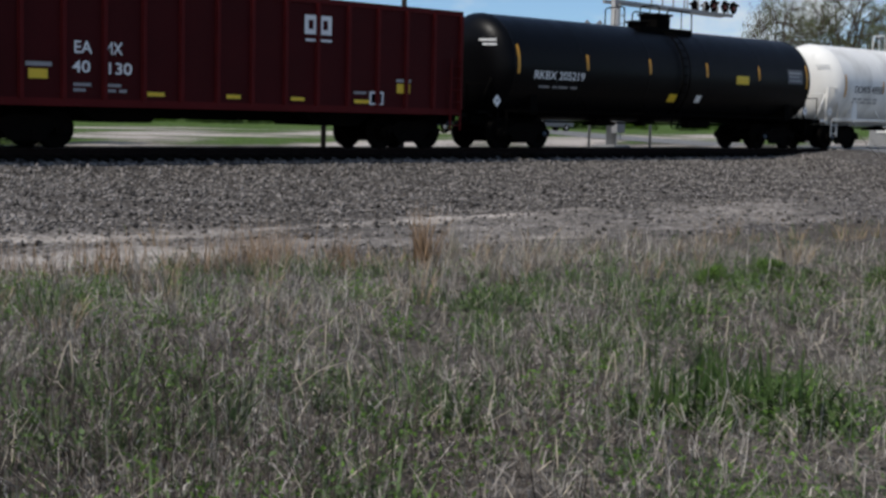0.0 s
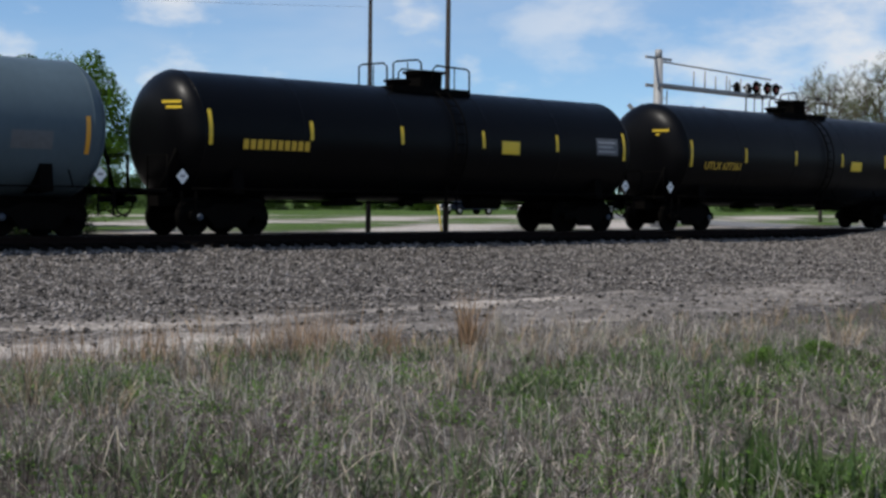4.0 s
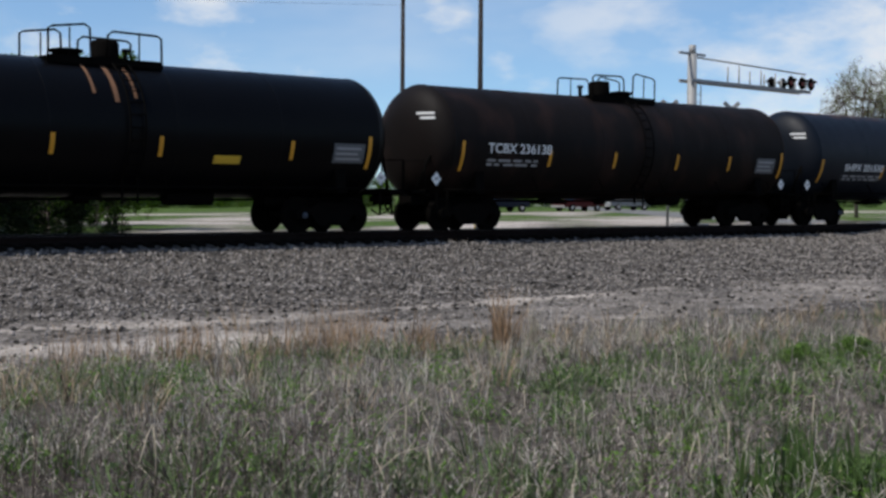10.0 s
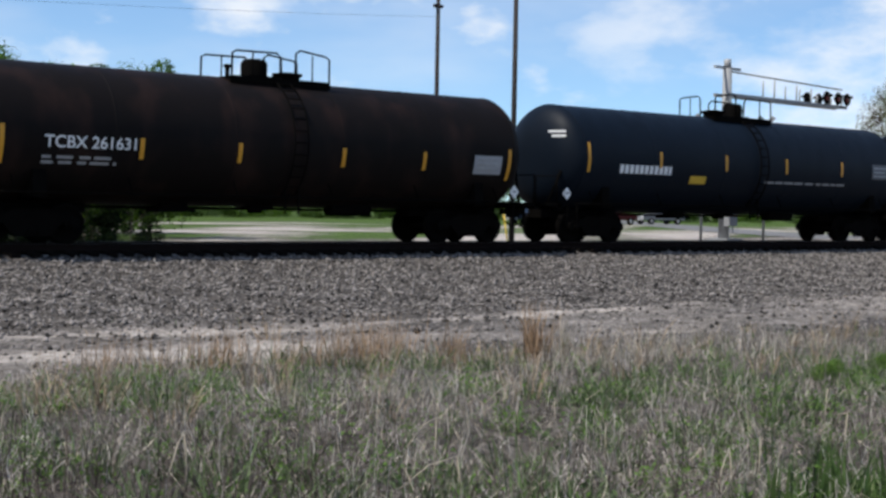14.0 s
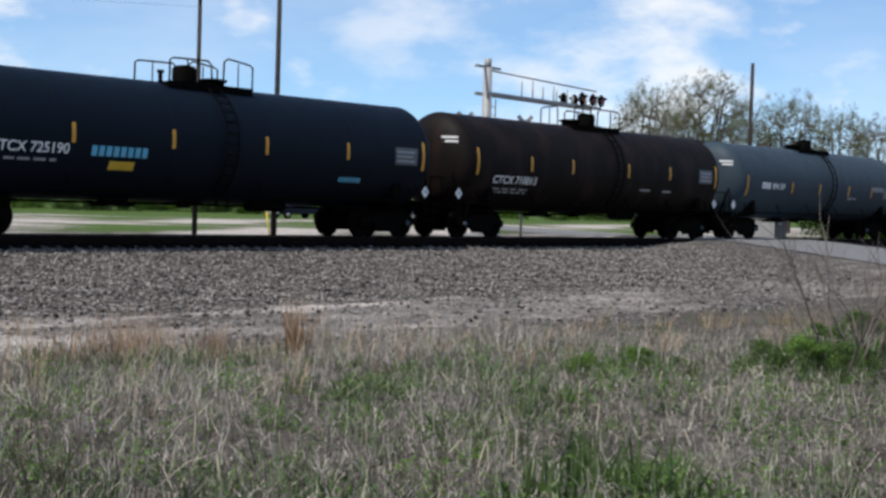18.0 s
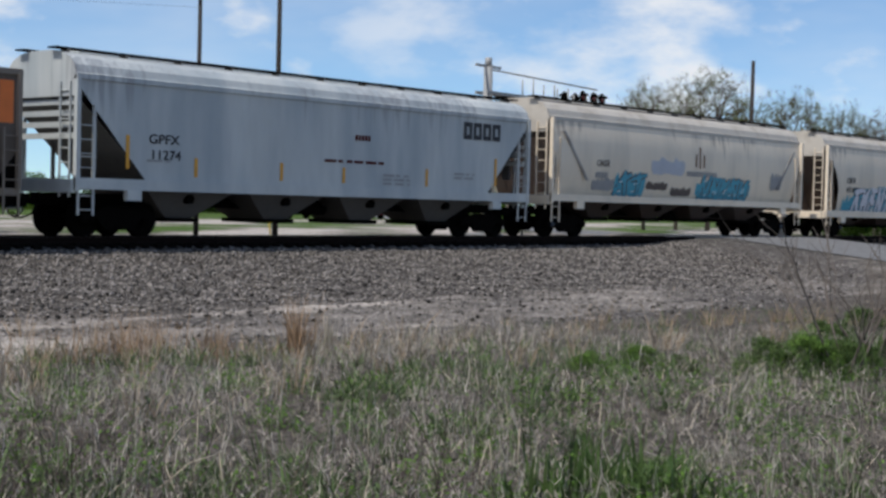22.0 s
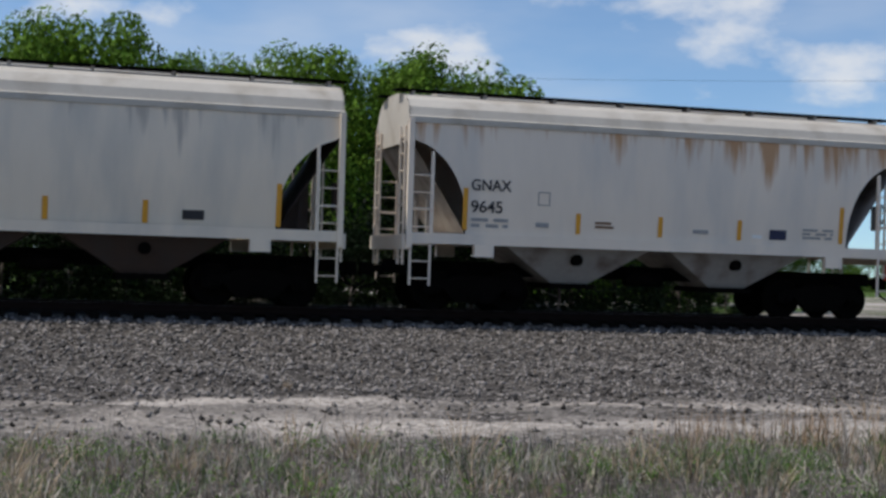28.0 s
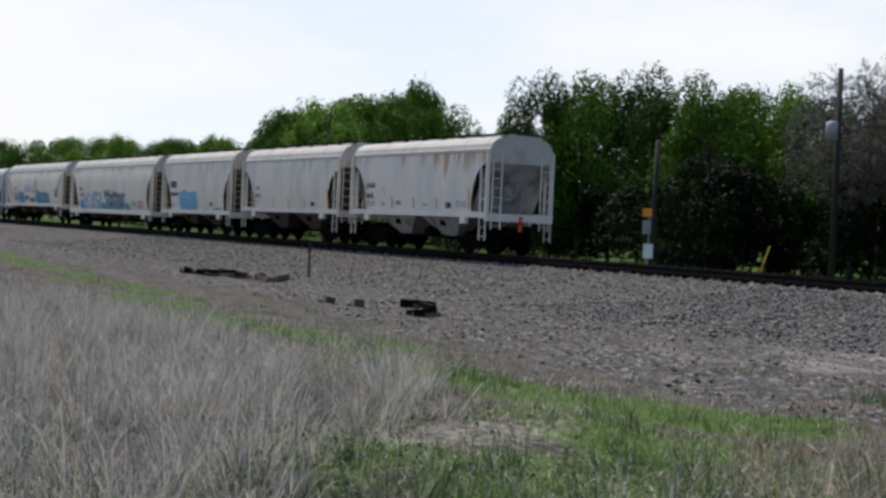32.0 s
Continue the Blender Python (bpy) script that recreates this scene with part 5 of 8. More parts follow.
T(67.68, 82.64, GREYBLUE_TANK, "grey-blue tank car with black ladder", seed=4, places=(-7.48, -3.93, -1.44, 1.40, 3.99, 7.46), stripe_z=2.35, marks=[
    ("text", "PLMX 50108", -6.23, 2.17, 0.34, W, 1.88), ("bars", -6.1, 1.86, 1.8, 2, 0.06, GS), ("sheet", 2.6, 1.72, 3.6, 1.84, GS), ("sheet", 5.6, 1.98, 6.6, 2.4, PLATE_GREY)])
T(85.90, 101.27, BLACK_TANK, "black tank car with yellow stencils", stripe_mat=YELLOW_TAG, plate=PLATE_GREY, dome="square", seed=5, stripe_z=2.7, marks=[
    ("bars", -6.72, 2.16, 2.1, 1, 0.25, YELLOW_MARK), ("sheet", 2.27, 2.3, 3.0, 2.68, Y)])
T(104.59, 119.67, BLACK_TANK, "black tank car with yellow stencils", stripe_mat=YELLOW_TAG, plate=PLATE_PALE, dome="square", seed=6, R=1.72, zc=2.58, stripe_z=2.6, marks=[
    ("text", "UTLX 677361", -6.8, 2.08, 0.36, YELLOW_MARK, 2.0), ("sheet", 2.12, 2.2, 2.84, 2.55, Y)])
T(122.50, 137.45, BLACK_TANK, "black tank car with white lettering", plate=PLATE_GREY, dome="square", seed=7, places=(-7.47, -4.39, -2.58, -0.72, 2.05, 4.42, 7.51), stripe_z=2.0, marks=[
    ("text", "TCBX 262123", -6.55, 2.10, 0.38, W, 2.14), ("bars", -6.5, 1.84, 1.8, 1, 0.08, GS), ("sheet", 2.1, 2.22, 2.95, 2.52, Y)])
T(140.45, 155.02, BLACK_TANK, "black tank car with large white letters", plate=PLATE_GREY, dome="square", seed=8, places=(-7.29, -3.98, -1.51, 1.62, 4.08, 7.33), stripe_z=2.15, marks=[
    ("logo", -6.75, 2.72, 3.75, 0.58, 6, W), ("bars", -6.23, 2.16, 1.65, 1, 0.26, W), ("bars", -6.2, 1.9, 1.6, 1, 0.06, GS)])
T(157.75, 172.91, STAINED_TANK, "grey-blue tank car with dark drip stains", seed=9, places=(-7.61, -4.15, -1.19, 1.81, 4.41, 7.61), stripe_z=2.1, plate=PLATE_GREY, marks=[
    ("text", "SHPX 210383", -6.51, 2.18, 0.34, W, 1.93), ("bars", -6.3, 1.94, 1.5, 1, 0.07, GS), ("sheet", 2.8, 1.74, 3.65, 2.0, Y)])
T(175.47, 190.62, BLACK_TANK, "black tank car with rust streaks below its hatch", plate=PLATE_GREY, seed=10, places=(-7.58, -5.31, -1.47, 1.26, 4.98, 7.43), stripe_z=2.1, marks=[
    ("text", "SHPX 210313", -6.43, 2.10, 0.34, W, 2.43), ("bars", -5.9, 1.84, 1.8, 1, 0.08, GS), ("sheet", 2.74, 1.7, 3.5, 1.92, YELLOW_MARK), ("sheet", 0.1, 3.1, 0.22, 4.3, RUST_RUN, "rust streak"), ("sheet", -0.42, 3.3, -0.34, 4.3, RUST_RUN, "rust streak"), ("sheet", 0.62, 3.2, 0.70, 4.2, RUST_RUN, "rust streak")])
T(193.62, 208.40, BROWN_TANK, "sooty brown-black tank car", plate=PLATE_GREY, seed=11, places=(-7.25, -3.81, -0.99, 1.95, 4.61, 7.45), stripe_z=2.1, marks=[
    ("text", "TCBX 236138", -6.32, 2.22, 0.38, W, 2.53), ("bars", -6.3, 1.96, 2.0, 2, 0.07, GS)])
T(211.02, 226.16, RUST_TANK, "blue-black tank car with rust along its top", plate=PLATE_GREY, seed=12, places=(-7.65, -3.73, -1.37, 1.74, 4.49, 7.60), stripe_z=1.95, marks=[
    ("text", "SHPX 201550", -6.23, 1.98, 0.36, W, 2.50), ("bars", -6.2, 1.74, 2.4, 2, 0.07, GS), ("sheet", 4.84, 1.62, 5.4, 1.92, W)])
T(228.71, 243.63, BLACK_TANK, "black tank car with white stencils", plate=PLATE_GREY, seed=13, places=(-7.43, -3.90, -1.57, 0.99, 3.92, 7.43), stripe_z=2.0, marks=[
    ("logo", -6.55, 2.12, 0.85, 0.26, 4, W), ("text", "71309", -5.5, 2.12, 0.38, W, 0.98), ("bars", -6.5, 1.84, 1.9, 2, 0.07, GS), ("sheet", -0.62, 1.6, -0.18, 1.78, W), ("sheet", -0.62, 1.78, -0.18, 1.9, Y)])
T(246.54, 261.22, BROWN_TANK, "brown-black tank car with worn paint", plate=PLATE_PALE, seed=14, places=(-7.34, -4.01, -1.40, 1.66, 4.29, 7.32), stripe_z=2.2, marks=[
    ("text", "TCBX 261631", -6.37, 2.16, 0.38, W, 2.21), ("bars", -6.4, 1.9, 1.8, 2, 0.07, GS)])
T(264.36, 280.02, NAVY_TANK, "dark blue-grey tank car", plate=PLATE_GREY, seed=15, stripe_z=2.55, marks=[
    ("bars", -6.5, 2.1, 2.3, 1, 0.26, W), ("sheet", -3.26, 1.84, -2.5, 2.1, YELLOW_MARK), ("bars", 0.5, 1.95, 4.5, 1, 0.07, GS)])
T(282.98, 297.95, BLACK_TANK, "black tank car with white number", plate=PLATE_GREY, seed=16, places=(-7.47, -4.16, -1.26, 1.92, 5.22, 7.48), stripe_z=2.5, marks=[
    ("text", "CTCX 710040", -6.36, 1.72, 0.38, W, 2.32), ("bars", -5.9, 1.5, 1.5, 1, 0.07, GS), ("sheet", 3.33, 1.82, 4.15, 2.12, PLATE_PALE)])
T(300.69, 315.87, BROWN_TANK, "brown-black tank car with faded graffiti", plate=PLATE_PALE, seed=17, places=(-7.58, -4.87, -1.46, 1.57, 4.07, 7.58), stripe_z=2.5, marks=[
    ("text", "SHPX 207669", -6.59, 1.9, 0.36, W, 2.45), ("bars", -6.3, 1.66, 1.9, 1, 0.08, GS), ("sheet", 1.01, 1.45, 1.95, 1.75, YELLOW_MARK), ("sheet", 4.9, 1.9, 5.6, 2.04, ORANGE_PAINT), ("sheet", 2.4, 1.5, 4.6, 1.62, RUST_RUN)])
T(318.66, 334.89, NAVY_TANK, "dark blue tank car with small graffiti", plate=PLATE_GREY, seed=18, places=(-8.10, -4.70, -1.64, 1.59, 4.78, 8.10), stripe_z=2.55, marks=[
    ("text", "CTCX 725190", -6.98, 2.02, 0.36, W, 2.18), ("bars", -6.9, 1.8, 1.8, 1, 0.07, GS), ("bars", -4.14, 2.0, 1.7, 1, 0.26, GRAF_SKY), ("sheet", -3.55, 1.64, -2.78, 1.88, YELLOW_MARK), ("bars", 4.6, 1.6, 0.9, 1, 0.16, GRAF_SKY)])
T(337.58, 352.77, BROWN_TANK, "black-brown tank car with white number", plate=PLATE_GREY, seed=19, places=(-7.60, -4.72, -2.32, 1.23, 4.11, 7.59), stripe_z=2.55, marks=[
    ("text", "CTCX 710013", -6.70, 1.83, 0.38, W, 2.35), ("bars", -6.6, 1.58, 1.9, 2, 0.07, GS), ("sheet", 2.2, 1.8, 2.9, 1.88, GS), ("sheet", 3.8, 1.78, 4.4, 1.86, GS)])
T(355.41, 370.36, BLUE_TANK, "slate-blue tank car with dark ladder", plate=PLATE_GREY, seed=20, places=(-7.43, -3.42, -0.73, 2.27, 4.79, 7.41), stripe_z=2.3, marks=[
    ("logo", -6.17, 2.2, 0.79, 0.26, 4, W), ("text", "89159", -5.23, 2.2, 0.36, W, 1.05), ("bars", 4.9, 2.35, 1.2, 1, 0.22, GS), ("bars", 2.3, 1.9, 0.9, 1, 0.1, GS)])
gondola_car(372.82, 388.18, COAL_SIDE, COAL_RIB, "dusty brown coal gondola with graffiti and an orange end panel", z1=3.86, ribs=15, tub=True, extras=[
    ("bubble", "M", -0.95, 1.22, 1.2, 0.95, GRAF_PALE, GRAF_DARK), ("bubble", "2RV", 0.1, 1.2, 1.15, 1.6, GRAF_PALE, GRAF_DARK), ("scrawl", -1.8, 1.25, 0.75, 0.95, 1, GRAF_BROWN, GRAF_DARK, 3), ("blob", -4.2, 1.25, -2.0, 1.95, GRAF_BROWN, 3), ("scrawl", -3.7, 1.28, 1.5, 0.75, 2, GRAF_PALE, GRAF_DARK, 4),
    ("sheet", 6.62, 2.7, 7.02, 3.7, ORANGE_PAINT, "orange end panel"), ("sheet", 7.1, 2.7, 7.48, 3.7, ORANGE_PAINT, "orange end panel"), ("blob", 5.5, 1.25, 6.25, 2.15, GRAF_SKY, 5), ("sheet", 5.75, 1.28, 6.3, 1.5, Y), ("sheet", 2.35, 1.32, 2.9, 1.46, Y), ("sheet", 3.33, 1.3, 3.87, 1.72, W), ("sheet", 3.42, 1.38, 3.78, 1.64, K), ("sheet", -0.7, 1.45, -0.2, 1.58, Y), ("sheet", -5.9, 1.3, -5.4, 1.48, Y),
    ("bars", -4.6, 2.95, 1.2, 1, 0.2, GREY_STENCIL), ("bars", -4.5, 2.6, 1.0, 1, 0.16, GREY_STENCIL), ("bars", 1.9, 3.4, 0.8, 1, 0.18, BLUE_CAP)])
H = hopper_car
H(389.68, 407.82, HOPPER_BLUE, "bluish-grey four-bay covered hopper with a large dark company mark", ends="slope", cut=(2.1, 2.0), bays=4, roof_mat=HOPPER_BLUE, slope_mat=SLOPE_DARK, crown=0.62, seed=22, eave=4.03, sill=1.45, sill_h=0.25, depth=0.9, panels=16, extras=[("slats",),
    ("logo", 5.63, 3.18, 1.95, 0.55, 4, K), ("text", "GPFX", -6.85, 2.42, 0.34, K, 0.98), ("text", "11274", -6.80, 2.02, 0.34, K, 0.92), ("bars", -6.9, 1.95, 0.9, 1, 0.06, GS), ("stripe", -7.5, 1.75, 2.6), ("stripe", -5.3, 1.6, 2.1), ("stripe", -2.25, 1.6, 2.1), ("stripe", 0.22, 1.6, 2.05), ("stripe", 3.88, 1.6, 2.15), ("stripe", 7.3, 1.7, 2.6),
    ("bars", -0.58, 2.2, 2.5, 1, 0.08, MAROON_RIB), ("bars", 0.67, 2.88, 0.7, 1, 0.16, MAROON_RIB), ("bars", 1.9, 1.85, 1.2, 3, 0.07, GS), ("bars", 5.2, 2.0, 1.0, 2, 0.07, GS)])
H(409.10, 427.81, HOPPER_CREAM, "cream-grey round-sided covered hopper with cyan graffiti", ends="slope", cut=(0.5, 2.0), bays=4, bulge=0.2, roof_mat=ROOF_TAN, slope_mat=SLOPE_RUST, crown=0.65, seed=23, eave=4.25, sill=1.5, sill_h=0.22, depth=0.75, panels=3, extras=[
    ("diag",), ("text", "CAGX", -6.53, 2.6, 0.32, K, 0.8), ("bars", -6.55, 2.16, 0.8, 1, 0.22, GS), ("blob", -5.26, 1.50, -3.2, 2.50, GRAF_CYAN, 1), ("blob", 0.55, 1.50, 4.9, 2.45, GRAF_CYAN, 2), ("scrawl", -5.15, 1.58, 1.8, 0.85, 2, GRAF_CYAN, GRAF_BROWN, 5), ("scrawl", 0.8, 1.54, 3.9, 0.85, 5, GRAF_CYAN, GRAF_BROWN, 6), ("blob", -2.9, 2.40, -0.5, 3.15, GRAF_PALE, 4), ("blob", -3.1, 1.80, -1.6, 2.15, GRAF_BROWN, 5), ("blob", -1.3, 1.60, 0.2, 2.00, GRAF_BROWN, 6), ("blob", -6.7, 1.70, -5.3, 2.20, GREY_STENCIL, 7), ("blob", 6.6, 2.00, 7.6, 2.80, GREY_STENCIL, 8),
    ("sheet", 0.3, 2.8, 0.42, 3.3, RUST_RUN), ("sheet", 0.6, 2.75, 0.72, 3.6, RUST_RUN), ("sheet", 0.9, 2.8, 1.02, 3.3, RUST_RUN), ("bars", -0.31, 2.42, 2.4, 1, 0.2, GS)])
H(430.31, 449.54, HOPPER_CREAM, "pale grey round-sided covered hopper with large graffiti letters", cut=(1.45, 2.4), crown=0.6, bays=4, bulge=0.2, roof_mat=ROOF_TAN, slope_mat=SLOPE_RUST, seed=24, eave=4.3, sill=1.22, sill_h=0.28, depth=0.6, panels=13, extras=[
    ("text", "CBFX", -7.42, 2.56, 0.36, K, 0.9), ("text", "451407", -7.4, 2.12, 0.36, K, 1.15), ("blob", -7.6, 1.0, -6.3, 2.0, GRAF_CYAN, 1), ("scrawl", -6.55, 1.06, 4.3, 1.3, 5, GRAF_WHITE, GRAF_DARK, 7, 0.16, GRAF_CYAN), ("blob", -2.2, 1.0, 4.4, 1.9, GRAF_CYAN, 3), ("scrawl", -1.1, 1.06, 4.5, 1.28, 5, GRAF_BROWN, GRAF_PALE, 8, 0.16, GRAF_CYAN), ("bars", 4.9, 1.7, 1.0, 2, 0.1, RUST_RUN), ("bars", 6.2, 1.7, 1.0, 2, 0.16, RED_FADED), ("bars", -1.4, 2.55, 1.9, 3, 0.08, GS), ("sheet", -8.9, 0.9, -8.0, 1.06, YELLOW_MARK), ("sheet", 7.6, 0.9, 8.3, 1.05, YELLOW_MARK), ("sheet", 5.0, 0.9, 5.5, 1.02, YELLOW_MARK)])
H(451.52, 463.20, HOPPER_GREY, "pale grey two-bay covered hopper with sky-blue graffiti", slope_mat=SLOPE_RUST, roof_mat=ROOF_TAN, crown=0.6, seed=25, bulge=0.10, sill=1.36, eave=4.3, depth=0.75, cut=(1.35, 2.2), extras=[
    ("sheet", -4.42, 2.72, -3.3, 3.14, PLATE_GREY), ("text", "WFRX", -4.35, 2.8, 0.36, K, 0.95), ("text", "806044", -4.45, 2.2, 0.38, K, 1.35), ("bars", -4.4, 1.7, 1.0, 2, 0.07, GS), ("blob", -2.95, 1.35, 0.2, 2.55, GRAF_SKY, 2), ("scrawl", -2.8, 1.4, 2.85, 1.05, 5, GRAF_SKY, GRAF_BLUE, 9), ("stripe", -5.1, 1.4, 2.3), ("stripe", -1.9, 1.4, 1.9), ("stripe", 0.25, 1.4, 1.85), ("stripe", 2.08, 1.4, 1.85), ("stripe", 4.5, 1.4, 2.3), ("sheet", 2.37, 1.65, 2.77, 1.86, K), ("bars", 2.9, 1.45, 1.2, 1, 0.1, BLUE_CAP)])
H(464.91, 477.04, HOPPER_GREY, "pale grey two-bay covered hopper with rusty ends", slope_mat=SLOPE_RUST, crown=0.68, seed=26, bulge=0.10, roof_mat=ROOF_TAN, sill=1.62, eave=4.2, cut=(1.35, 2.3), extras=[
    ("bars", -4.3, 2.58, 0.6, 1, 0.2, GS), ("bars", -4.48, 2.16, 0.95, 1, 0.22, GS), ("bars", -4.45, 1.9, 0.9, 1, 0.07, GS), ("stripe", -4.9, 1.7, 2.6), ("stripe", -1.96, 1.68, 2.15), ("stripe", -0.03, 1.68, 2.15), ("stripe", 1.95, 1.68, 2.15), ("stripe", 4.7, 1.7, 2.6), ("sheet", 2.7, 1.78, 3.15, 1.98, K)])
H(478.43, 490.52, HOPPER_RUST, "pale grey two-bay covered hopper with rust runs", crown=0.6, roof_mat=ROOF_TAN, seed=27, bulge=0.06, slope_mat=SLOPE_GREY, sill=1.66, eave=4.2, cut=(1.3, 2.4), extras=[("lamp",),
    ("text", "GNAX", -4.61, 2.66, 0.34, K, 0.92), ("text", "9645", -4.60, 2.18, 0.36, K, 0.72), ("bars", -4.58, 1.98, 0.85, 2, 0.07, GS), ("stripe", -4.72, 1.78, 2.7), ("stripe", -2.08, 1.78, 2.24), ("stripe", -0.09, 1.78, 2.24), ("stripe", 1.89, 1.78, 2.24), ("stripe", 4.53, 1.78, 2.64), ("sheet", 2.67, 1.82, 3.10, 2.05, NAVY_MARK), ("bars", 3.52, 2.05, 0.8, 3, 0.05, GS), ("bars", -1.68, 2.02, 0.45, 2, 0.05, RUST_RUN), ("sheet", 2.22, 1.84, 2.47, 1.92, W), ("bars", 0.72, 1.9, 0.4, 1, 0.08, GS), ("bars", -3.08, 1.9, 0.3, 1, 0.1, GS), ("sheet", -3.05, 2.38, -2.77, 2.40, GS), ("sheet", -3.05, 2.66, -2.77, 2.68, GS), ("sheet", -3.05, 2.38, -3.03, 2.68, GS), ("sheet", -2.79, 2.38, -2.77, 2.68, GS)])

# ---- beyond the track ----
def pole(x, y, h, r, label, arms=()):
    z = float(ground_z(x, y))
    p = thing("utility_pole", label, "utility pole", pose(x, y, z - 0.1), "poles beyond the track")
    part("pole_shaft", Geo().tube((0, 0, 0), (0, 0, h + 0.1), r, 12, r * 0.72), POLE_WOOD, p)
    for za, w in arms:
        part("crossarm", Geo().box(-w / 2, -0.06, za - 0.06, w / 2, 0.06, za + 0.06), POLE_WOOD, p)
        for s in (-0.45, 0.45) if w > 0.5 else ():
            part("insulator", Geo().tube((s * w, 0, za + 0.06), (s * w, 0, za + 0.2), 0.045, 8), GALV, p)
    return p


pole(33.4, 41.0, 9.5, 0.10, "thin dark wooden utility pole with a short arm", ((9.25, 0.4),))
pole(37.3, 41.0, 10.8, 0.12, "tall dark wooden utility pole")
pole(70.0, 38.5, 9.9, 0.14, "dark wooden utility pole beside the crossing")
lp = pole(-40.3, 40.9, 8.5, 0.14, "dark wooden utility pole with a grey transformer box")


part("transformer", Geo().lathe([(5.8, 0), (5.8, 0.24), (6.45, 0.24), (6.5, 0.18), (6.5, 0)], 18, "z", (0.05, -0.38, 0)).box(-0.1, -0.22, 5.9, 0.1, -0.1, 6.3), GALV, lp, "pale grey transformer can")
part("insulator", Geo().tube((0, -0.18, 7.6), (0, -0.18, 7.8), 0.05, 8), GALV, lp)


def cantilever():
    m = thing("cantilever_signal", "grey steel crossing signal mast with a cantilevered arm and flashing lights", "railway signal", pose(48.9, 40.0, float(ground_z(48.9, 40.0)), 0, 0, 4))
    part("mast", Geo().tube((0, 0, 0), (0, 0, 7.95), 0.24, 16, 0.2), GALV, m)
    part("mast_cap", Geo().tube((0, 0, 7.95), (0, 0, 8.35), 0.16, 12), GALV, m)
    part("cap_arm", Geo().box(-0.95, -0.05, 7.92, 0.95, 0.05, 8.02), GALV, m)
    part("base_block", Geo().box(-0.6, -0.6, -0.3, 0.6, 0.6, 0.55), GALV, m, "grey base housing of the mast")
    part("junction_box", Geo().box(-0.3, -0.5, 1.1, 0.3, -0.22, 1.9), GALV, m)
    part("mast_ladder", Geo().box(0.3, -0.02, 0.8, 0.34, 0.02, 6.6).box(0.66, -0.02, 0.8, 0.7, 0.02, 6.6), GALV, m)
    for k in range(16):
        part("ladder_rung", shared("mast_rung", lambda: Geo().tube((0.32, 0, 0), (0.68, 0, 0), 0.018, 6), GALV), None, m, at=pose(0, 0, 1.0 + k * 0.35))
    for y in (-0.3, 0.3):
        part("arm_beam", Geo().box(-0.5, y - 0.05, 6.72, 9.3, y + 0.05, 6.86), GALV, m)
    part("arm_deck", Geo().box(0.3, -0.3, 6.76, 9.3, 0.3, 6.80), GALV, m)
    part("top_rod", Geo().tube((0, 0, 7.85), (9.2, -0.1, 7.65), 0.04, 8), GALV, m)
    for y in (-0.3, 0.3):
        for x in (3.2, 5.0, 6.2, 8.9):
            part("guard_post", Geo().tube((x, y, 6.80), (x, y, 7.8 - 0.05 * x), 0.035, 6), GALV, m)
    for x in (7.2, 8.2, 9.0):
        for s in (-1, 1):
            f = part("flasher", Geo().lathe([(s * t, r) for t, r in ((0, 0), (0, 0.1), (0.12, 0.18), (0.16, 0.30), (0.19, 0.30), (0.19, 0))], 18, "y", (x, s * 0.35, 7.15)), STEEL_DARK, m, "black round flasher with hood")
            part("lens", Geo().lathe([(s * 0.2, 0.13), (s * 0.23, 0.1), (s * 0.23, 0)], 14, "y", (x, s * 0.35, 7.15)), LENS_RED, f, "dark red lens")
            part("hood", Geo().prism([(x - 0.13, 7.20), (x, 7.32), (x + 0.13, 7.20), (x + 0.11, 7.20), (x, 7.29), (x - 0.11, 7.20)], s * 0.54, s * 0.8, "y"), STEEL_DARK, f)
        part("flasher_pipe", Geo().tube((x, 0, 6.80), (x, 0, 7.25), 0.05, 8), GALV, m)


cantilever()


def crossing_sign(x, y):
    s = thing("crossbuck_sign", "white crossed boards on a short post", "road sign", pose(x, y, float(ground_z(x, y)), 0, 0, -35))
    part("post", Geo().tube((0, 0, 0), (0, 0, 5.8), 0.06, 10), GALV, s)
    for a in (-45, 45):
        part("cross_board", Geo().box(-0.5, -0.02, -0.09, 0.5, 0.02, 0.09), GALV, s, "weathered white board", at=pose(0, -0.08 - 0.05 * (a > 0), 5.6, 0, a, 0))
    part("bell", Geo().lathe([(0, 0), (0, 0.16), (0.08, 0.12), (0.12, 0)], 14, "y", (0, -0.08, 5.0)), GALV, s)


crossing_sign(51.4, 39.8)
crossing_sign(48.1, 40.6)


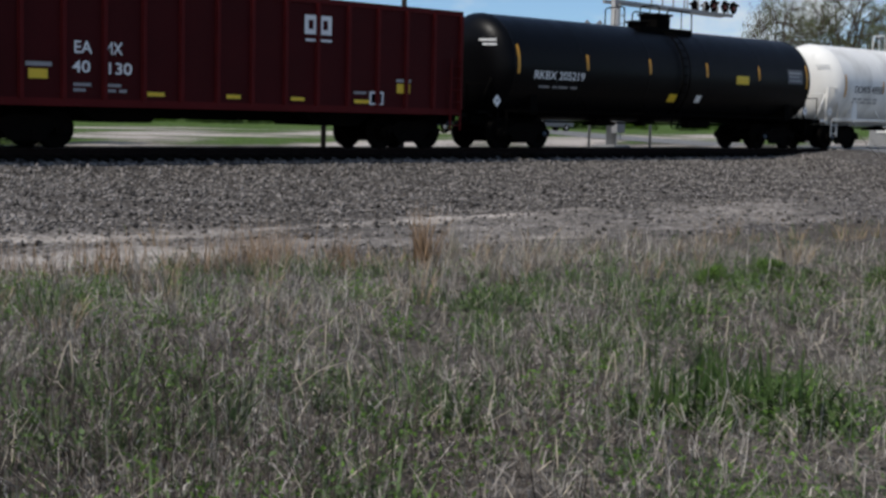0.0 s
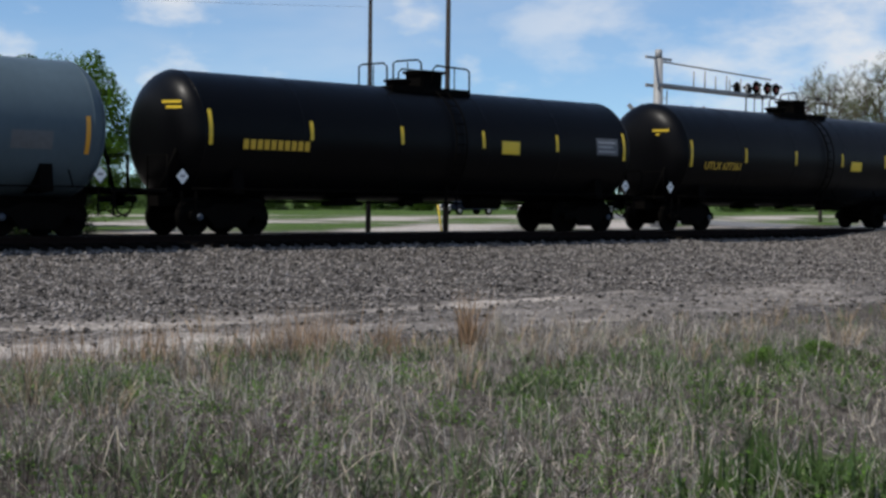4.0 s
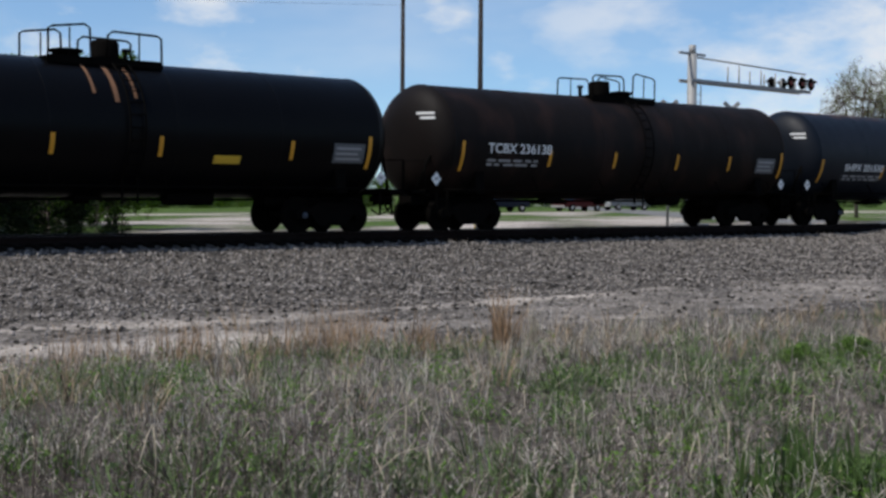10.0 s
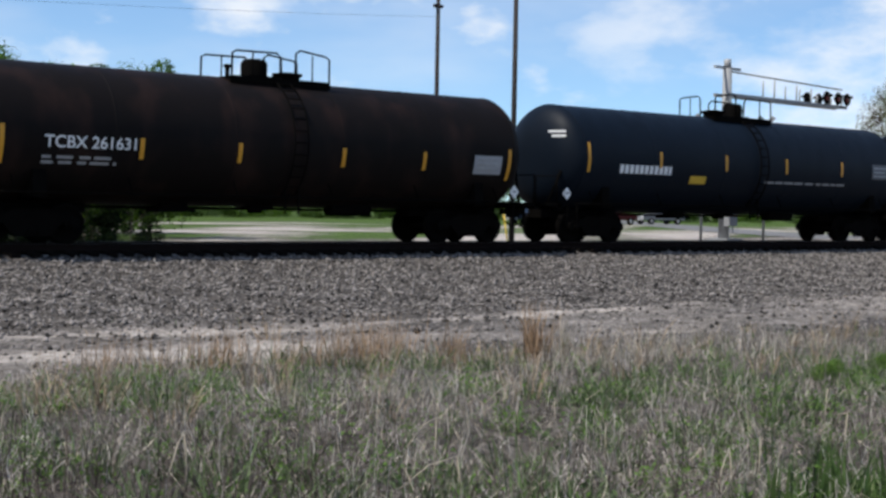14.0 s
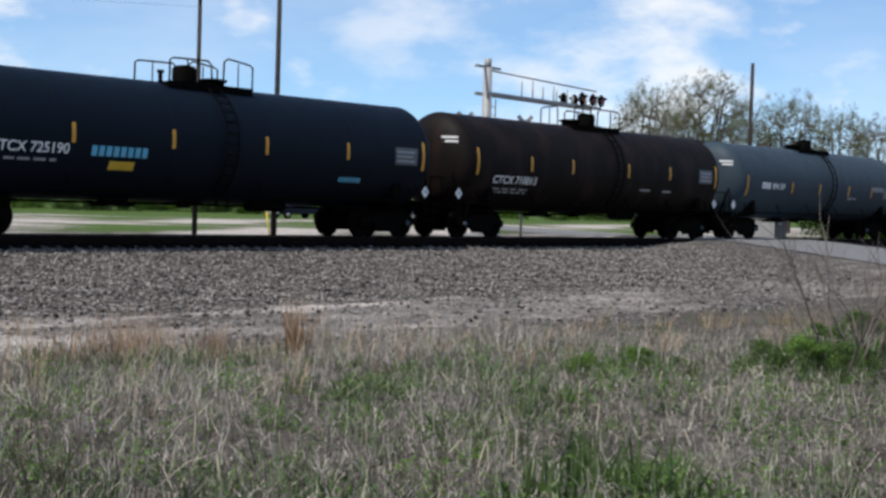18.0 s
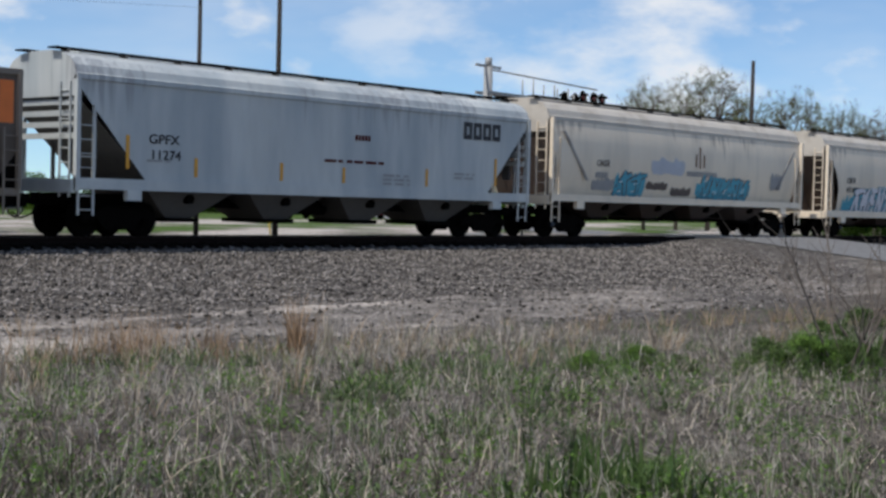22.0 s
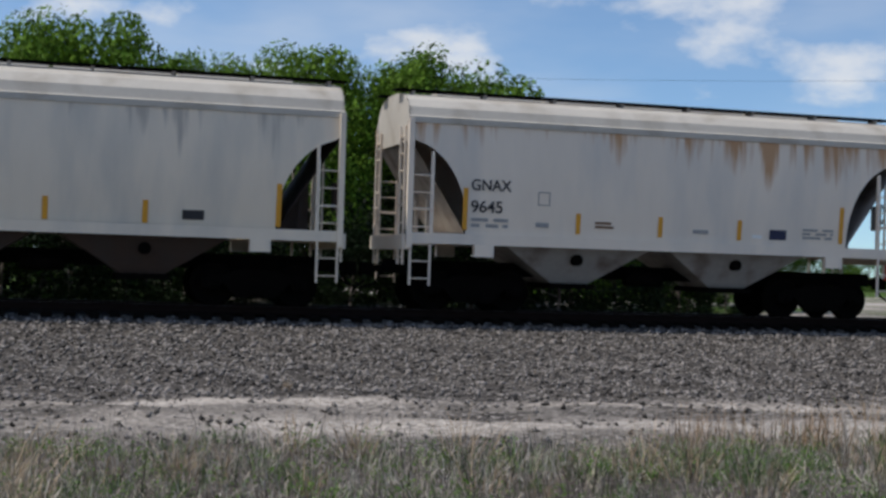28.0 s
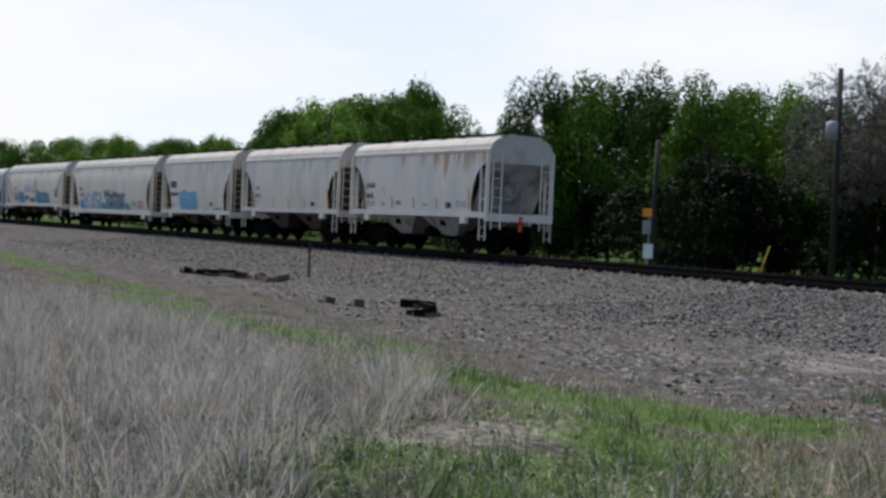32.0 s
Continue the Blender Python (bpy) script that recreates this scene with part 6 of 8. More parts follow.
def bungalow():
    b = thing("signal_bungalow", "silver metal equipment cabinet beside the crossing", "equipment cabinet", pose(67.2, 36.2, -0.05, 0, 0, 6))
    part("cabinet_body", Geo().box(-0.85, -1.15, 0.1, 0.85, 1.15, 2.45), GALV, b)
    part("cabinet_roof", Geo().prism([(-0.95, 2.45), (0.95, 2.45), (0.95, 2.53), (0, 2.62), (-0.95, 2.53)], -1.25, 1.25, "y"), GALV, b)
    d = part("cabinet_door", Geo().box(-0.89, -0.95, 0.2, -0.85, 0.05, 2.3), GALV, b)
    part("door_handle", Geo().box(-0.93, -0.1, 1.2, -0.89, -0.04, 1.4), STEEL_DARK, d)
    part("notice", Geo().box(-0.895, 0.2, 1.2, -0.885, 0.75, 1.95), WHITE_PAINT, b, "white notice sheet")
    part("notice", Geo().box(-0.3, -1.16, 1.2, 0.2, -1.15, 1.8), WHITE_PAINT, b, "white notice sheet")
    part("plinth", Geo().box(-0.9, -1.2, -0.1, 0.9, 1.2, 0.1), material("crossing_concrete", (0.40, 0.385, 0.36)), b)


bungalow()


def signal_post(x, y):
    """Short signal post beyond the track with an orange sign and white boxes."""
    s = thing("signal_post", "dark post with an orange sign and white boxes", "signal post", pose(x, y, float(ground_z(x, y))))
    part("post", Geo().tube((0, 0, 0), (0.12, 0, 5.6), 0.11, 10, 0.09), POLE_WOOD, s)
    part("orange_sign", Geo().box(-0.48, -0.16, 2.45, 0.1, -0.12, 2.8), ORANGE_SIGN, s, "orange sign board")
    part("meter_box", Geo().box(-0.28, -0.3, 1.75, 0.04, -0.1, 2.3), GALV, s)
    part("meter_box", Geo().box(-0.14, -0.32, 0.75, 0.22, -0.1, 1.35), WHITE_PAINT, s)
    part("conduit", Geo().tube((-0.05, -0.14, 0), (-0.05, -0.14, 2.4), 0.03, 6), GALV, s)


ORANGE_SIGN = material("orange_sign_sheet", (0.80, 0.30, 0.02), 0.5, 0, 0.08)
signal_post(-46.0, 36.5)
g = thing("guy_guard", "yellow plastic guard on a slanting guy wire", "guy wire", pose(-41.6, 38.2, -0.1))
part("guard_tube", Geo().tube((0, 0, 0), (0.7, 0, 1.5), 0.028, 8), YELLOW_MARK, g)
g = thing("guy_guard", "yellow plastic guard on a slanting guy wire", "guy wire", pose(36.4, 40.3, -0.2))
part("guard_tube", Geo().tube((0.15, 0, 0), (-0.15, 0, 1.5), 0.03, 8), YELLOW_TAG, g)


def wire(a, b, sag, label):
    pts = [Vector(a).lerp(Vector(b), t) - Vector((0, 0, sag * 4 * t * (1 - t))) for t in np.linspace(0, 1, 14)]
    w = thing("overhead_wire", label, "wire", None, "wires on the poles")
    part("strand", Geo().path(pts, 0.005, 4), STEEL_DARK, w)


wire((33.4, 41, 8.6), (-40.3, 40.9, 7.3), 1.2, "thin dark overhead wire between the poles")
wire((-40.3, 40.9, 7.3), (-150, 60, 7.5), 1.5, "thin dark overhead wire between the poles")
wire((-40.3, 40.9, 7.1), (-46.0, 36.5, 5.4), 0.4, "thin dark wire to the signal post")


def pickup(x, y, turn, paint, label, cab=True):
    """A parked pickup truck seen under the train."""
    c = thing("pickup_truck", label, "pickup truck", pose(x, y, float(ground_z(x, y)), 0, 0, turn), "parked vehicles")
    body = part("body", Geo().prism([(-2.7, 0.5), (-2.75, 1.0), (-2.7, 1.15), (-0.75, 1.2), (-0.75, 1.15), (1.1, 1.15), (2.5, 1.0), (2.75, 0.9), (2.75, 0.5)], -0.95, 0.95, "y"), paint, c)
    part("cab", Geo().prism([(-0.8, 1.15), (-0.7, 1.8), (0.45, 1.82), (1.2, 1.15)], -0.82, 0.82, "y"), paint, c)
    part("side_window", Geo().prism([(-0.6, 1.22), (-0.52, 1.7), (0.4, 1.72), (0.95, 1.22)], -0.83, 0.83, "y"), GLASS_DARK, c, "dark window")
    part("windscreen", Geo().add([(1.2, -0.72, 1.17), (1.2, 0.72, 1.17), (0.5, 0.7, 1.78), (0.5, -0.7, 1.78)], [(0, 1, 2, 3)]), GLASS_DARK, c)
    for sx in (-1.75, 1.75):
        for sy in (-0.9, 0.9):
            w = part("wheel", Geo().lathe([(sy - 0.12, 0), (sy - 0.12, 0.36), (sy + 0.12, 0.36), (sy + 0.12, 0)], 18, "y", (sx, 0, 0.37)), STEEL_DARK, c)
            part("rim", Geo().lathe([(sy * 1.15, 0), (sy * 1.15, 0.2), (sy * 1.1, 0.22), (sy, 0.22)], 14, "y", (sx, 0, 0.37)), GALV, w)
    for sy in (-0.7, 0.7):
        part("headlight", Geo().box(2.68, sy - 0.15, 0.8, 2.78, sy + 0.15, 0.95), WHITE_PAINT, c)
        part("tail_light", Geo().box(-2.78, sy - 0.1, 0.8, -2.7, sy + 0.1, 1.05), RED_PAINT, c)
    part("bumper", Geo().box(2.72, -0.9, 0.42, 2.88, 0.9, 0.62), GALV, c)


GLASS_DARK = material("dark_glass", (0.01, 0.012, 0.015), 0.08, 0, 0.1, spec=0.6)
CAR_RED = material("dark_red_car_paint", (0.07, 0.008, 0.008), 0.5, 0, 0.1, spec=0.15)
CAR_BLUE = material("dark_blue_car_paint", (0.012, 0.016, 0.03), 0.5, 0, 0.1, spec=0.15)
CAR_WHITE = material("silver_car_paint", (0.22, 0.225, 0.235), 0.3, 0.2, 0.1)
pickup(92.0, 98.0, 175, CAR_BLUE, "dark blue parked pickup with pale wheels")
pickup(103.0, 98.5, 178, CAR_RED, "dark red parked pickup with pale wheels")
pickup(114.0, 102.0, 170, CAR_WHITE, "silver parked pickup facing the road")


def old_camper(x, y, turn):
    """A derelict pale camper cab among junk under the trees."""
    c = thing("old_camper", "derelict white and blue camper body with broken windows", "camper", pose(x, y, float(ground_z(x, y)), 0, 0, turn))
    part("body_shell", Geo().prism([(-1.5, 0.0), (-1.55, 0.55), (-0.9, 1.15), (0.55, 1.2), (0.6, 0.0)], -0.75, 0.75, "y"), CAMPER_WHITE, c)
    part("roof_cap", Geo().box(-0.7, -0.78, 1.17, 0.62, 0.78, 1.25), GALV, c)
    part("side_window", Geo().prism([(-1.0, 0.55), (-0.7, 0.98), (-0.3, 1.0), (-0.3, 0.55)], -0.77, 0.77, "y"), GLASS_DARK, c, "dark broken window")
    part("side_window", Geo().box(-0.15, -0.77, 0.5, 0.15, 0.77, 0.95), GLASS_DARK, c, "dark broken window")
    part("curtain", Geo().box(0.22, -0.765, 0.25, 0.5, -0.755, 0.95), GRAF_SKY, c, "faded blue curtain")
    part("front_rack", Geo().box(-2.7, -0.6, 0.0, -1.6, 0.6, 0.4), RUST_RUN, c, "rusty metal rack")


CAMPER_WHITE = material("chalky_white_panel", (0.40, 0.44, 0.50), 0.7, 0, 0.2, 1.5, second=(0.22, 0.28, 0.36), spread=(0.5, 0.7))
# board colour is lowered to hold the shade of the trees above
SHED_GREY = material("shaded_weathered_board", (0.12, 0.145, 0.16), 0.85, 0, 0.3, 2.0, stretch=(3, 3, 0.3))
old_camper(-18.9, 42.6, 0)
s = thing("garden_shed", "weathered grey-blue wooden shed under the trees", "shed", pose(-29.2, 44.6, -0.15))
BLUE_TARP = material("blue_tarpaulin", (0.03, 0.16, 0.50), 0.5, 0, 0.2, 4.0)
part("shed_wall", Geo().box(-1.3, -1.1, 0, 1.3, 1.1, 1.7), SHED_GREY, s)
part("shed_roof", Geo().prism([(-1.25, 1.66), (0, 1.95), (1.25, 1.66)], -1.42, 1.42, "x"), SHED_GREY, s)
part("shed_window", Geo().box(0.7, -1.13, 0.75, 1.0, -1.09, 1.35), STEEL_DARK, s, "dark window opening")
part("shed_door", Geo().box(-0.42, -1.13, 0.05, 0.28, -1.1, 1.5), STEEL_DARK, s)
for x, y, w, h, stuff in ((-29.6, 40.2, 0.26, 0.5, "white"), (-29.05, 40.1, 0.24, 0.52, "pale"), (-28.5, 40.3, 0.3, 0.4, "white"), (-27.9, 40.0, 0.3, 0.26, "grey"), (-27.3, 40.4, 0.26, 0.3, "grey"), (-26.5, 40.2, 0.34, 0.3, "blue")):
    skin = {"white": WHITE_PAINT, "pale": CAMPER_WHITE, "grey": GALV, "blue": BLUE_TARP}[stuff]
    j = thing("junk_bag", "crumpled %s plastic bag of junk lying beyond the track" % ("pale" if stuff == "pale" else stuff), "bag", pose(x, y, float(ground_z(x, y)) - 0.02), "junk under the trees")
    h += 0.22
    rb = random.Random(int(x * 10))
    prof = [(0, 0), (0, w), (h * 0.3, w * 1.1), (h * 0.65, w * 0.9), (h * 0.9, w * 0.45), (h, 0)]
    sack = Geo().lathe(prof, 14, "z")
    sack.v = [(p[0] * rb.uniform(0.82, 1.15), p[1] * rb.uniform(0.82, 1.15), p[2] * rb.uniform(0.9, 1.08)) for p in sack.v]
    part("sack", sack, skin, j)
    part("knot", Geo().tube((0, 0, h * 0.9), (0.05, 0.02, h * 1.15), 0.04, 7, 0.07), skin, j)
y = thing("yellow_chute", "yellow plastic garden slide beside the shed", "slide", pose(-26.4, 47.0, float(ground_z(-26.4, 47.0)) - 0.15))
part("chute", Geo().prism([(-0.5, 1.15), (-0.42, 1.2), (0.75, 0.3), (0.7, 0.2)], -0.25, 0.25, "y"), YELLOW_TAG, y)
part("slide_leg", Geo().tube((-0.4, -0.2, 0), (-0.4, -0.2, 1.1), 0.04, 8), YELLOW_TAG, y)
part("slide_leg", Geo().tube((-0.4, 0.2, 0), (-0.4, 0.2, 1.1), 0.04, 8), YELLOW_TAG, y)
# timber debris and a stub post on the near side
rt = random.Random(4)
for k in range(17):
    x, y = (rt.uniform(-46.5, -40.5), rt.uniform(16.2, 18.2)) if k < 12 else (rt.uniform(-28.5, -24.0), rt.uniform(13.4, 15.2))
    t = thing("old_tie", "dark broken wooden tie lying on the gravel", "timber", pose(x, y, float(ground_z(x, y)) + 0.08, rt.uniform(-8, 8), rt.uniform(-8, 8), rt.uniform(-30, 50)), "old ties on the gravel")
    m = 1.0 if k < 12 else 0.4
    part("timber", Geo().prism([(-0.11, -0.09), (0.10, -0.09), (0.11, 0.07), (-0.09, 0.09)], -rt.uniform(0.5, 1.2) * m, rt.uniform(0.4, 1.2) * m, "x"), BARK if k % 2 else TIE_WOOD, t)
    part("splinter", Geo().box(0.1, -0.25, -0.08, 0.1 + 0.8 * m, -0.17, 0.0), BARK, t)
p = thing("marker_post", "thin dark metal marker post on the gravel", "post", pose(-46.5, 21.4, float(ground_z(-46.5, 21.4))))
part("post", Geo().box(-0.03, -0.03, 0, 0.03, 0.03, 1.3), POLE_WOOD, p)
part("cap", Geo().box(-0.05, -0.05, 1.3, 0.05, 0.05, 1.36), STEEL_DARK, p)

# ---- trees ----
def leaf_quads(rnd, centre, radius, size):
    """Small tilted leaf sprays on and in clumps; centre (n, 3), radius (n)."""
    n = len(centre)
    d = rnd.normal(size=(n, 3))
    d /= np.linalg.norm(d, axis=1)[:, None]
    p = centre + d * (radius * (0.55 + 0.55 * rnd.random(n) ** 0.5))[:, None]
    # the sprays lie roughly along the clump's surface
    out = d + 0.45 * rnd.normal(size=(n, 3))
    a = np.cross(out, rnd.normal(size=(n, 3)))
    a /= np.linalg.norm(a, axis=1)[:, None]
    b = np.cross(a, out)
    b /= np.linalg.norm(b, axis=1)[:, None] + 1e-6
    s = size * (0.55 + 0.9 * rnd.random(n))[:, None]
    v = np.stack([p - a * s, p + b * s * 0.45, p + a * s, p - b * s * 0.45], 1).reshape(-1, 3)
    i = np.arange(n) * 4
    return v, np.stack([i, i + 1, i + 2, i + 3], -1)


TREE_FORMS = {}
SHAPE = {  # clear trunk, crown's half width, clumps, clump radius, leaves, leaf size, limbs
    "oak": (0.14, 0.37, 52, (0.075, 0.14), 19000, 0.0115, 10), "bush": (0.01, 0.42, 50, (0.08, 0.14), 7500, 0.0175, 8),
    "bare": (0.16, 0.36, 70, (0.03, 0.06), 2200, 0.006, 22), "spiky": (0.05, 0.40, 110, (0.035, 0.075), 14000, 0.012, 12)}


def tree_form(kind, k):
    """Meshes of one tree of unit height: trunk with limbs, and crown."""
    if (kind, k) in TREE_FORMS:
        return TREE_FORMS[kind, k]
    low, half, clumps, cr, n, size, limbs = SHAPE[kind]
    rnd = np.random.RandomState(k * 7 + len(kind) * 31)
    g = Geo()
    top = Vector((rnd.uniform(-0.04, 0.04), rnd.uniform(-0.04, 0.04), 0.72))
    base = Vector((0, 0, -0.02))
    thick = 0.017 if kind != "bush" else 0.010
    knots = [base.lerp(top, t) + Vector((*rnd.uniform(-0.012, 0.012, 2), 0)) for t in (0, 0.25, 0.5, 0.75, 1)]
    for a, (p, q) in enumerate(zip(knots, knots[1:])):
        g.tube(p, q, thick * (1 - a * 0.2), 7, thick * (0.8 - a * 0.2) + 0.001)
    lumps = [(rnd.uniform(0, 6.28), rnd.uniform(0.75, 1.25)) for _ in range(6)]
    cs = []
    while len(cs) < clumps:
        a, z = rnd.uniform(0, 6.28), rnd.uniform(low + 0.04, 0.97)
        t = (z - low) / (1 - low)
        env = half * math.sin(math.pi * min(1, t * 0.86 + 0.13)) ** (0.6 if kind != "spiky" else 0.8)
        env *= np.mean([s if math.cos(a - b) > 0.3 else 1 for b, s in lumps])
        cs.append((math.cos(a) * env * rnd.uniform(0.25, 1) ** 0.6, math.sin(a) * env * rnd.uniform(0.25, 1) ** 0.6, z - 0.03))
    cs = np.array(cs)
    for j in range(limbs):
        c = Vector(cs[rnd.randint(len(cs))])
        p0 = base.lerp(top, min(0.95, max(low, c.z * rnd.uniform(0.45, 0.75)) / 0.74))
        mid = p0.lerp(c, 0.5) + Vector((0, 0, 0.03))
        g.tube(p0, mid, thick * 0.45, 5, thick * 0.3).tube(mid, c, thick * 0.3, 5, 0.0015)
        for _ in range(5 if kind == "bare" else 2):
            e = c + Vector(rnd.uniform(-0.09, 0.09, 3)) + Vector((0, 0, 0.05))
            s0 = mid.lerp(c, rnd.uniform(0.2, 0.9))
            g.tube(s0, e, 0.0028, 4, 0.0012)
            for _ in range(4 if kind == "bare" else 0):
                g.tube(s0.lerp(e, rnd.uniform(0.4, 1)), e + Vector(rnd.uniform(-0.06, 0.06, 3)) + Vector((0, 0, 0.025)), 0.0014, 3, 0.0007)
    pick = rnd.randint(len(cs), size=n)
    rad = rnd.uniform(*cr, len(cs))
    v, f = leaf_quads(rnd, cs[pick], rad[pick], size)
    if kind == "spiky":
        v[:, 2] += np.repeat(rnd.random(n) ** 4 * 0.06, 4)
    me = bpy.data.meshes.new("crown")
    me.from_pydata(v.tolist(), [], f.tolist())
    TREE_FORMS[kind, k] = (g.mesh("trunk", BARK), me)
    return TREE_FORMS[kind, k]


def forked_form(k):
    """A half-leafed tree of unit height: a short trunk that forks again and again into a round crown."""
    if ("bud", k) in TREE_FORMS:
        return TREE_FORMS["bud", k]
    rnd = np.random.RandomState(k * 11 + 5)
    g = Geo()
    fork = Vector((rnd.uniform(-0.02, 0.02), rnd.uniform(-0.02, 0.02), 0.34))
    g.tube((0, 0, -0.02), fork, 0.022, 8, 0.016)

    def shell(n, r0, r1):
        """Points about the crown's middle, at a share of its radius."""
        d = rnd.normal(size=(n, 3))
        d /= np.linalg.norm(d, axis=1)[:, None]
        lump = 1 + 0.16 * np.sin(3 * np.arctan2(d[:, 1], d[:, 0]) + k) * np.cos(4 * d[:, 2] + k)
        r = rnd.uniform(r0, r1, n) * lump
        return np.stack([d[:, 0] * r * 0.37, d[:, 1] * r * 0.37, 0.665 + d[:, 2] * r * 0.315], -1)

    ends, thick = np.array([tuple(fork)]), 0.015
    for n, r0, r1, sides in ((9, 0.30, 0.55, 6), (48, 0.50, 0.80, 5), (230, 0.60, 1.0, 4), (800, 0.55, 1.06, 3)):
        tips = shell(n, r0, r1)
        for q in tips:
            # the nearest fork below carries the branch
            gap = np.linalg.norm(ends - q, axis=1) + np.maximum(0, ends[:, 2] - q[2] - 0.02) * 2
            a, b = Vector(ends[gap.argmin()]), Vector(q)
            mid = a.lerp(b, 0.5) + Vector(rnd.uniform(-0.12, 0.12, 3)) * (b - a).length
            g.tube(a, mid, thick * 0.8, sides, thick * 0.6).tube(mid, b, thick * 0.6, sides, thick * 0.42)
        ends, thick = (tips if n == 9 else np.concatenate([ends, tips])), thick * 0.52
    last = ends[-800:]
    pick = rnd.randint(len(last), size=17000)
    v, f = leaf_quads(rnd, last[pick], rnd.uniform(0.012, 0.036, len(last))[pick], 0.0050)
    me = bpy.data.meshes.new("crown")
    me.from_pydata(v.tolist(), [], f.tolist())
    TREE_FORMS["bud", k] = (g.mesh("trunk", BARK), me)
    return TREE_FORMS["bud", k]


def leaf_material(name, colour):
    return material(name, colour, 0.6, 0, 0.35, 2.0, island=0.6, thin=0.18, spec=0.07)


# "under" is near black: the shade beneath the crowns is in its colour
LEAF = {"weed": leaf_material("leafy_weed_green", (0.072, 0.115, 0.034)), "bright": leaf_material("bright_weed_green", (0.10, 0.175, 0.036)), "under": leaf_material("shade_dark_understory_leaves", (0.006, 0.013, 0.003)), "deep": leaf_material("deep_green_leaves", (0.026, 0.056, 0.006)), "mid": leaf_material("green_leaves", (0.066, 0.132, 0.012)),
        "light": leaf_material("light_green_leaves", (0.17, 0.28, 0.04)), "lush": leaf_material("sunny_green_leaves", (0.105, 0.19, 0.020)), "grey": leaf_material("grey_green_buds", (0.155, 0.175, 0.085)),
        "twig": leaf_material("grey_brown_twig_tips", (0.165, 0.155, 0.125)), "olive": leaf_material("olive_leaves", (0.055, 0.085, 0.025))}


def tree(x, y, h, spread, kind, leaf, k, label, turn=0.0, group="trees beyond the track", name="tree"):
    t = thing(name, label, name, pose(x, y, float(ground_z(x, y)) - 0.05, 0, 0, turn), group)
    trunk, crown = forked_form(k % 5) if kind == "bud" else tree_form(kind, k % 5)
    key = (kind, k % 5, leaf)
    if key not in SHARED:
        me = crown.copy()
        me.materials.clear()
        me.materials.append(LEAF[leaf])
        SHARED[key] = me
    if name == "weed_clump":
        trunk = shared("weed_stem", lambda: Geo().path([(0, 0, -0.05), (0.02, 0.01, 0.4), (0.0, 0.03, 0.8)], 0.012), LEAF[leaf])
    for nm, me in (("stem" if name == "weed_clump" else "trunk", trunk), ("leaves" if name == "weed_clump" else "crown", SHARED[key])):
        o = part(nm, me, None, t)
        o.scale = (h * spread, h * spread, h)
    return t


def row(az0, az1, y0, y1, n, slope, leafs, seed, spread=1.1, kind="oak", label="leafy green tree in the row behind the track", dip=0.2, name="tree"):
    """n trees between two bearings; slope: (bearing, rise of the skyline seen from the eye) pairs."""
    rnd = random.Random(seed)
    for i in range(n):
        deg = az0 + (az1 - az0) * (i + rnd.uniform(-0.3, 0.3) + 0.5) / n
        az, y = radians(deg), rnd.uniform(y0, y1)
        h = 1.7 + float(np.interp(deg, [s[0] for s in slope], [s[1] for s in slope])) * y / math.cos(az)
        tree(-math.tan(az) * y, y, h * rnd.uniform(1 - dip, 1.0), spread * rnd.uniform(0.85, 1.2), kind, rnd.choice(leafs), rnd.randrange(5), label, rnd.uniform(0, 360), name=name)


SKYLINE = ((-30, 0.098), (-22, 0.100), (-16, 0.149), (-10, 0.146), (-5, 0.148), (-3, 0.160), (0, 0.183), (3, 0.165), (7, 0.150), (8.5, 0.115), (9.5, 0.128), (11, 0.155), (14.7, 0.155), (16, 0.148), (19, 0.142), (20.5, 0.112), (22.7, 0.118), (25, 0.128), (26, 0.143), (28.4, 0.148), (31, 0.160), (33.2, 0.152), (34.5, 0.125), (37, 0.128), (39, 0.110), (45, 0.100), (47, 0.116), (49, 0.115), (50.5, 0.105), (53, 0.119), (56, 0.110), (57.5, 0.085), (59, 0.088), (61, 0.105), (65, 0.100), (67, 0.068), (71, 0.060), (76, 0.050), (82, 0.035))
row(-28.5, 34, 50, 58, 27, SKYLINE, ("deep", "mid", "lush"), 1, 0.85, dip=0.12)
row(34, 57, 46, 54, 17, SKYLINE, ("deep", "mid", "lush", "mid", "lush"), 2, 0.8, dip=0.12)
row(57, 80, 50, 62, 14, SKYLINE, ("mid", "light", "mid"), 3, 0.8, "spiky", "light green feathery tree in the row behind the track")
# these two rows carry the dark under-tree shade in their leaf colour
row(-27, 82, 60, 66, 46, [(a, s * 0.72) for a, s in SKYLINE], ("deep", "under"), 5, 1.1, "bush", "dense dark green tree at the back of the row, coloured shade-dark")
row(-28.6, 60, 43, 49, 40, ((-30, 0.03), (-24, 0.05), (-20, 0.07), (34, 0.075), (82, 0.055)), ("under",), 6, 1.15, "bush", "dense bush under the trees, leaves coloured shade-dark", 0.5, "bush")
row(59.5, 80, 62, 68, 18, ((59, 0.088), (62, 0.094), (65, 0.090), (67, 0.058), (80, 0.045)), ("mid", "lush"), 15, 1.1, dip=0.08)
tree(98.9, 64, 12.5, 0.62, "bud", "grey", 0, "spring tree with pale grey-green buds beside the crossing", 0)
tree(109.1, 64, 14.5, 0.72, "bud", "grey", 1, "spring tree with pale grey-green buds beside the crossing", 70)
tree(107.1, 66, 11.6, 0.75, "bud", "grey", 2, "spring tree with pale grey-green buds beside the crossing", 140)
tree(121.5, 67, 12.5, 0.70, "bud", "grey", 3, "spring tree with pale grey-green buds beside the crossing", 210)
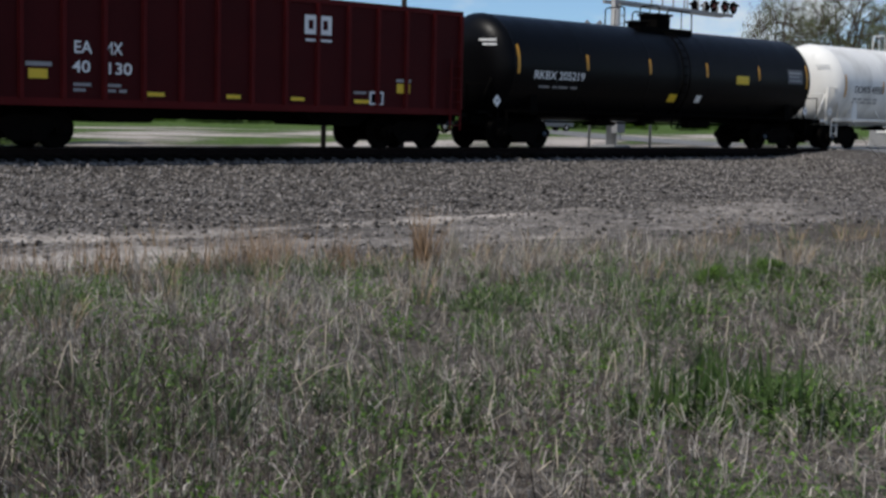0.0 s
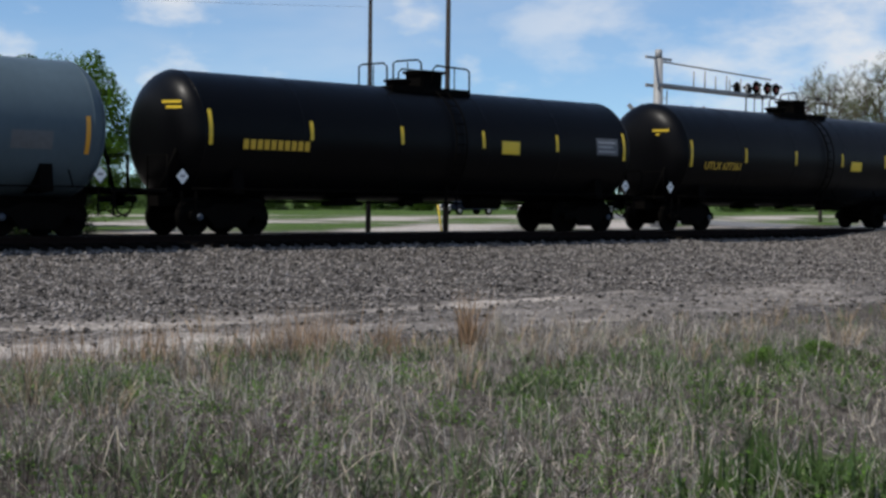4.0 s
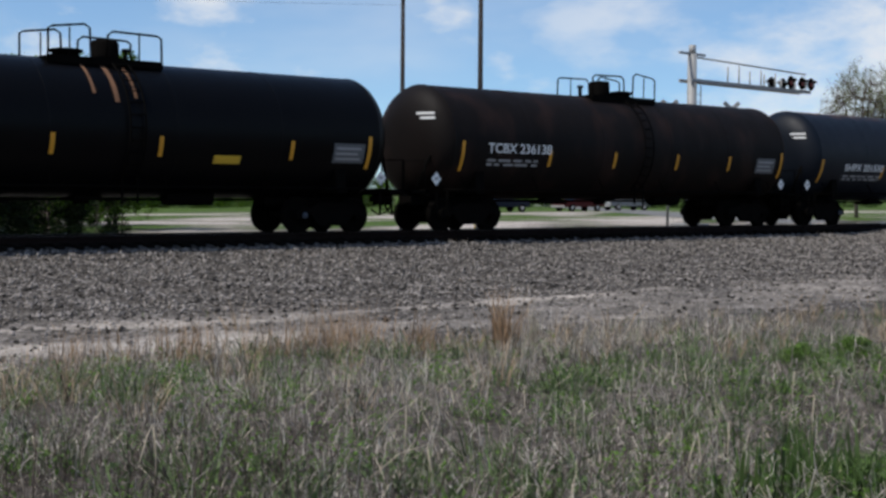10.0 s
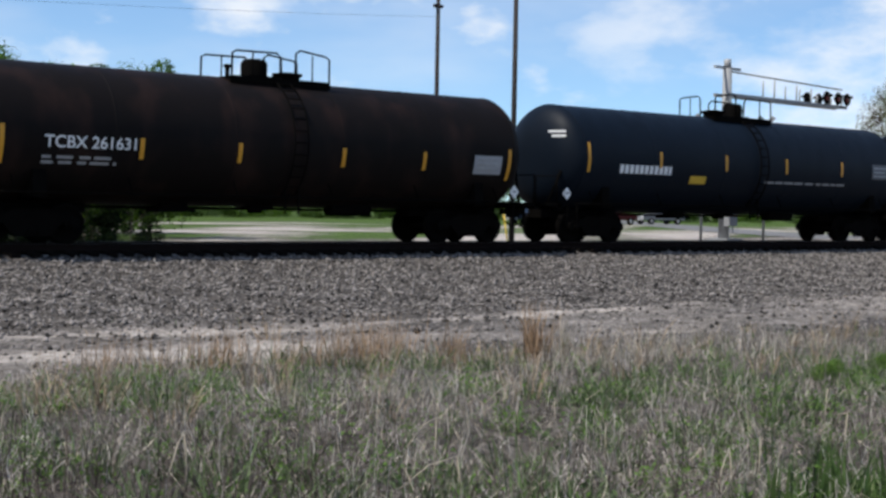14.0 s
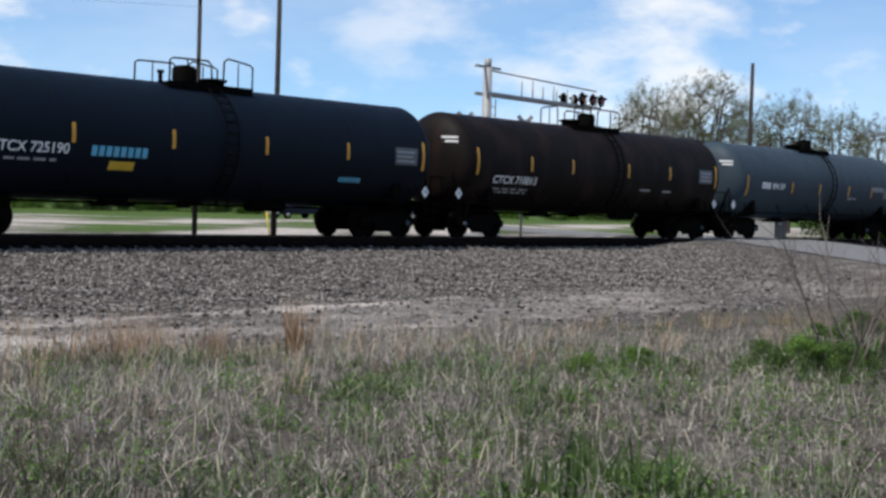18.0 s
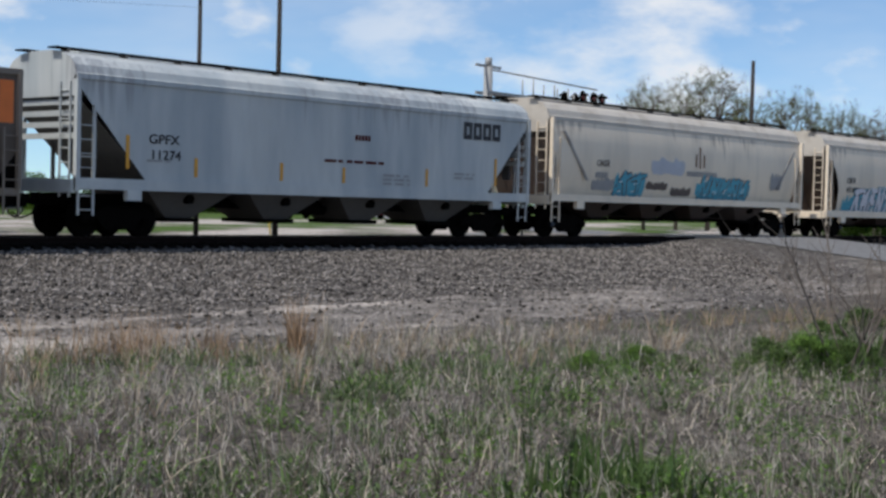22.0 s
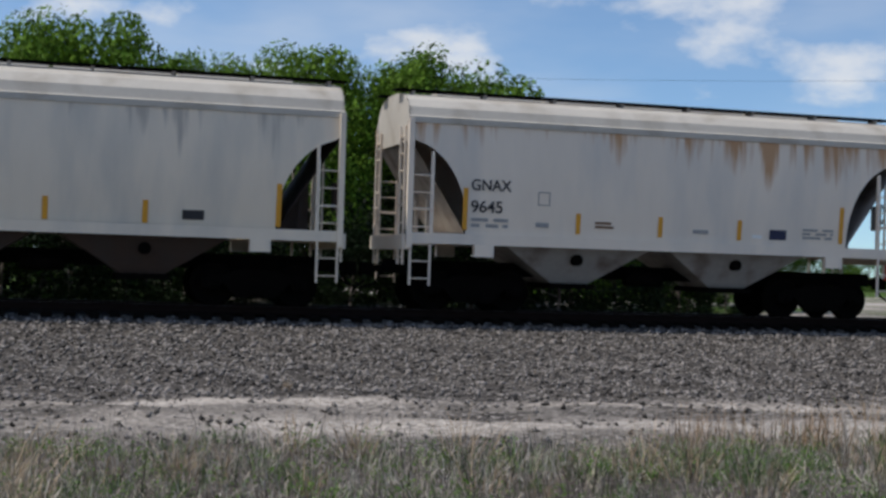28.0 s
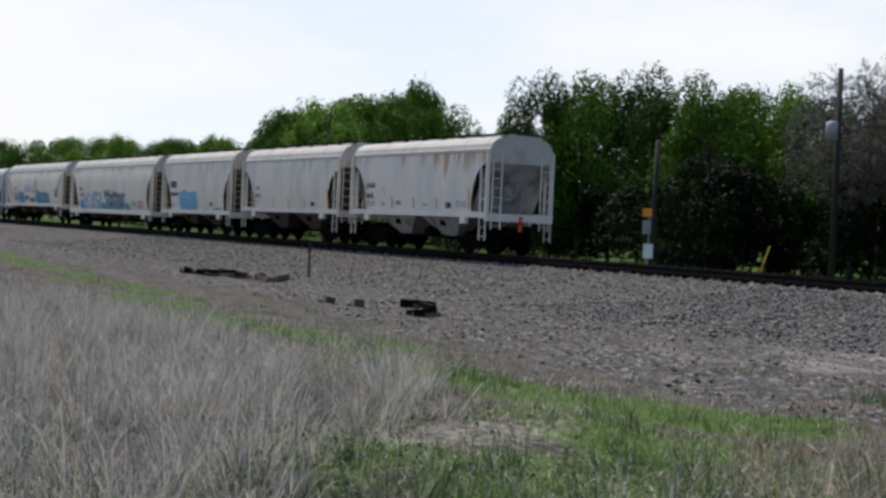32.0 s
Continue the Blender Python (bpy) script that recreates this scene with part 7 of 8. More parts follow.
tree(124.5, 64, 14.0, 0.68, "bud", "grey", 4, "spring tree with pale grey-green buds beside the crossing", 280)
tree(135.1, 64, 13.3, 0.62, "bud", "grey", 2, "spring tree with pale grey-green buds beside the crossing", 140)
row(-68.5, -65.8, 62, 66, 2, ((-69, 0.070), (-65, 0.072)), ("twig",), 8, 0.8, "bud", "bare branching tree beside the crossing", 0.05)
row(-74, -63.8, 44, 50, 8, ((-74, 0.036), (-63, 0.034)), ("deep", "olive"), 9, 1.3, "bush", "low dark green bush beside the crossing", 0.1, "bush")
row(-58, -27, 125, 140, 30, ((-58, 0.012), (-27, 0.020)), ("mid", "deep"), 10, 1.6, "bush", "low green hedge bush far beyond the track", 0.3, "bush")
tree(-7.5, 42.5, 3.9, 0.95, "bush", "light", 1, "bright yellow-green young tree before the dark row")
tree(-30.5, 49, 9.6, 0.95, "bud", "grey", 1, "half-bare grey tree among the green ones")
tree(-40.5, 45.5, 9.3, 0.9, "bud", "twig", 3, "half-bare grey tree among the green ones")
tree(-43.8, 45.5, 9.6, 0.9, "bud", "twig", 2, "half-bare grey tree among the green ones")


# ---- ballast, grass and weeds ----
def scatter_stones(n, seed):
    """Broken stones lying on the ballast slope."""
    rnd = np.random.RandomState(seed)
    x = np.where(rnd.random(n) < 0.7, rnd.uniform(-32, 50, n), rnd.uniform(-90, 50, n))
    y = 29.75 - (29.75 - edge_y(x)) * rnd.random(n) ** 1.35
    keep = (road_near(x, y) < 0.6) & (rnd.random(n) < (0.2 + 0.8 * smoothstep(18 + (x < -1), 22, y)) * (1 - 0.8 * zones(x, y)[2]))
    x, y = x[keep], y[keep]
    n = len(x)
    z = ground_z(x, y)
    s = np.where((y > 19) | (x > -8), 0.023 + 0.040 * rnd.random(n) ** 2, 0.018 + 0.03 * rnd.random(n) ** 2)
    unit = np.array([(1, 0, 0), (0, 1, 0), (-1, 0, 0), (0, -1, 0), (0, 0, 1), (0, 0, -0.6)], dtype=float)
    v = unit[None] * (0.65 + 0.7 * rnd.random((n, 6, 1))) * s[:, None, None]
    a = rnd.uniform(0, 6.28, n)
    c, sn = np.cos(a)[:, None], np.sin(a)[:, None]
    vx, vy = v[:, :, 0] * c - v[:, :, 1] * sn, v[:, :, 0] * sn + v[:, :, 1] * c
    tilt = rnd.uniform(-0.5, 0.5, (n, 1))
    vz = v[:, :, 2] * (0.6 + 0.5 * rnd.random((n, 1))) + vx * tilt
    p = np.stack([vx + x[:, None], vy + y[:, None], vz + (z + s * 0.25)[:, None]], -1).reshape(-1, 3)
    i = (np.arange(n) * 6)[:, None, None]
    tri = np.array([(0, 1, 4), (1, 2, 4), (2, 3, 4), (3, 0, 4), (1, 0, 5), (2, 1, 5), (3, 2, 5), (0, 3, 5)])
    bulk("ballast_stones", p, (tri[None] + i).reshape(-1, 3), material("broken_stone", (0.158, 0.143, 0.130), 0.9, 0, 0.25, 4.0, island=0.92, spec=0.2), "loose grey broken stone along the track", "ballast")


scatter_stones(105000, 3)


def blades(name, x, y, h, width, mat, label, seed, lean=0.5, lie=0.0, category="grass", centre=None, size=None):
    """Thin bent stalks, each two quads, rooted at x, y; lie: the share that has fallen over; tufts lean out from their centre."""
    rnd = np.random.RandomState(seed)
    n = len(x)
    z = ground_z(x, y) - 0.02
    hh = h[0] + (h[1] - h[0]) * rnd.random(n) ** 1.6
    d = rnd.uniform(0, 2 * np.pi, n)
    tip = np.clip(np.abs(rnd.normal(0, lean, n)), 0, 1.35)
    if centre is not None:
        ox, oy = x - centre[0], y - centre[1]
        d = np.arctan2(oy, ox) + rnd.normal(0, 0.7, n)
        tip = np.clip(tip * 0.6 + np.hypot(ox, oy) * 3.2, 0, 1.35)
        hh = hh * size
    fallen = rnd.random(n) < lie
    tip = np.where(fallen, rnd.uniform(1.15, 1.5, n), tip)
    z = z + np.where(fallen, rnd.uniform(0.02, 0.14, n), 0)
    dx, dy = np.cos(d), np.sin(d)
    wv = width * (0.5 + 0.9 * rnd.random(n))
    t = rnd.uniform(0, 2 * np.pi, n)
    p = np.stack([np.cos(t) * wv, np.sin(t) * wv, 0 * t], -1)
    b0 = np.stack([x, y, z], -1)
    k = 0.55 + 0.1 * rnd.random(n)
    b1 = b0 + np.stack([dx * hh * k * np.sin(tip * 0.7), dy * hh * k * np.sin(tip * 0.7), hh * k * np.cos(tip * 0.7)], -1)
    end = np.minimum(tip * 1.35, 1.75)
    b2 = b1 + np.stack([dx * hh * (1 - k) * np.sin(end), dy * hh * (1 - k) * np.sin(end), hh * (1 - k) * np.cos(end)], -1)
    v = np.stack([b0 - p, b0 + p, b1 + p * 0.8, b1 - p * 0.8, b2 + p * 0.2, b2 - p * 0.2], 1).reshape(-1, 3)
    i = np.arange(n) * 6
    f = np.concatenate([np.stack([i, i + 1, i + 2, i + 3], -1), np.stack([i + 3, i + 2, i + 4, i + 5], -1)])
    return bulk(name, v, f, mat, label, category)


def field(n, seed, dens, r0=3.0, r1=24.0, a0=-74, a1=84):
    """Random roots in the sector before the eye, thinned by a density of x and y."""
    rnd = np.random.RandomState(seed)
    r = r0 + (r1 - r0) * rnd.random(n) ** 0.8
    az = np.radians(rnd.uniform(a0, a1, n))
    x, y = -np.sin(az) * r, np.cos(az) * r
    keep = rnd.random(n) < dens(x, y)
    return x[keep], y[keep]


def tufts(name, count, each, dens, radius, h, width, mat, label, seed, lean=0.4, lie=0.0, r0=3.0, r1=24.0, a0=-74, a1=84):
    """Stalks gathered in tufts of uneven size that lean outwards."""
    rnd = np.random.RandomState(seed + 100)
    cx, cy = field(count, seed, dens, r0, r1, a0, a1)
    m = len(cx)
    size = 0.45 + 0.75 * rnd.random(m)
    k = np.repeat(np.arange(m), each)
    rr = radius * size[k] * np.sqrt(rnd.random(len(k)))
    a = rnd.uniform(0, 6.283, len(k))
    return blades(name, cx[k] + rr * np.cos(a), cy[k] + rr * np.sin(a), h, width, mat, label, seed, lean, lie, "grass", (cx[k], cy[k]), size[k])


def tall_patch(x, y):
    inside = smoothstep(-7.4, -8.6, x + 1.15 * np.clip(y - 3.8, -1, 3)) * smoothstep(7.2, 6.2, y + 0.12 * (x + 14) * (x > -14)) * smoothstep(0.3, 1.2, y)
    return inside * smoothstep(-32, -24, x)


def grassy(x, y):
    stone, green, sand = zones(x, y)
    return np.clip(1 - stone * 1.1, 0.012, 1) * (1 - 0.8 * sand)


def dry(x, y):
    stone, green, sand = zones(x, y)
    left = smoothstep(-6.0, -8.5, x)
    return grassy(x, y) * (1 - 0.55 * green) * (1 - 0.8 * left) * (0.55 + 0.45 * np.clip(wobble(x * 1.3, y * 1.6) + 0.5, 0, 1))


DRY = material("dry_grey_stalks", (0.285, 0.255, 0.222), 0.85, 0, 0.25, 1.0, island=0.7, thin=0.18, spec=0.15)
STRAW = material("pale_straw", (0.46, 0.40, 0.305), 0.8, 0, 0.25, 1.0, island=0.5, thin=0.25, spec=0.2)
PALE = material("pale_grey_grass", (0.50, 0.455, 0.395), 0.85, 0, 0.2, 1.0, island=0.5, thin=0.28, spec=0.15)
TAN = material("tan_grass", (0.35, 0.265, 0.175), 0.85, 0, 0.25, 1.0, island=0.5, thin=0.2, spec=0.15)
GREEN = material("green_grass", (0.100, 0.165, 0.046), 0.7, 0, 0.3, 1.0, island=0.5, thin=0.3, spec=0.2)
BLUEGREEN = material("grey_green_weeds", (0.10, 0.145, 0.06), 0.75, 0, 0.3, 1.0, island=0.5, thin=0.25, spec=0.2)
DARK_STEM = material("dark_dead_stems", (0.065, 0.052, 0.045), 0.9, 0, 0.3, 1.0, island=0.5, spec=0.1)
COARSE = material("coarse_green_blades", (0.060, 0.105, 0.026), 0.6, 0, 0.3, 1.0, island=0.5, thin=0.15, spec=0.3)
WHEAT = material("wheat_dry_grass", (0.42, 0.335, 0.235), 0.85, 0, 0.25, 1.0, island=0.6, thin=0.2, spec=0.15)
FIELD_GREEN = material("field_green_weeds", (0.085, 0.140, 0.045), 0.7, 0, 0.3, 1.0, island=0.5, thin=0.2, spec=0.2)
BROWN = material("brown_tuft_grass", (0.35, 0.24, 0.15), 0.85, 0, 0.25, 1.0, island=0.5, thin=0.2, spec=0.15)
DEAD_GREY = material("grey_dead_weed", (0.335, 0.308, 0.262), 0.9, 0, 0.25, 1.0, island=0.8, thin=0.12, spec=0.1)
DEAD_PALE = material("pale_dead_weed", (0.52, 0.475, 0.42), 0.9, 0, 0.25, 1.0, island=0.5, thin=0.15, spec=0.1)
FRESH = material("fresh_green_leaves", (0.125, 0.235, 0.035), 0.6, 0, 0.3, 1.0, island=0.4, thin=0.35, spec=0.25)


def clumpy(x, y):
    """Dry cover gathered in lumps a metre or two across, with thin places between."""
    return dry(x, y) * np.clip(0.55 + 0.9 * wobble(x * 1.1 + 5, y * 1.4, 1.3), 0.12, 1)


def sprouts(x, y):
    return grassy(x, y) * (x > -7) * np.clip(wobble(x * 3.1 + 1, y * 3.4, 1.0) * 0.5 + 0.3, 0.12, 1)


def leafy_weeds(name, count, each, dens, radius, height, leaf, mat, label, seed, r1):
    """Low domes of small leaves, many in one mesh."""
    rnd = np.random.RandomState(seed)
    cx, cy = field(count, seed, dens, 3.0, r1)
    m = len(cx)
    size = 0.4 + 0.8 * rnd.random(m)
    k = np.repeat(np.arange(m), each)
    a, t = rnd.uniform(0, 6.283, len(k)), rnd.random(len(k)) ** 0.6
    rr = radius * size[k] * t
    z = height * size[k] * np.sqrt(np.clip(1.05 - t ** 2, 0, 1)) * (0.35 + 0.65 * rnd.random(len(k)))
    p = np.stack([cx[k] + rr * np.cos(a), cy[k] + rr * np.sin(a), z], -1)
    p[:, 2] += ground_z(p[:, 0], p[:, 1])
    v, f = leaf_quads(rnd, p, np.full(len(k), 0.01), leaf)
    return bulk(name, v, f, mat, label, "weeds")



def kinked(p, h, width, seed, kinks, wild, lean):
    """Stems of several short bent lengths from the roots p (n, 3): vertices, faces and the joints of each stem."""
    rnd = np.random.RandomState(seed)
    n = len(p)
    length = (h[0] + (h[1] - h[0]) * rnd.random(n) ** 1.7) / kinks
    d, t = rnd.uniform(0, 6.283, n), np.abs(rnd.normal(0, lean, n))
    side = rnd.uniform(0, 6.283, n)
    w = width * (0.6 + 0.8 * rnd.random(n))
    across = np.stack([np.cos(side), np.sin(side), 0 * side], -1) * w[:, None]
    joints, q = [p], p
    for k in range(kinks):
        step = length * rnd.uniform(0.6, 1.4, n)
        q = q + np.stack([np.cos(d) * np.sin(t), np.sin(d) * np.sin(t), np.cos(t)], -1) * step[:, None]
        q[:, 2] = np.maximum(q[:, 2], p[:, 2] + 0.01)
        joints.append(q)
        d = d + rnd.normal(0, wild * 1.4, n)
        t = np.clip(t + rnd.normal(0.12, wild, n), -0.3, 2.1)
    joints = np.stack(joints, 1)
    taper = np.linspace(1.0, 0.3, kinks + 1)[None, :, None]
    v = np.stack([joints - across[:, None] * taper, joints + across[:, None] * taper], 2).reshape(-1, 3)
    m = 2 * (kinks + 1)
    i = (np.arange(n) * m)[:, None] + (np.arange(kinks) * 2)[None]
    f = np.stack([i, i + 1, i + 3, i + 2], -1).reshape(-1, 4)
    return v, f, joints


def tangle(name, x, y, h, width, mat, label, seed, kinks=4, wild=0.45, lean=0.35, twigs=0, twig=(0.04, 0.14), category="weeds"):
    """Dead weeds: crooked stems that carry short crooked twigs."""
    rnd = np.random.RandomState(seed + 500)
    p = np.stack([x, y, ground_z(x, y) - 0.02], -1)
    v, f, joints = kinked(p, h, width, seed, kinks, wild, lean)
    if twigs:
        stem = rnd.randint(len(p), size=twigs * len(p))
        at = rnd.randint(1, kinks + 1, size=len(stem))
        mix = rnd.random(len(stem))[:, None]
        root = joints[stem, at] * mix + joints[stem, at - 1] * (1 - mix)
        v2, f2, _ = kinked(root, twig, width * 0.75, seed + 1, 3, wild * 1.3, 0.9)
        v, f = np.concatenate([v, v2]), np.concatenate([f, f2 + len(v)])
    return bulk(name, v, f, mat, label, category)


def near_field(x, y):
    """The field before the crossing, without the tall grass down the line."""
    return dry(x, y) * (x > -8)


def drifts(x, y, a=0.0):
    """Dead growth gathered in drifts a step or two across."""
    return near_field(x, y) * np.clip(0.42 + 0.95 * wobble(x * 1.5 + a, y * 1.9 + a, 1.2), 0.06, 1)


def near_gravel(x, y):
    """The bank straight before the eye, where the grass thins out to gravel."""
    return ((x > -6.6 - 0.25 * (y - 7)) & (x < 1.5)) * smoothstep(11.8, 9.5, y + 0.8 * wobble(x, y)) * smoothstep(4.5, 5.5, y) * np.clip(0.45 + 0.9 * wobble(x * 1.6, y * 1.9, 1.1), 0.08, 1)


blades("fallen_grass", *field(60000, 1, dry, 4.5, 20), (0.08, 0.28), 0.0030, DRY, "dry grey matted grass over the near field", 1, 0.9, 0.75)
tufts("dry_grass", 800, 40, clumpy, 0.20, (0.10, 0.40), 0.0028, DRY, "dry grey grass standing in tufts", 11, 0.9, 0.35, r0=4.5, r1=20)
blades("straw", *field(26000, 2, dry, 4.5, 20), (0.10, 0.34), 0.0028, STRAW, "pale broken straw among the grass", 2, 0.9, 0.6)
tufts("pale_stalks", 520, 7, clumpy, 0.14, (0.22, 0.58), 0.0026, STRAW, "pale bent stalks in loose tufts", 12, 0.85, r0=4.5, r1=17)
tangle("dead_weeds", *field(36000, 51, drifts, 4.5, 19), (0.14, 0.46), 0.0034, DEAD_GREY, "grey crooked dead weeds with curled twigs", 51, 4, 0.5, 0.5, 3)
tangle("pale_dead_weeds", *field(24000, 52, lambda x, y: drifts(x, y, 2.0), 4.5, 19), (0.12, 0.40), 0.0034, DEAD_PALE, "pale weathered dead weeds with curled leaves", 52, 4, 0.6, 0.6, 3, (0.03, 0.10))
tangle("dead_weed_stems", *field(15000, 53, lambda x, y: drifts(x, y, 4.0), 4.5, 15), (0.16, 0.55), 0.0030, DARK_STEM, "dark dead weed stems with short twigs", 53, 4, 0.3, 0.25, 2)
tangle("dark_weed_patch", *field(9000, 41, lambda x, y: np.exp(-(((x - 3.2) / 1.3) ** 2 + ((y - 5.6) / 1.8) ** 2)) * 0.9, 4.5, 9, -60, 0), (0.18, 0.55), 0.0028, DARK_STEM, "tall dark dead weed stems in a patch", 41, 4, 0.3, 0.25, 2)
tufts("tan_tufts", 620, 34, lambda x, y: grassy(x, y) * smoothstep(edge_y(x) - 5.5, edge_y(x) - 2.5, y) * (x > -8), 0.16, (0.18, 0.5), 0.0042, TAN, "tan grass tufts along the gravel", 4, 0.35, r0=8, r1=23)
blades("green_grass", *field(130000, 5, lambda x, y: np.clip(zones(x, y)[1] * 1.2, 0.30, 1) * grassy(x, y) * np.where(x < -6, 0.75, 0.62), 4.5, 26), (0.05, 0.2), 0.0040, GREEN, "short fresh green grass in patches", 5, 0.8)
tufts("green_tufts", 1500, 30, lambda x, y: np.clip(zones(x, y)[1] * np.where(x < -6, 1, 0.5), 0.2, 1) * grassy(x, y) * (y < edge_y(x) - 1), 0.13, (0.10, 0.30), 0.0042, FIELD_GREEN, "fresh green grass in small tufts", 13, 0.5, r1=20)
tufts("grey_green_weeds", 2400, 34, lambda x, y: grassy(x, y) * np.clip(wobble(x * 0.8 + 3, y * 1.2), 0.1, 1) * (x > -8), 0.18, (0.10, 0.36), 0.0065, BLUEGREEN, "low grey-green weeds between the stalks", 6, 0.7, r1=16)
leafy_weeds("leafy_weeds", 5200, 40, sprouts, 0.16, 0.26, 0.013, FRESH, "low fresh broad-leaved weeds between the dry stalks", 21, 14)
leafy_weeds("grey_leaf_weeds", 2200, 40, lambda x, y: sprouts(x + 3, y + 5), 0.18, 0.26, 0.018, BLUEGREEN, "grey-green leafy weeds between the dry stalks", 22, 14)
tufts("tall_dry_grass", 1000, 64, tall_patch, 0.22, (0.22, 0.66), 0.0034, PALE, "tall pale dry grass standing in a dense patch", 7, 0.35, r0=4, r1=26, a0=45, a1=86)
tangle("tall_dead_weeds", *field(14000, 71, tall_patch, 4.0, 26, 45, 86), (0.18, 0.62), 0.0036, DEAD_GREY, "grey dead weeds among the tall dry grass", 71, 4, 0.3, 0.25, 2)
blades("short_straw", *field(34000, 73, lambda x, y: ((x < -4.5) & (y < 9)) * grassy(x, y) * np.clip(0.45 + 0.8 * wobble(x * 1.9 + 1, y * 2.1), 0.05, 1), 4.5, 22, 35, 84), (0.05, 0.16), 0.0032, STRAW, "short pale dry grass over the trodden ground", 73, 0.9, 0.5)
tufts("tall_straw", 700, 22, lambda x, y: np.maximum(tall_patch(x, y), 0.6 * ((x > -8.0) & (x < -3.0) & (y < 13) & (y > 7))), 0.16, (0.30, 0.72), 0.0028, STRAW, "tall pale straw stalks", 8, 0.4, r0=4, r1=26, a0=10, a1=86)
tangle("brown_dead_grass", *field(30000, 72, lambda x, y: near_gravel(x, y), 5.5, 16, 0, 60), (0.14, 0.5), 0.0034, WHEAT, "brown curled dead grass beside the gravel", 72, 4, 0.35, 0.5, 2, (0.05, 0.16))
tufts("brown_grass", 330, 36, lambda x, y: 1.0 * ((x > -6.6 - 0.25 * (y - 7)) & (x < 0.5) & (y < 11.5) & (y > 5.5)) * np.clip(0.6 + 0.6 * wobble(x, y * 1.2), 0.15, 1), 0.22, (0.28, 0.78), 0.0034, WHEAT, "brown dry grass beside the gravel", 14, 0.8, r0=6, r1=16, a0=0, a1=60)
tufts("gravel_edge_weeds", 700, 30, lambda x, y: ((x < -8) & (y > 8.8) & (y < 17)) * np.clip(wobble(x * 0.6, y * 0.8) + 0.1, 0, 1), 0.25, (0.05, 0.24), 0.006, TAN, "tan dry weeds spreading on the gravel", 31, 0.8, r0=10, r1=50, a0=35, a1=80)
tufts("gravel_edge_greens", 420, 30, lambda x, y: ((x < -8) & (y > 8.5) & (y < 13)) * np.clip(wobble(x * 0.7 + 2, y * 0.9), 0, 1), 0.25, (0.05, 0.22), 0.006, GREEN, "green weeds spreading on the gravel", 32, 0.8, r0=10, r1=45, a0=35, a1=80)
blades("gravel_weeds", *field(9000, 9, lambda x, y: zones(x, y)[0] * (y < 25) * np.clip(wobble(x, y, 0.7), 0, 1), 10, 40), (0.04, 0.16), 0.006, TAN, "sparse dry weeds on the gravel", 9, 0.9)


def tussock(x, y, n, h, spread, mat, label, seed, width=0.0045, lean=0.3):
    """One tuft of grass as a thing of its own."""
    rnd = np.random.RandomState(seed)
    ob = blades("grass_tuft", x + rnd.normal(0, spread, n), y + rnd.normal(0, spread, n), (h * 0.4, h), width, mat, label, seed, lean, 0.0, "grass tuft")
    return ob


tussock(10.85, 11.5, 190, 0.80, 0.075, BROWN, "tall tan grass tuft at the gravel's edge", 1)
tussock(11.15, 11.35, 60, 0.62, 0.05, STRAW, "pale tan grass tuft at the gravel's edge", 4)
tussock(9.8, 11.7, 150, 0.62, 0.09, BROWN, "tan grass tuft at the gravel's edge", 2)
tussock(9.4, 12.5, 300, 0.66, 0.26, BROWN, "wide tan grass tuft at the gravel's edge", 3)
tussock(8.5, 12.5, 160, 0.50, 0.30, BROWN, "low tan grass tuft at the gravel's edge", 5)
tussock(7.4, 12.5, 130, 0.55, 0.20, BROWN, "low tan grass tuft at the gravel's edge", 6)
tussock(6.6, 13.4, 130, 0.50, 0.30, BROWN, "low tan grass tuft at the gravel's edge", 7)
for i, (x, y, h) in enumerate(((6.25, 4.2, 0.42), (6.7, 4.25, 0.34), (5.9, 4.35, 0.30), (6.4, 3.85, 0.32))):
    tussock(x, y, 170, h * 1.15, 0.14, COARSE, "fresh green tuft of broad grass", 10 + i, 0.011, 0.9)
for i, (x, y, h, leaf) in enumerate(((11.0, 7.7, 0.34, "bright"), (11.6, 7.5, 0.40, "bright"), (12.2, 7.4, 0.30, "weed"), (12.7, 6.7, 0.56, "weed"), (13.0, 6.45, 0.62, "bright"), (13.3, 6.2, 0.58, "weed"), (13.9, 6.3, 0.50, "weed"), (14.6, 6.2, 0.46, "weed"), (15.8, 7.6, 0.5, "weed"), (17.2, 7.8, 0.55, "weed"))):
    tree(x, y, h * 0.8, 1.75, "bush", leaf, i, "%s green leafy weed clump" % ("bright" if leaf == "bright" else "dull"), i * 77, "weed clumps on the bank", "weed_clump")
for i, (x, y, h) in enumerate(((11.4, 7.7, 0.34), (13.1, 6.5, 0.48), (15.2, 7.0, 0.40))):
    tussock(x, y, 420, h, 0.34, FIELD_GREEN, "green grass among the weeds", 20 + i, 0.0045, 0.7)


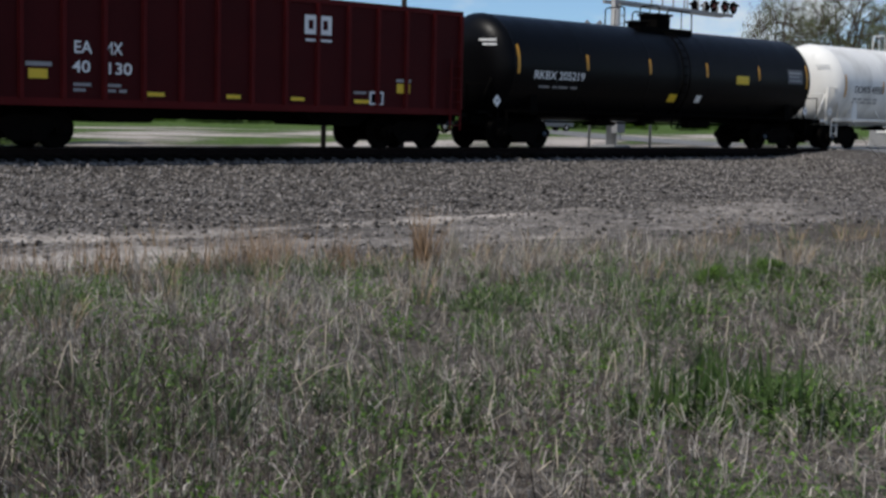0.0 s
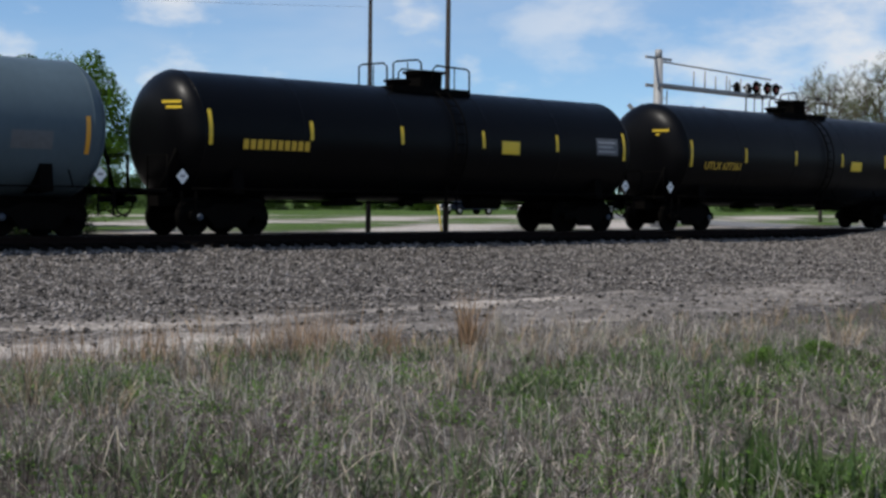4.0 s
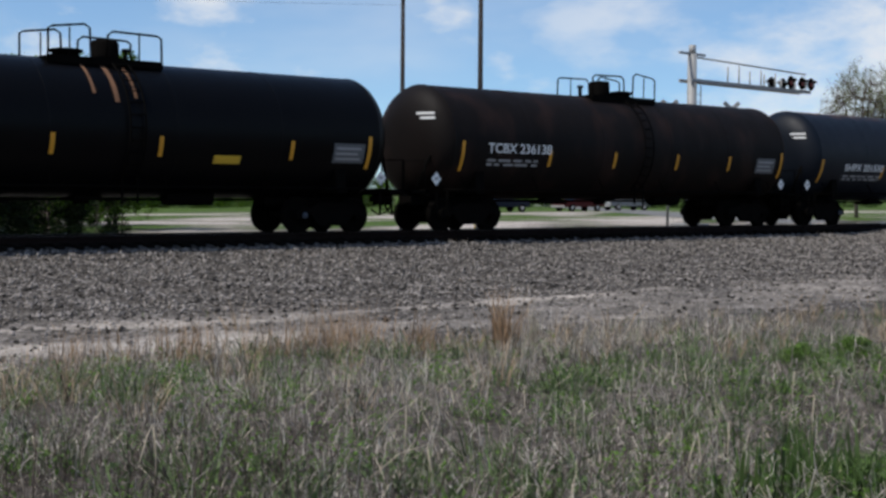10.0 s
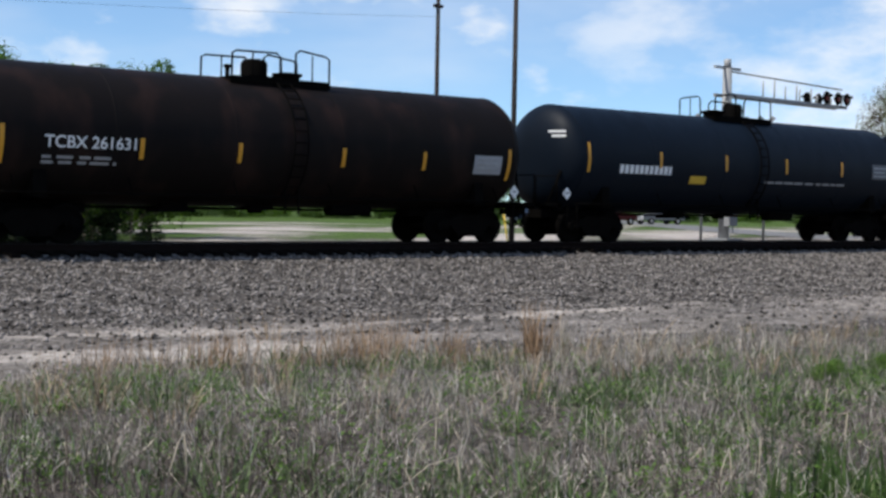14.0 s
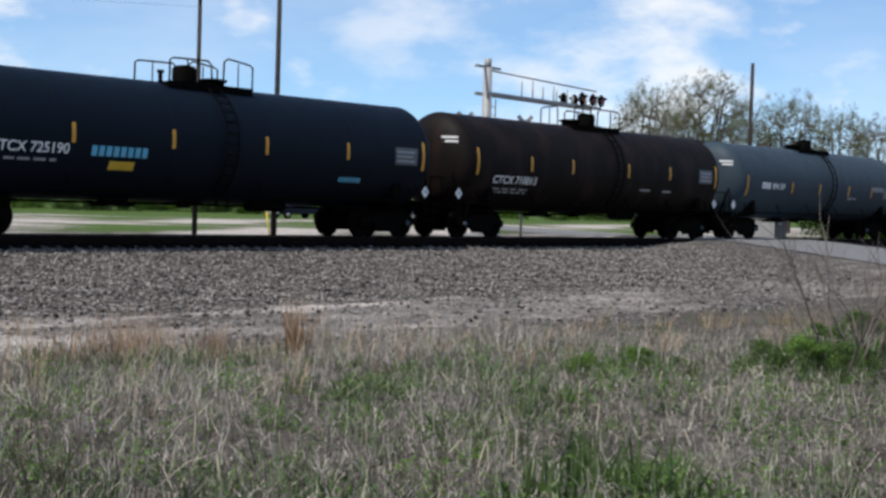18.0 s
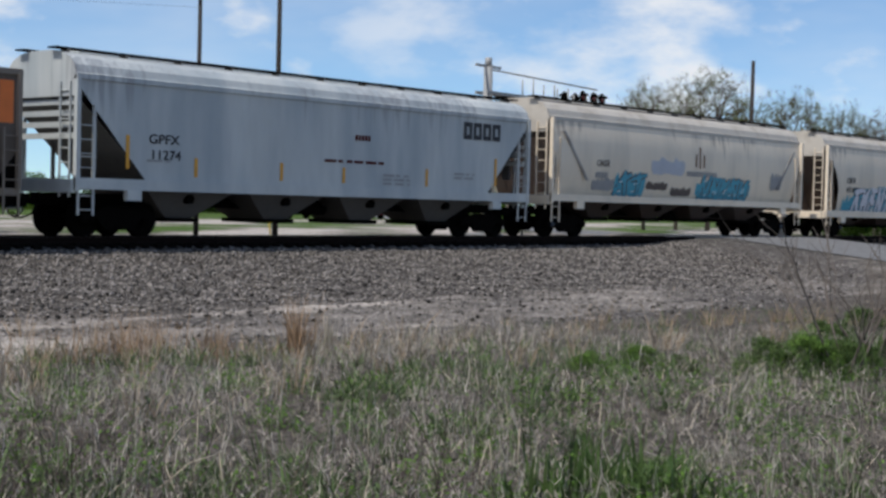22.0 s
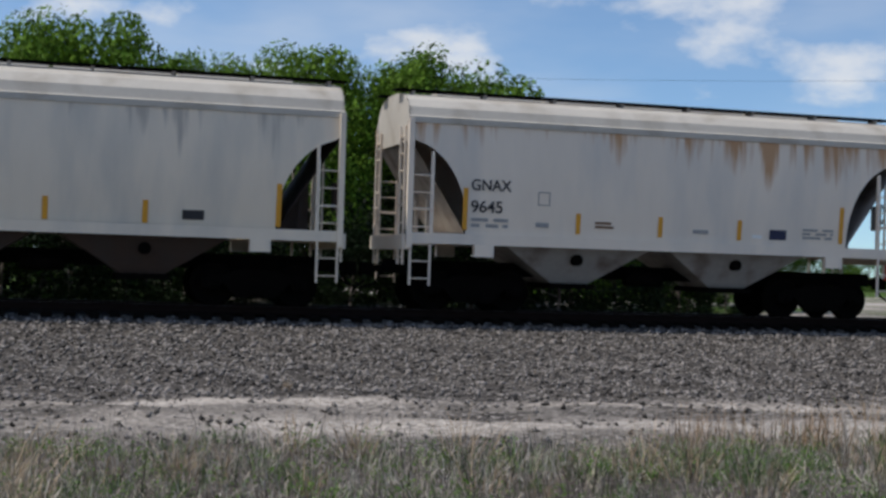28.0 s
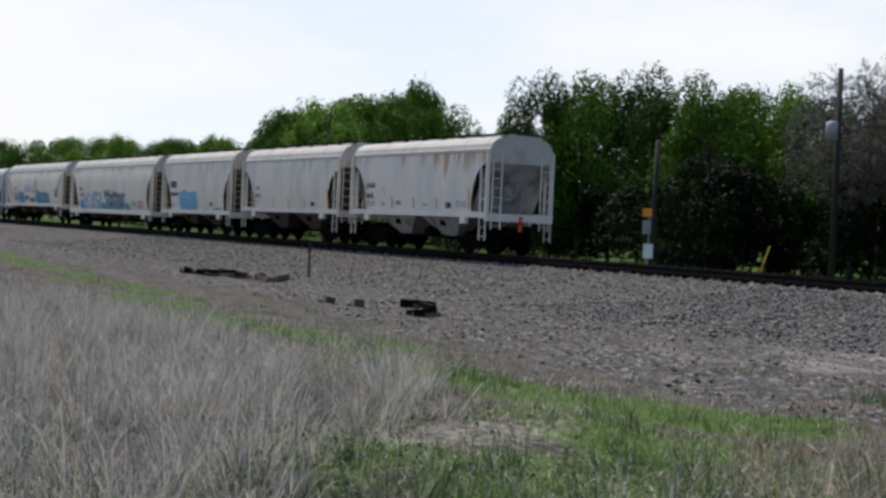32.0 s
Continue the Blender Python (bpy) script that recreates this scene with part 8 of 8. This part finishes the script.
for i, (x, y, n, h, wide, mat, label) in enumerate((
        (-9.9, 11.9, 420, 0.34, 0.30, FIELD_GREEN, "fresh green grass tuft on the gravel's edge"), (-10.9, 12.1, 260, 0.26, 0.30, FIELD_GREEN, "low green grass tuft on the gravel's edge"),
        (-5.6, 12.1, 260, 0.55, 0.12, DEAD_GREY, "tall grey-brown grass tuft"), (-4.9, 11.8, 240, 0.28, 0.11, DARK_STEM, "low dark tuft of dead stems"), (-2.2, 10.1, 240, 0.30, 0.11, DARK_STEM, "low dark tuft of dead stems"))):
    tussock(x, y, n, h, wide, mat, label, 40 + i, 0.005, 0.5)
for i, (x, y, r) in enumerate(((-8.7, 11.7, 0.75), (-6.2, 11.3, 0.8), (-4.6, 10.6, 0.7))):
    rnd = np.random.RandomState(60 + i)
    tangle("weed_mat", x + rnd.normal(0, r, 900), y + rnd.normal(0, r * 0.6, 900), (0.12, 0.34), 0.005, BROWN, "brown curled dead weeds lying in a mat", 60 + i, 4, 0.6, 0.7, 2)


def bent_reed(x, y, h, turn, seed):
    """One thick dead stalk, snapped halfway so that its top hangs aside."""
    rnd = random.Random(seed)
    t = thing("broken_reed", "pale thick dead stalk with a snapped top", "dead stalk", pose(x, y, float(ground_z(x, y)) - 0.03, 0, 0, turn), "snapped stalks in the field")
    k = Vector((rnd.uniform(-0.12, 0.12) * h, 0, h))
    part("stalk", Geo().path([(0, 0, 0), (k.x * 0.4, 0.01, h * 0.55), k], 0.0042, 6), STRAW, t)
    part("snapped_top", Geo().path([k, k + Vector((0.16, 0.03, -0.03)), k + Vector((0.32, 0.05, -0.14))], 0.0036, 6), STRAW, t)


for i, (x, y, h, turn) in enumerate(((6.1, 4.9, 0.42, 200), (6.5, 5.0, 0.46, 20), (4.7, 5.5, 0.40, 160), (7.6, 5.2, 0.44, 40), (5.4, 6.6, 0.5, 190), (8.8, 6.2, 0.42, 10), (3.6, 6.4, 0.5, 220), (7.0, 7.6, 0.5, 170), (9.6, 5.4, 0.4, 80))):
    bent_reed(x, y, h * 0.8, turn, i)


TWIG = material("pale_grey_twig", (0.13, 0.108, 0.092), 0.9, 0, 0.3, 6.0, 0.4, 40)


def bare_shrub(x, y, h, seed):
    t = thing("bare_shrub", "bare grey-brown shrub with forked stems", "shrub", pose(x, y, float(ground_z(x, y)) - 0.03))
    rnd = random.Random(seed)
    for s in range(6):
        g = Geo()

        def grow(p, d, length, r, depth):
            q = p
            for k in range(3):
                e = q + d * (length / 3)
                g.tube(q, e, r * (1 - k * 0.15), 5, r * (0.85 - k * 0.15), False)
                q = e
                d = (d + Vector((rnd.uniform(-0.22, 0.22), rnd.uniform(-0.22, 0.22), rnd.uniform(-0.02, 0.16)))).normalized()
            if depth:
                for _ in range(3):
                    grow(q if rnd.random() < 0.6 else p.lerp(q, 0.6), (d + Vector((rnd.uniform(-0.7, 0.7), rnd.uniform(-0.7, 0.7), rnd.uniform(-0.1, 0.4)))).normalized(), length * rnd.uniform(0.5, 0.75), r * 0.55, depth - 1)

        a = s * 1.05 + rnd.uniform(-0.4, 0.4)
        grow(Vector((0.05 * math.cos(a), 0.05 * math.sin(a), 0)), Vector((math.cos(a) * 0.6, math.sin(a) * 0.6, 1)).normalized(), h * rnd.uniform(0.42, 0.6), 0.015, 2)
        part("stem", g, TWIG, t)


bare_shrub(13.2, 6.15, 1.75, 4)
bare_shrub(14.3, 6.3, 1.3, 6)
b = thing("fallen_branch", "dark crooked dead branch lying among the weeds", "branch", pose(13.3, 5.9, float(ground_z(13.3, 5.9)) + 0.12))
part("limb", Geo().path([(0, 0.1, 0.02), (0.3, 0.0, -0.02), (0.75, -0.12, 0.05), (1.1, -0.3, 0.16), (1.6, -0.42, 0.14)], 0.016, 6), BARK, b)
part("side_limb", Geo().path([(0.7, -0.1, 0.05), (0.85, 0.1, 0.2), (1.1, 0.16, 0.3)], 0.010, 6), BARK, b)


# ---- what moves ----
def motions():
    for car, centre in CARS:
        walk(car, [(t, pose(centre + s, TRACK_Y, RAIL_Z)) for t, s in TRAVEL])
    # the wheels roll without slipping; all axles of one kind turn alike
    first = {}
    for i, w in AXLES:
        if i not in first:
            rows = []
            for k in range(frame(32.0)):
                t = k / FPS
                s = float(np.interp(t, [q[0] for q in TRAVEL], [q[1] for q in TRAVEL]))
                rows.append((t, pose(w.location.x, 0, 0.457) @ Matrix.Rotation(s / 0.457, 4, "Y")))
            walk(w, rows)
            first[i] = w
        else:
            w.rotation_mode = "QUATERNION"
            w.animation_data_create()
            w.animation_data.action = first[i].animation_data.action
            w.animation_data.action_slot = first[i].animation_data.action_slot


motions()
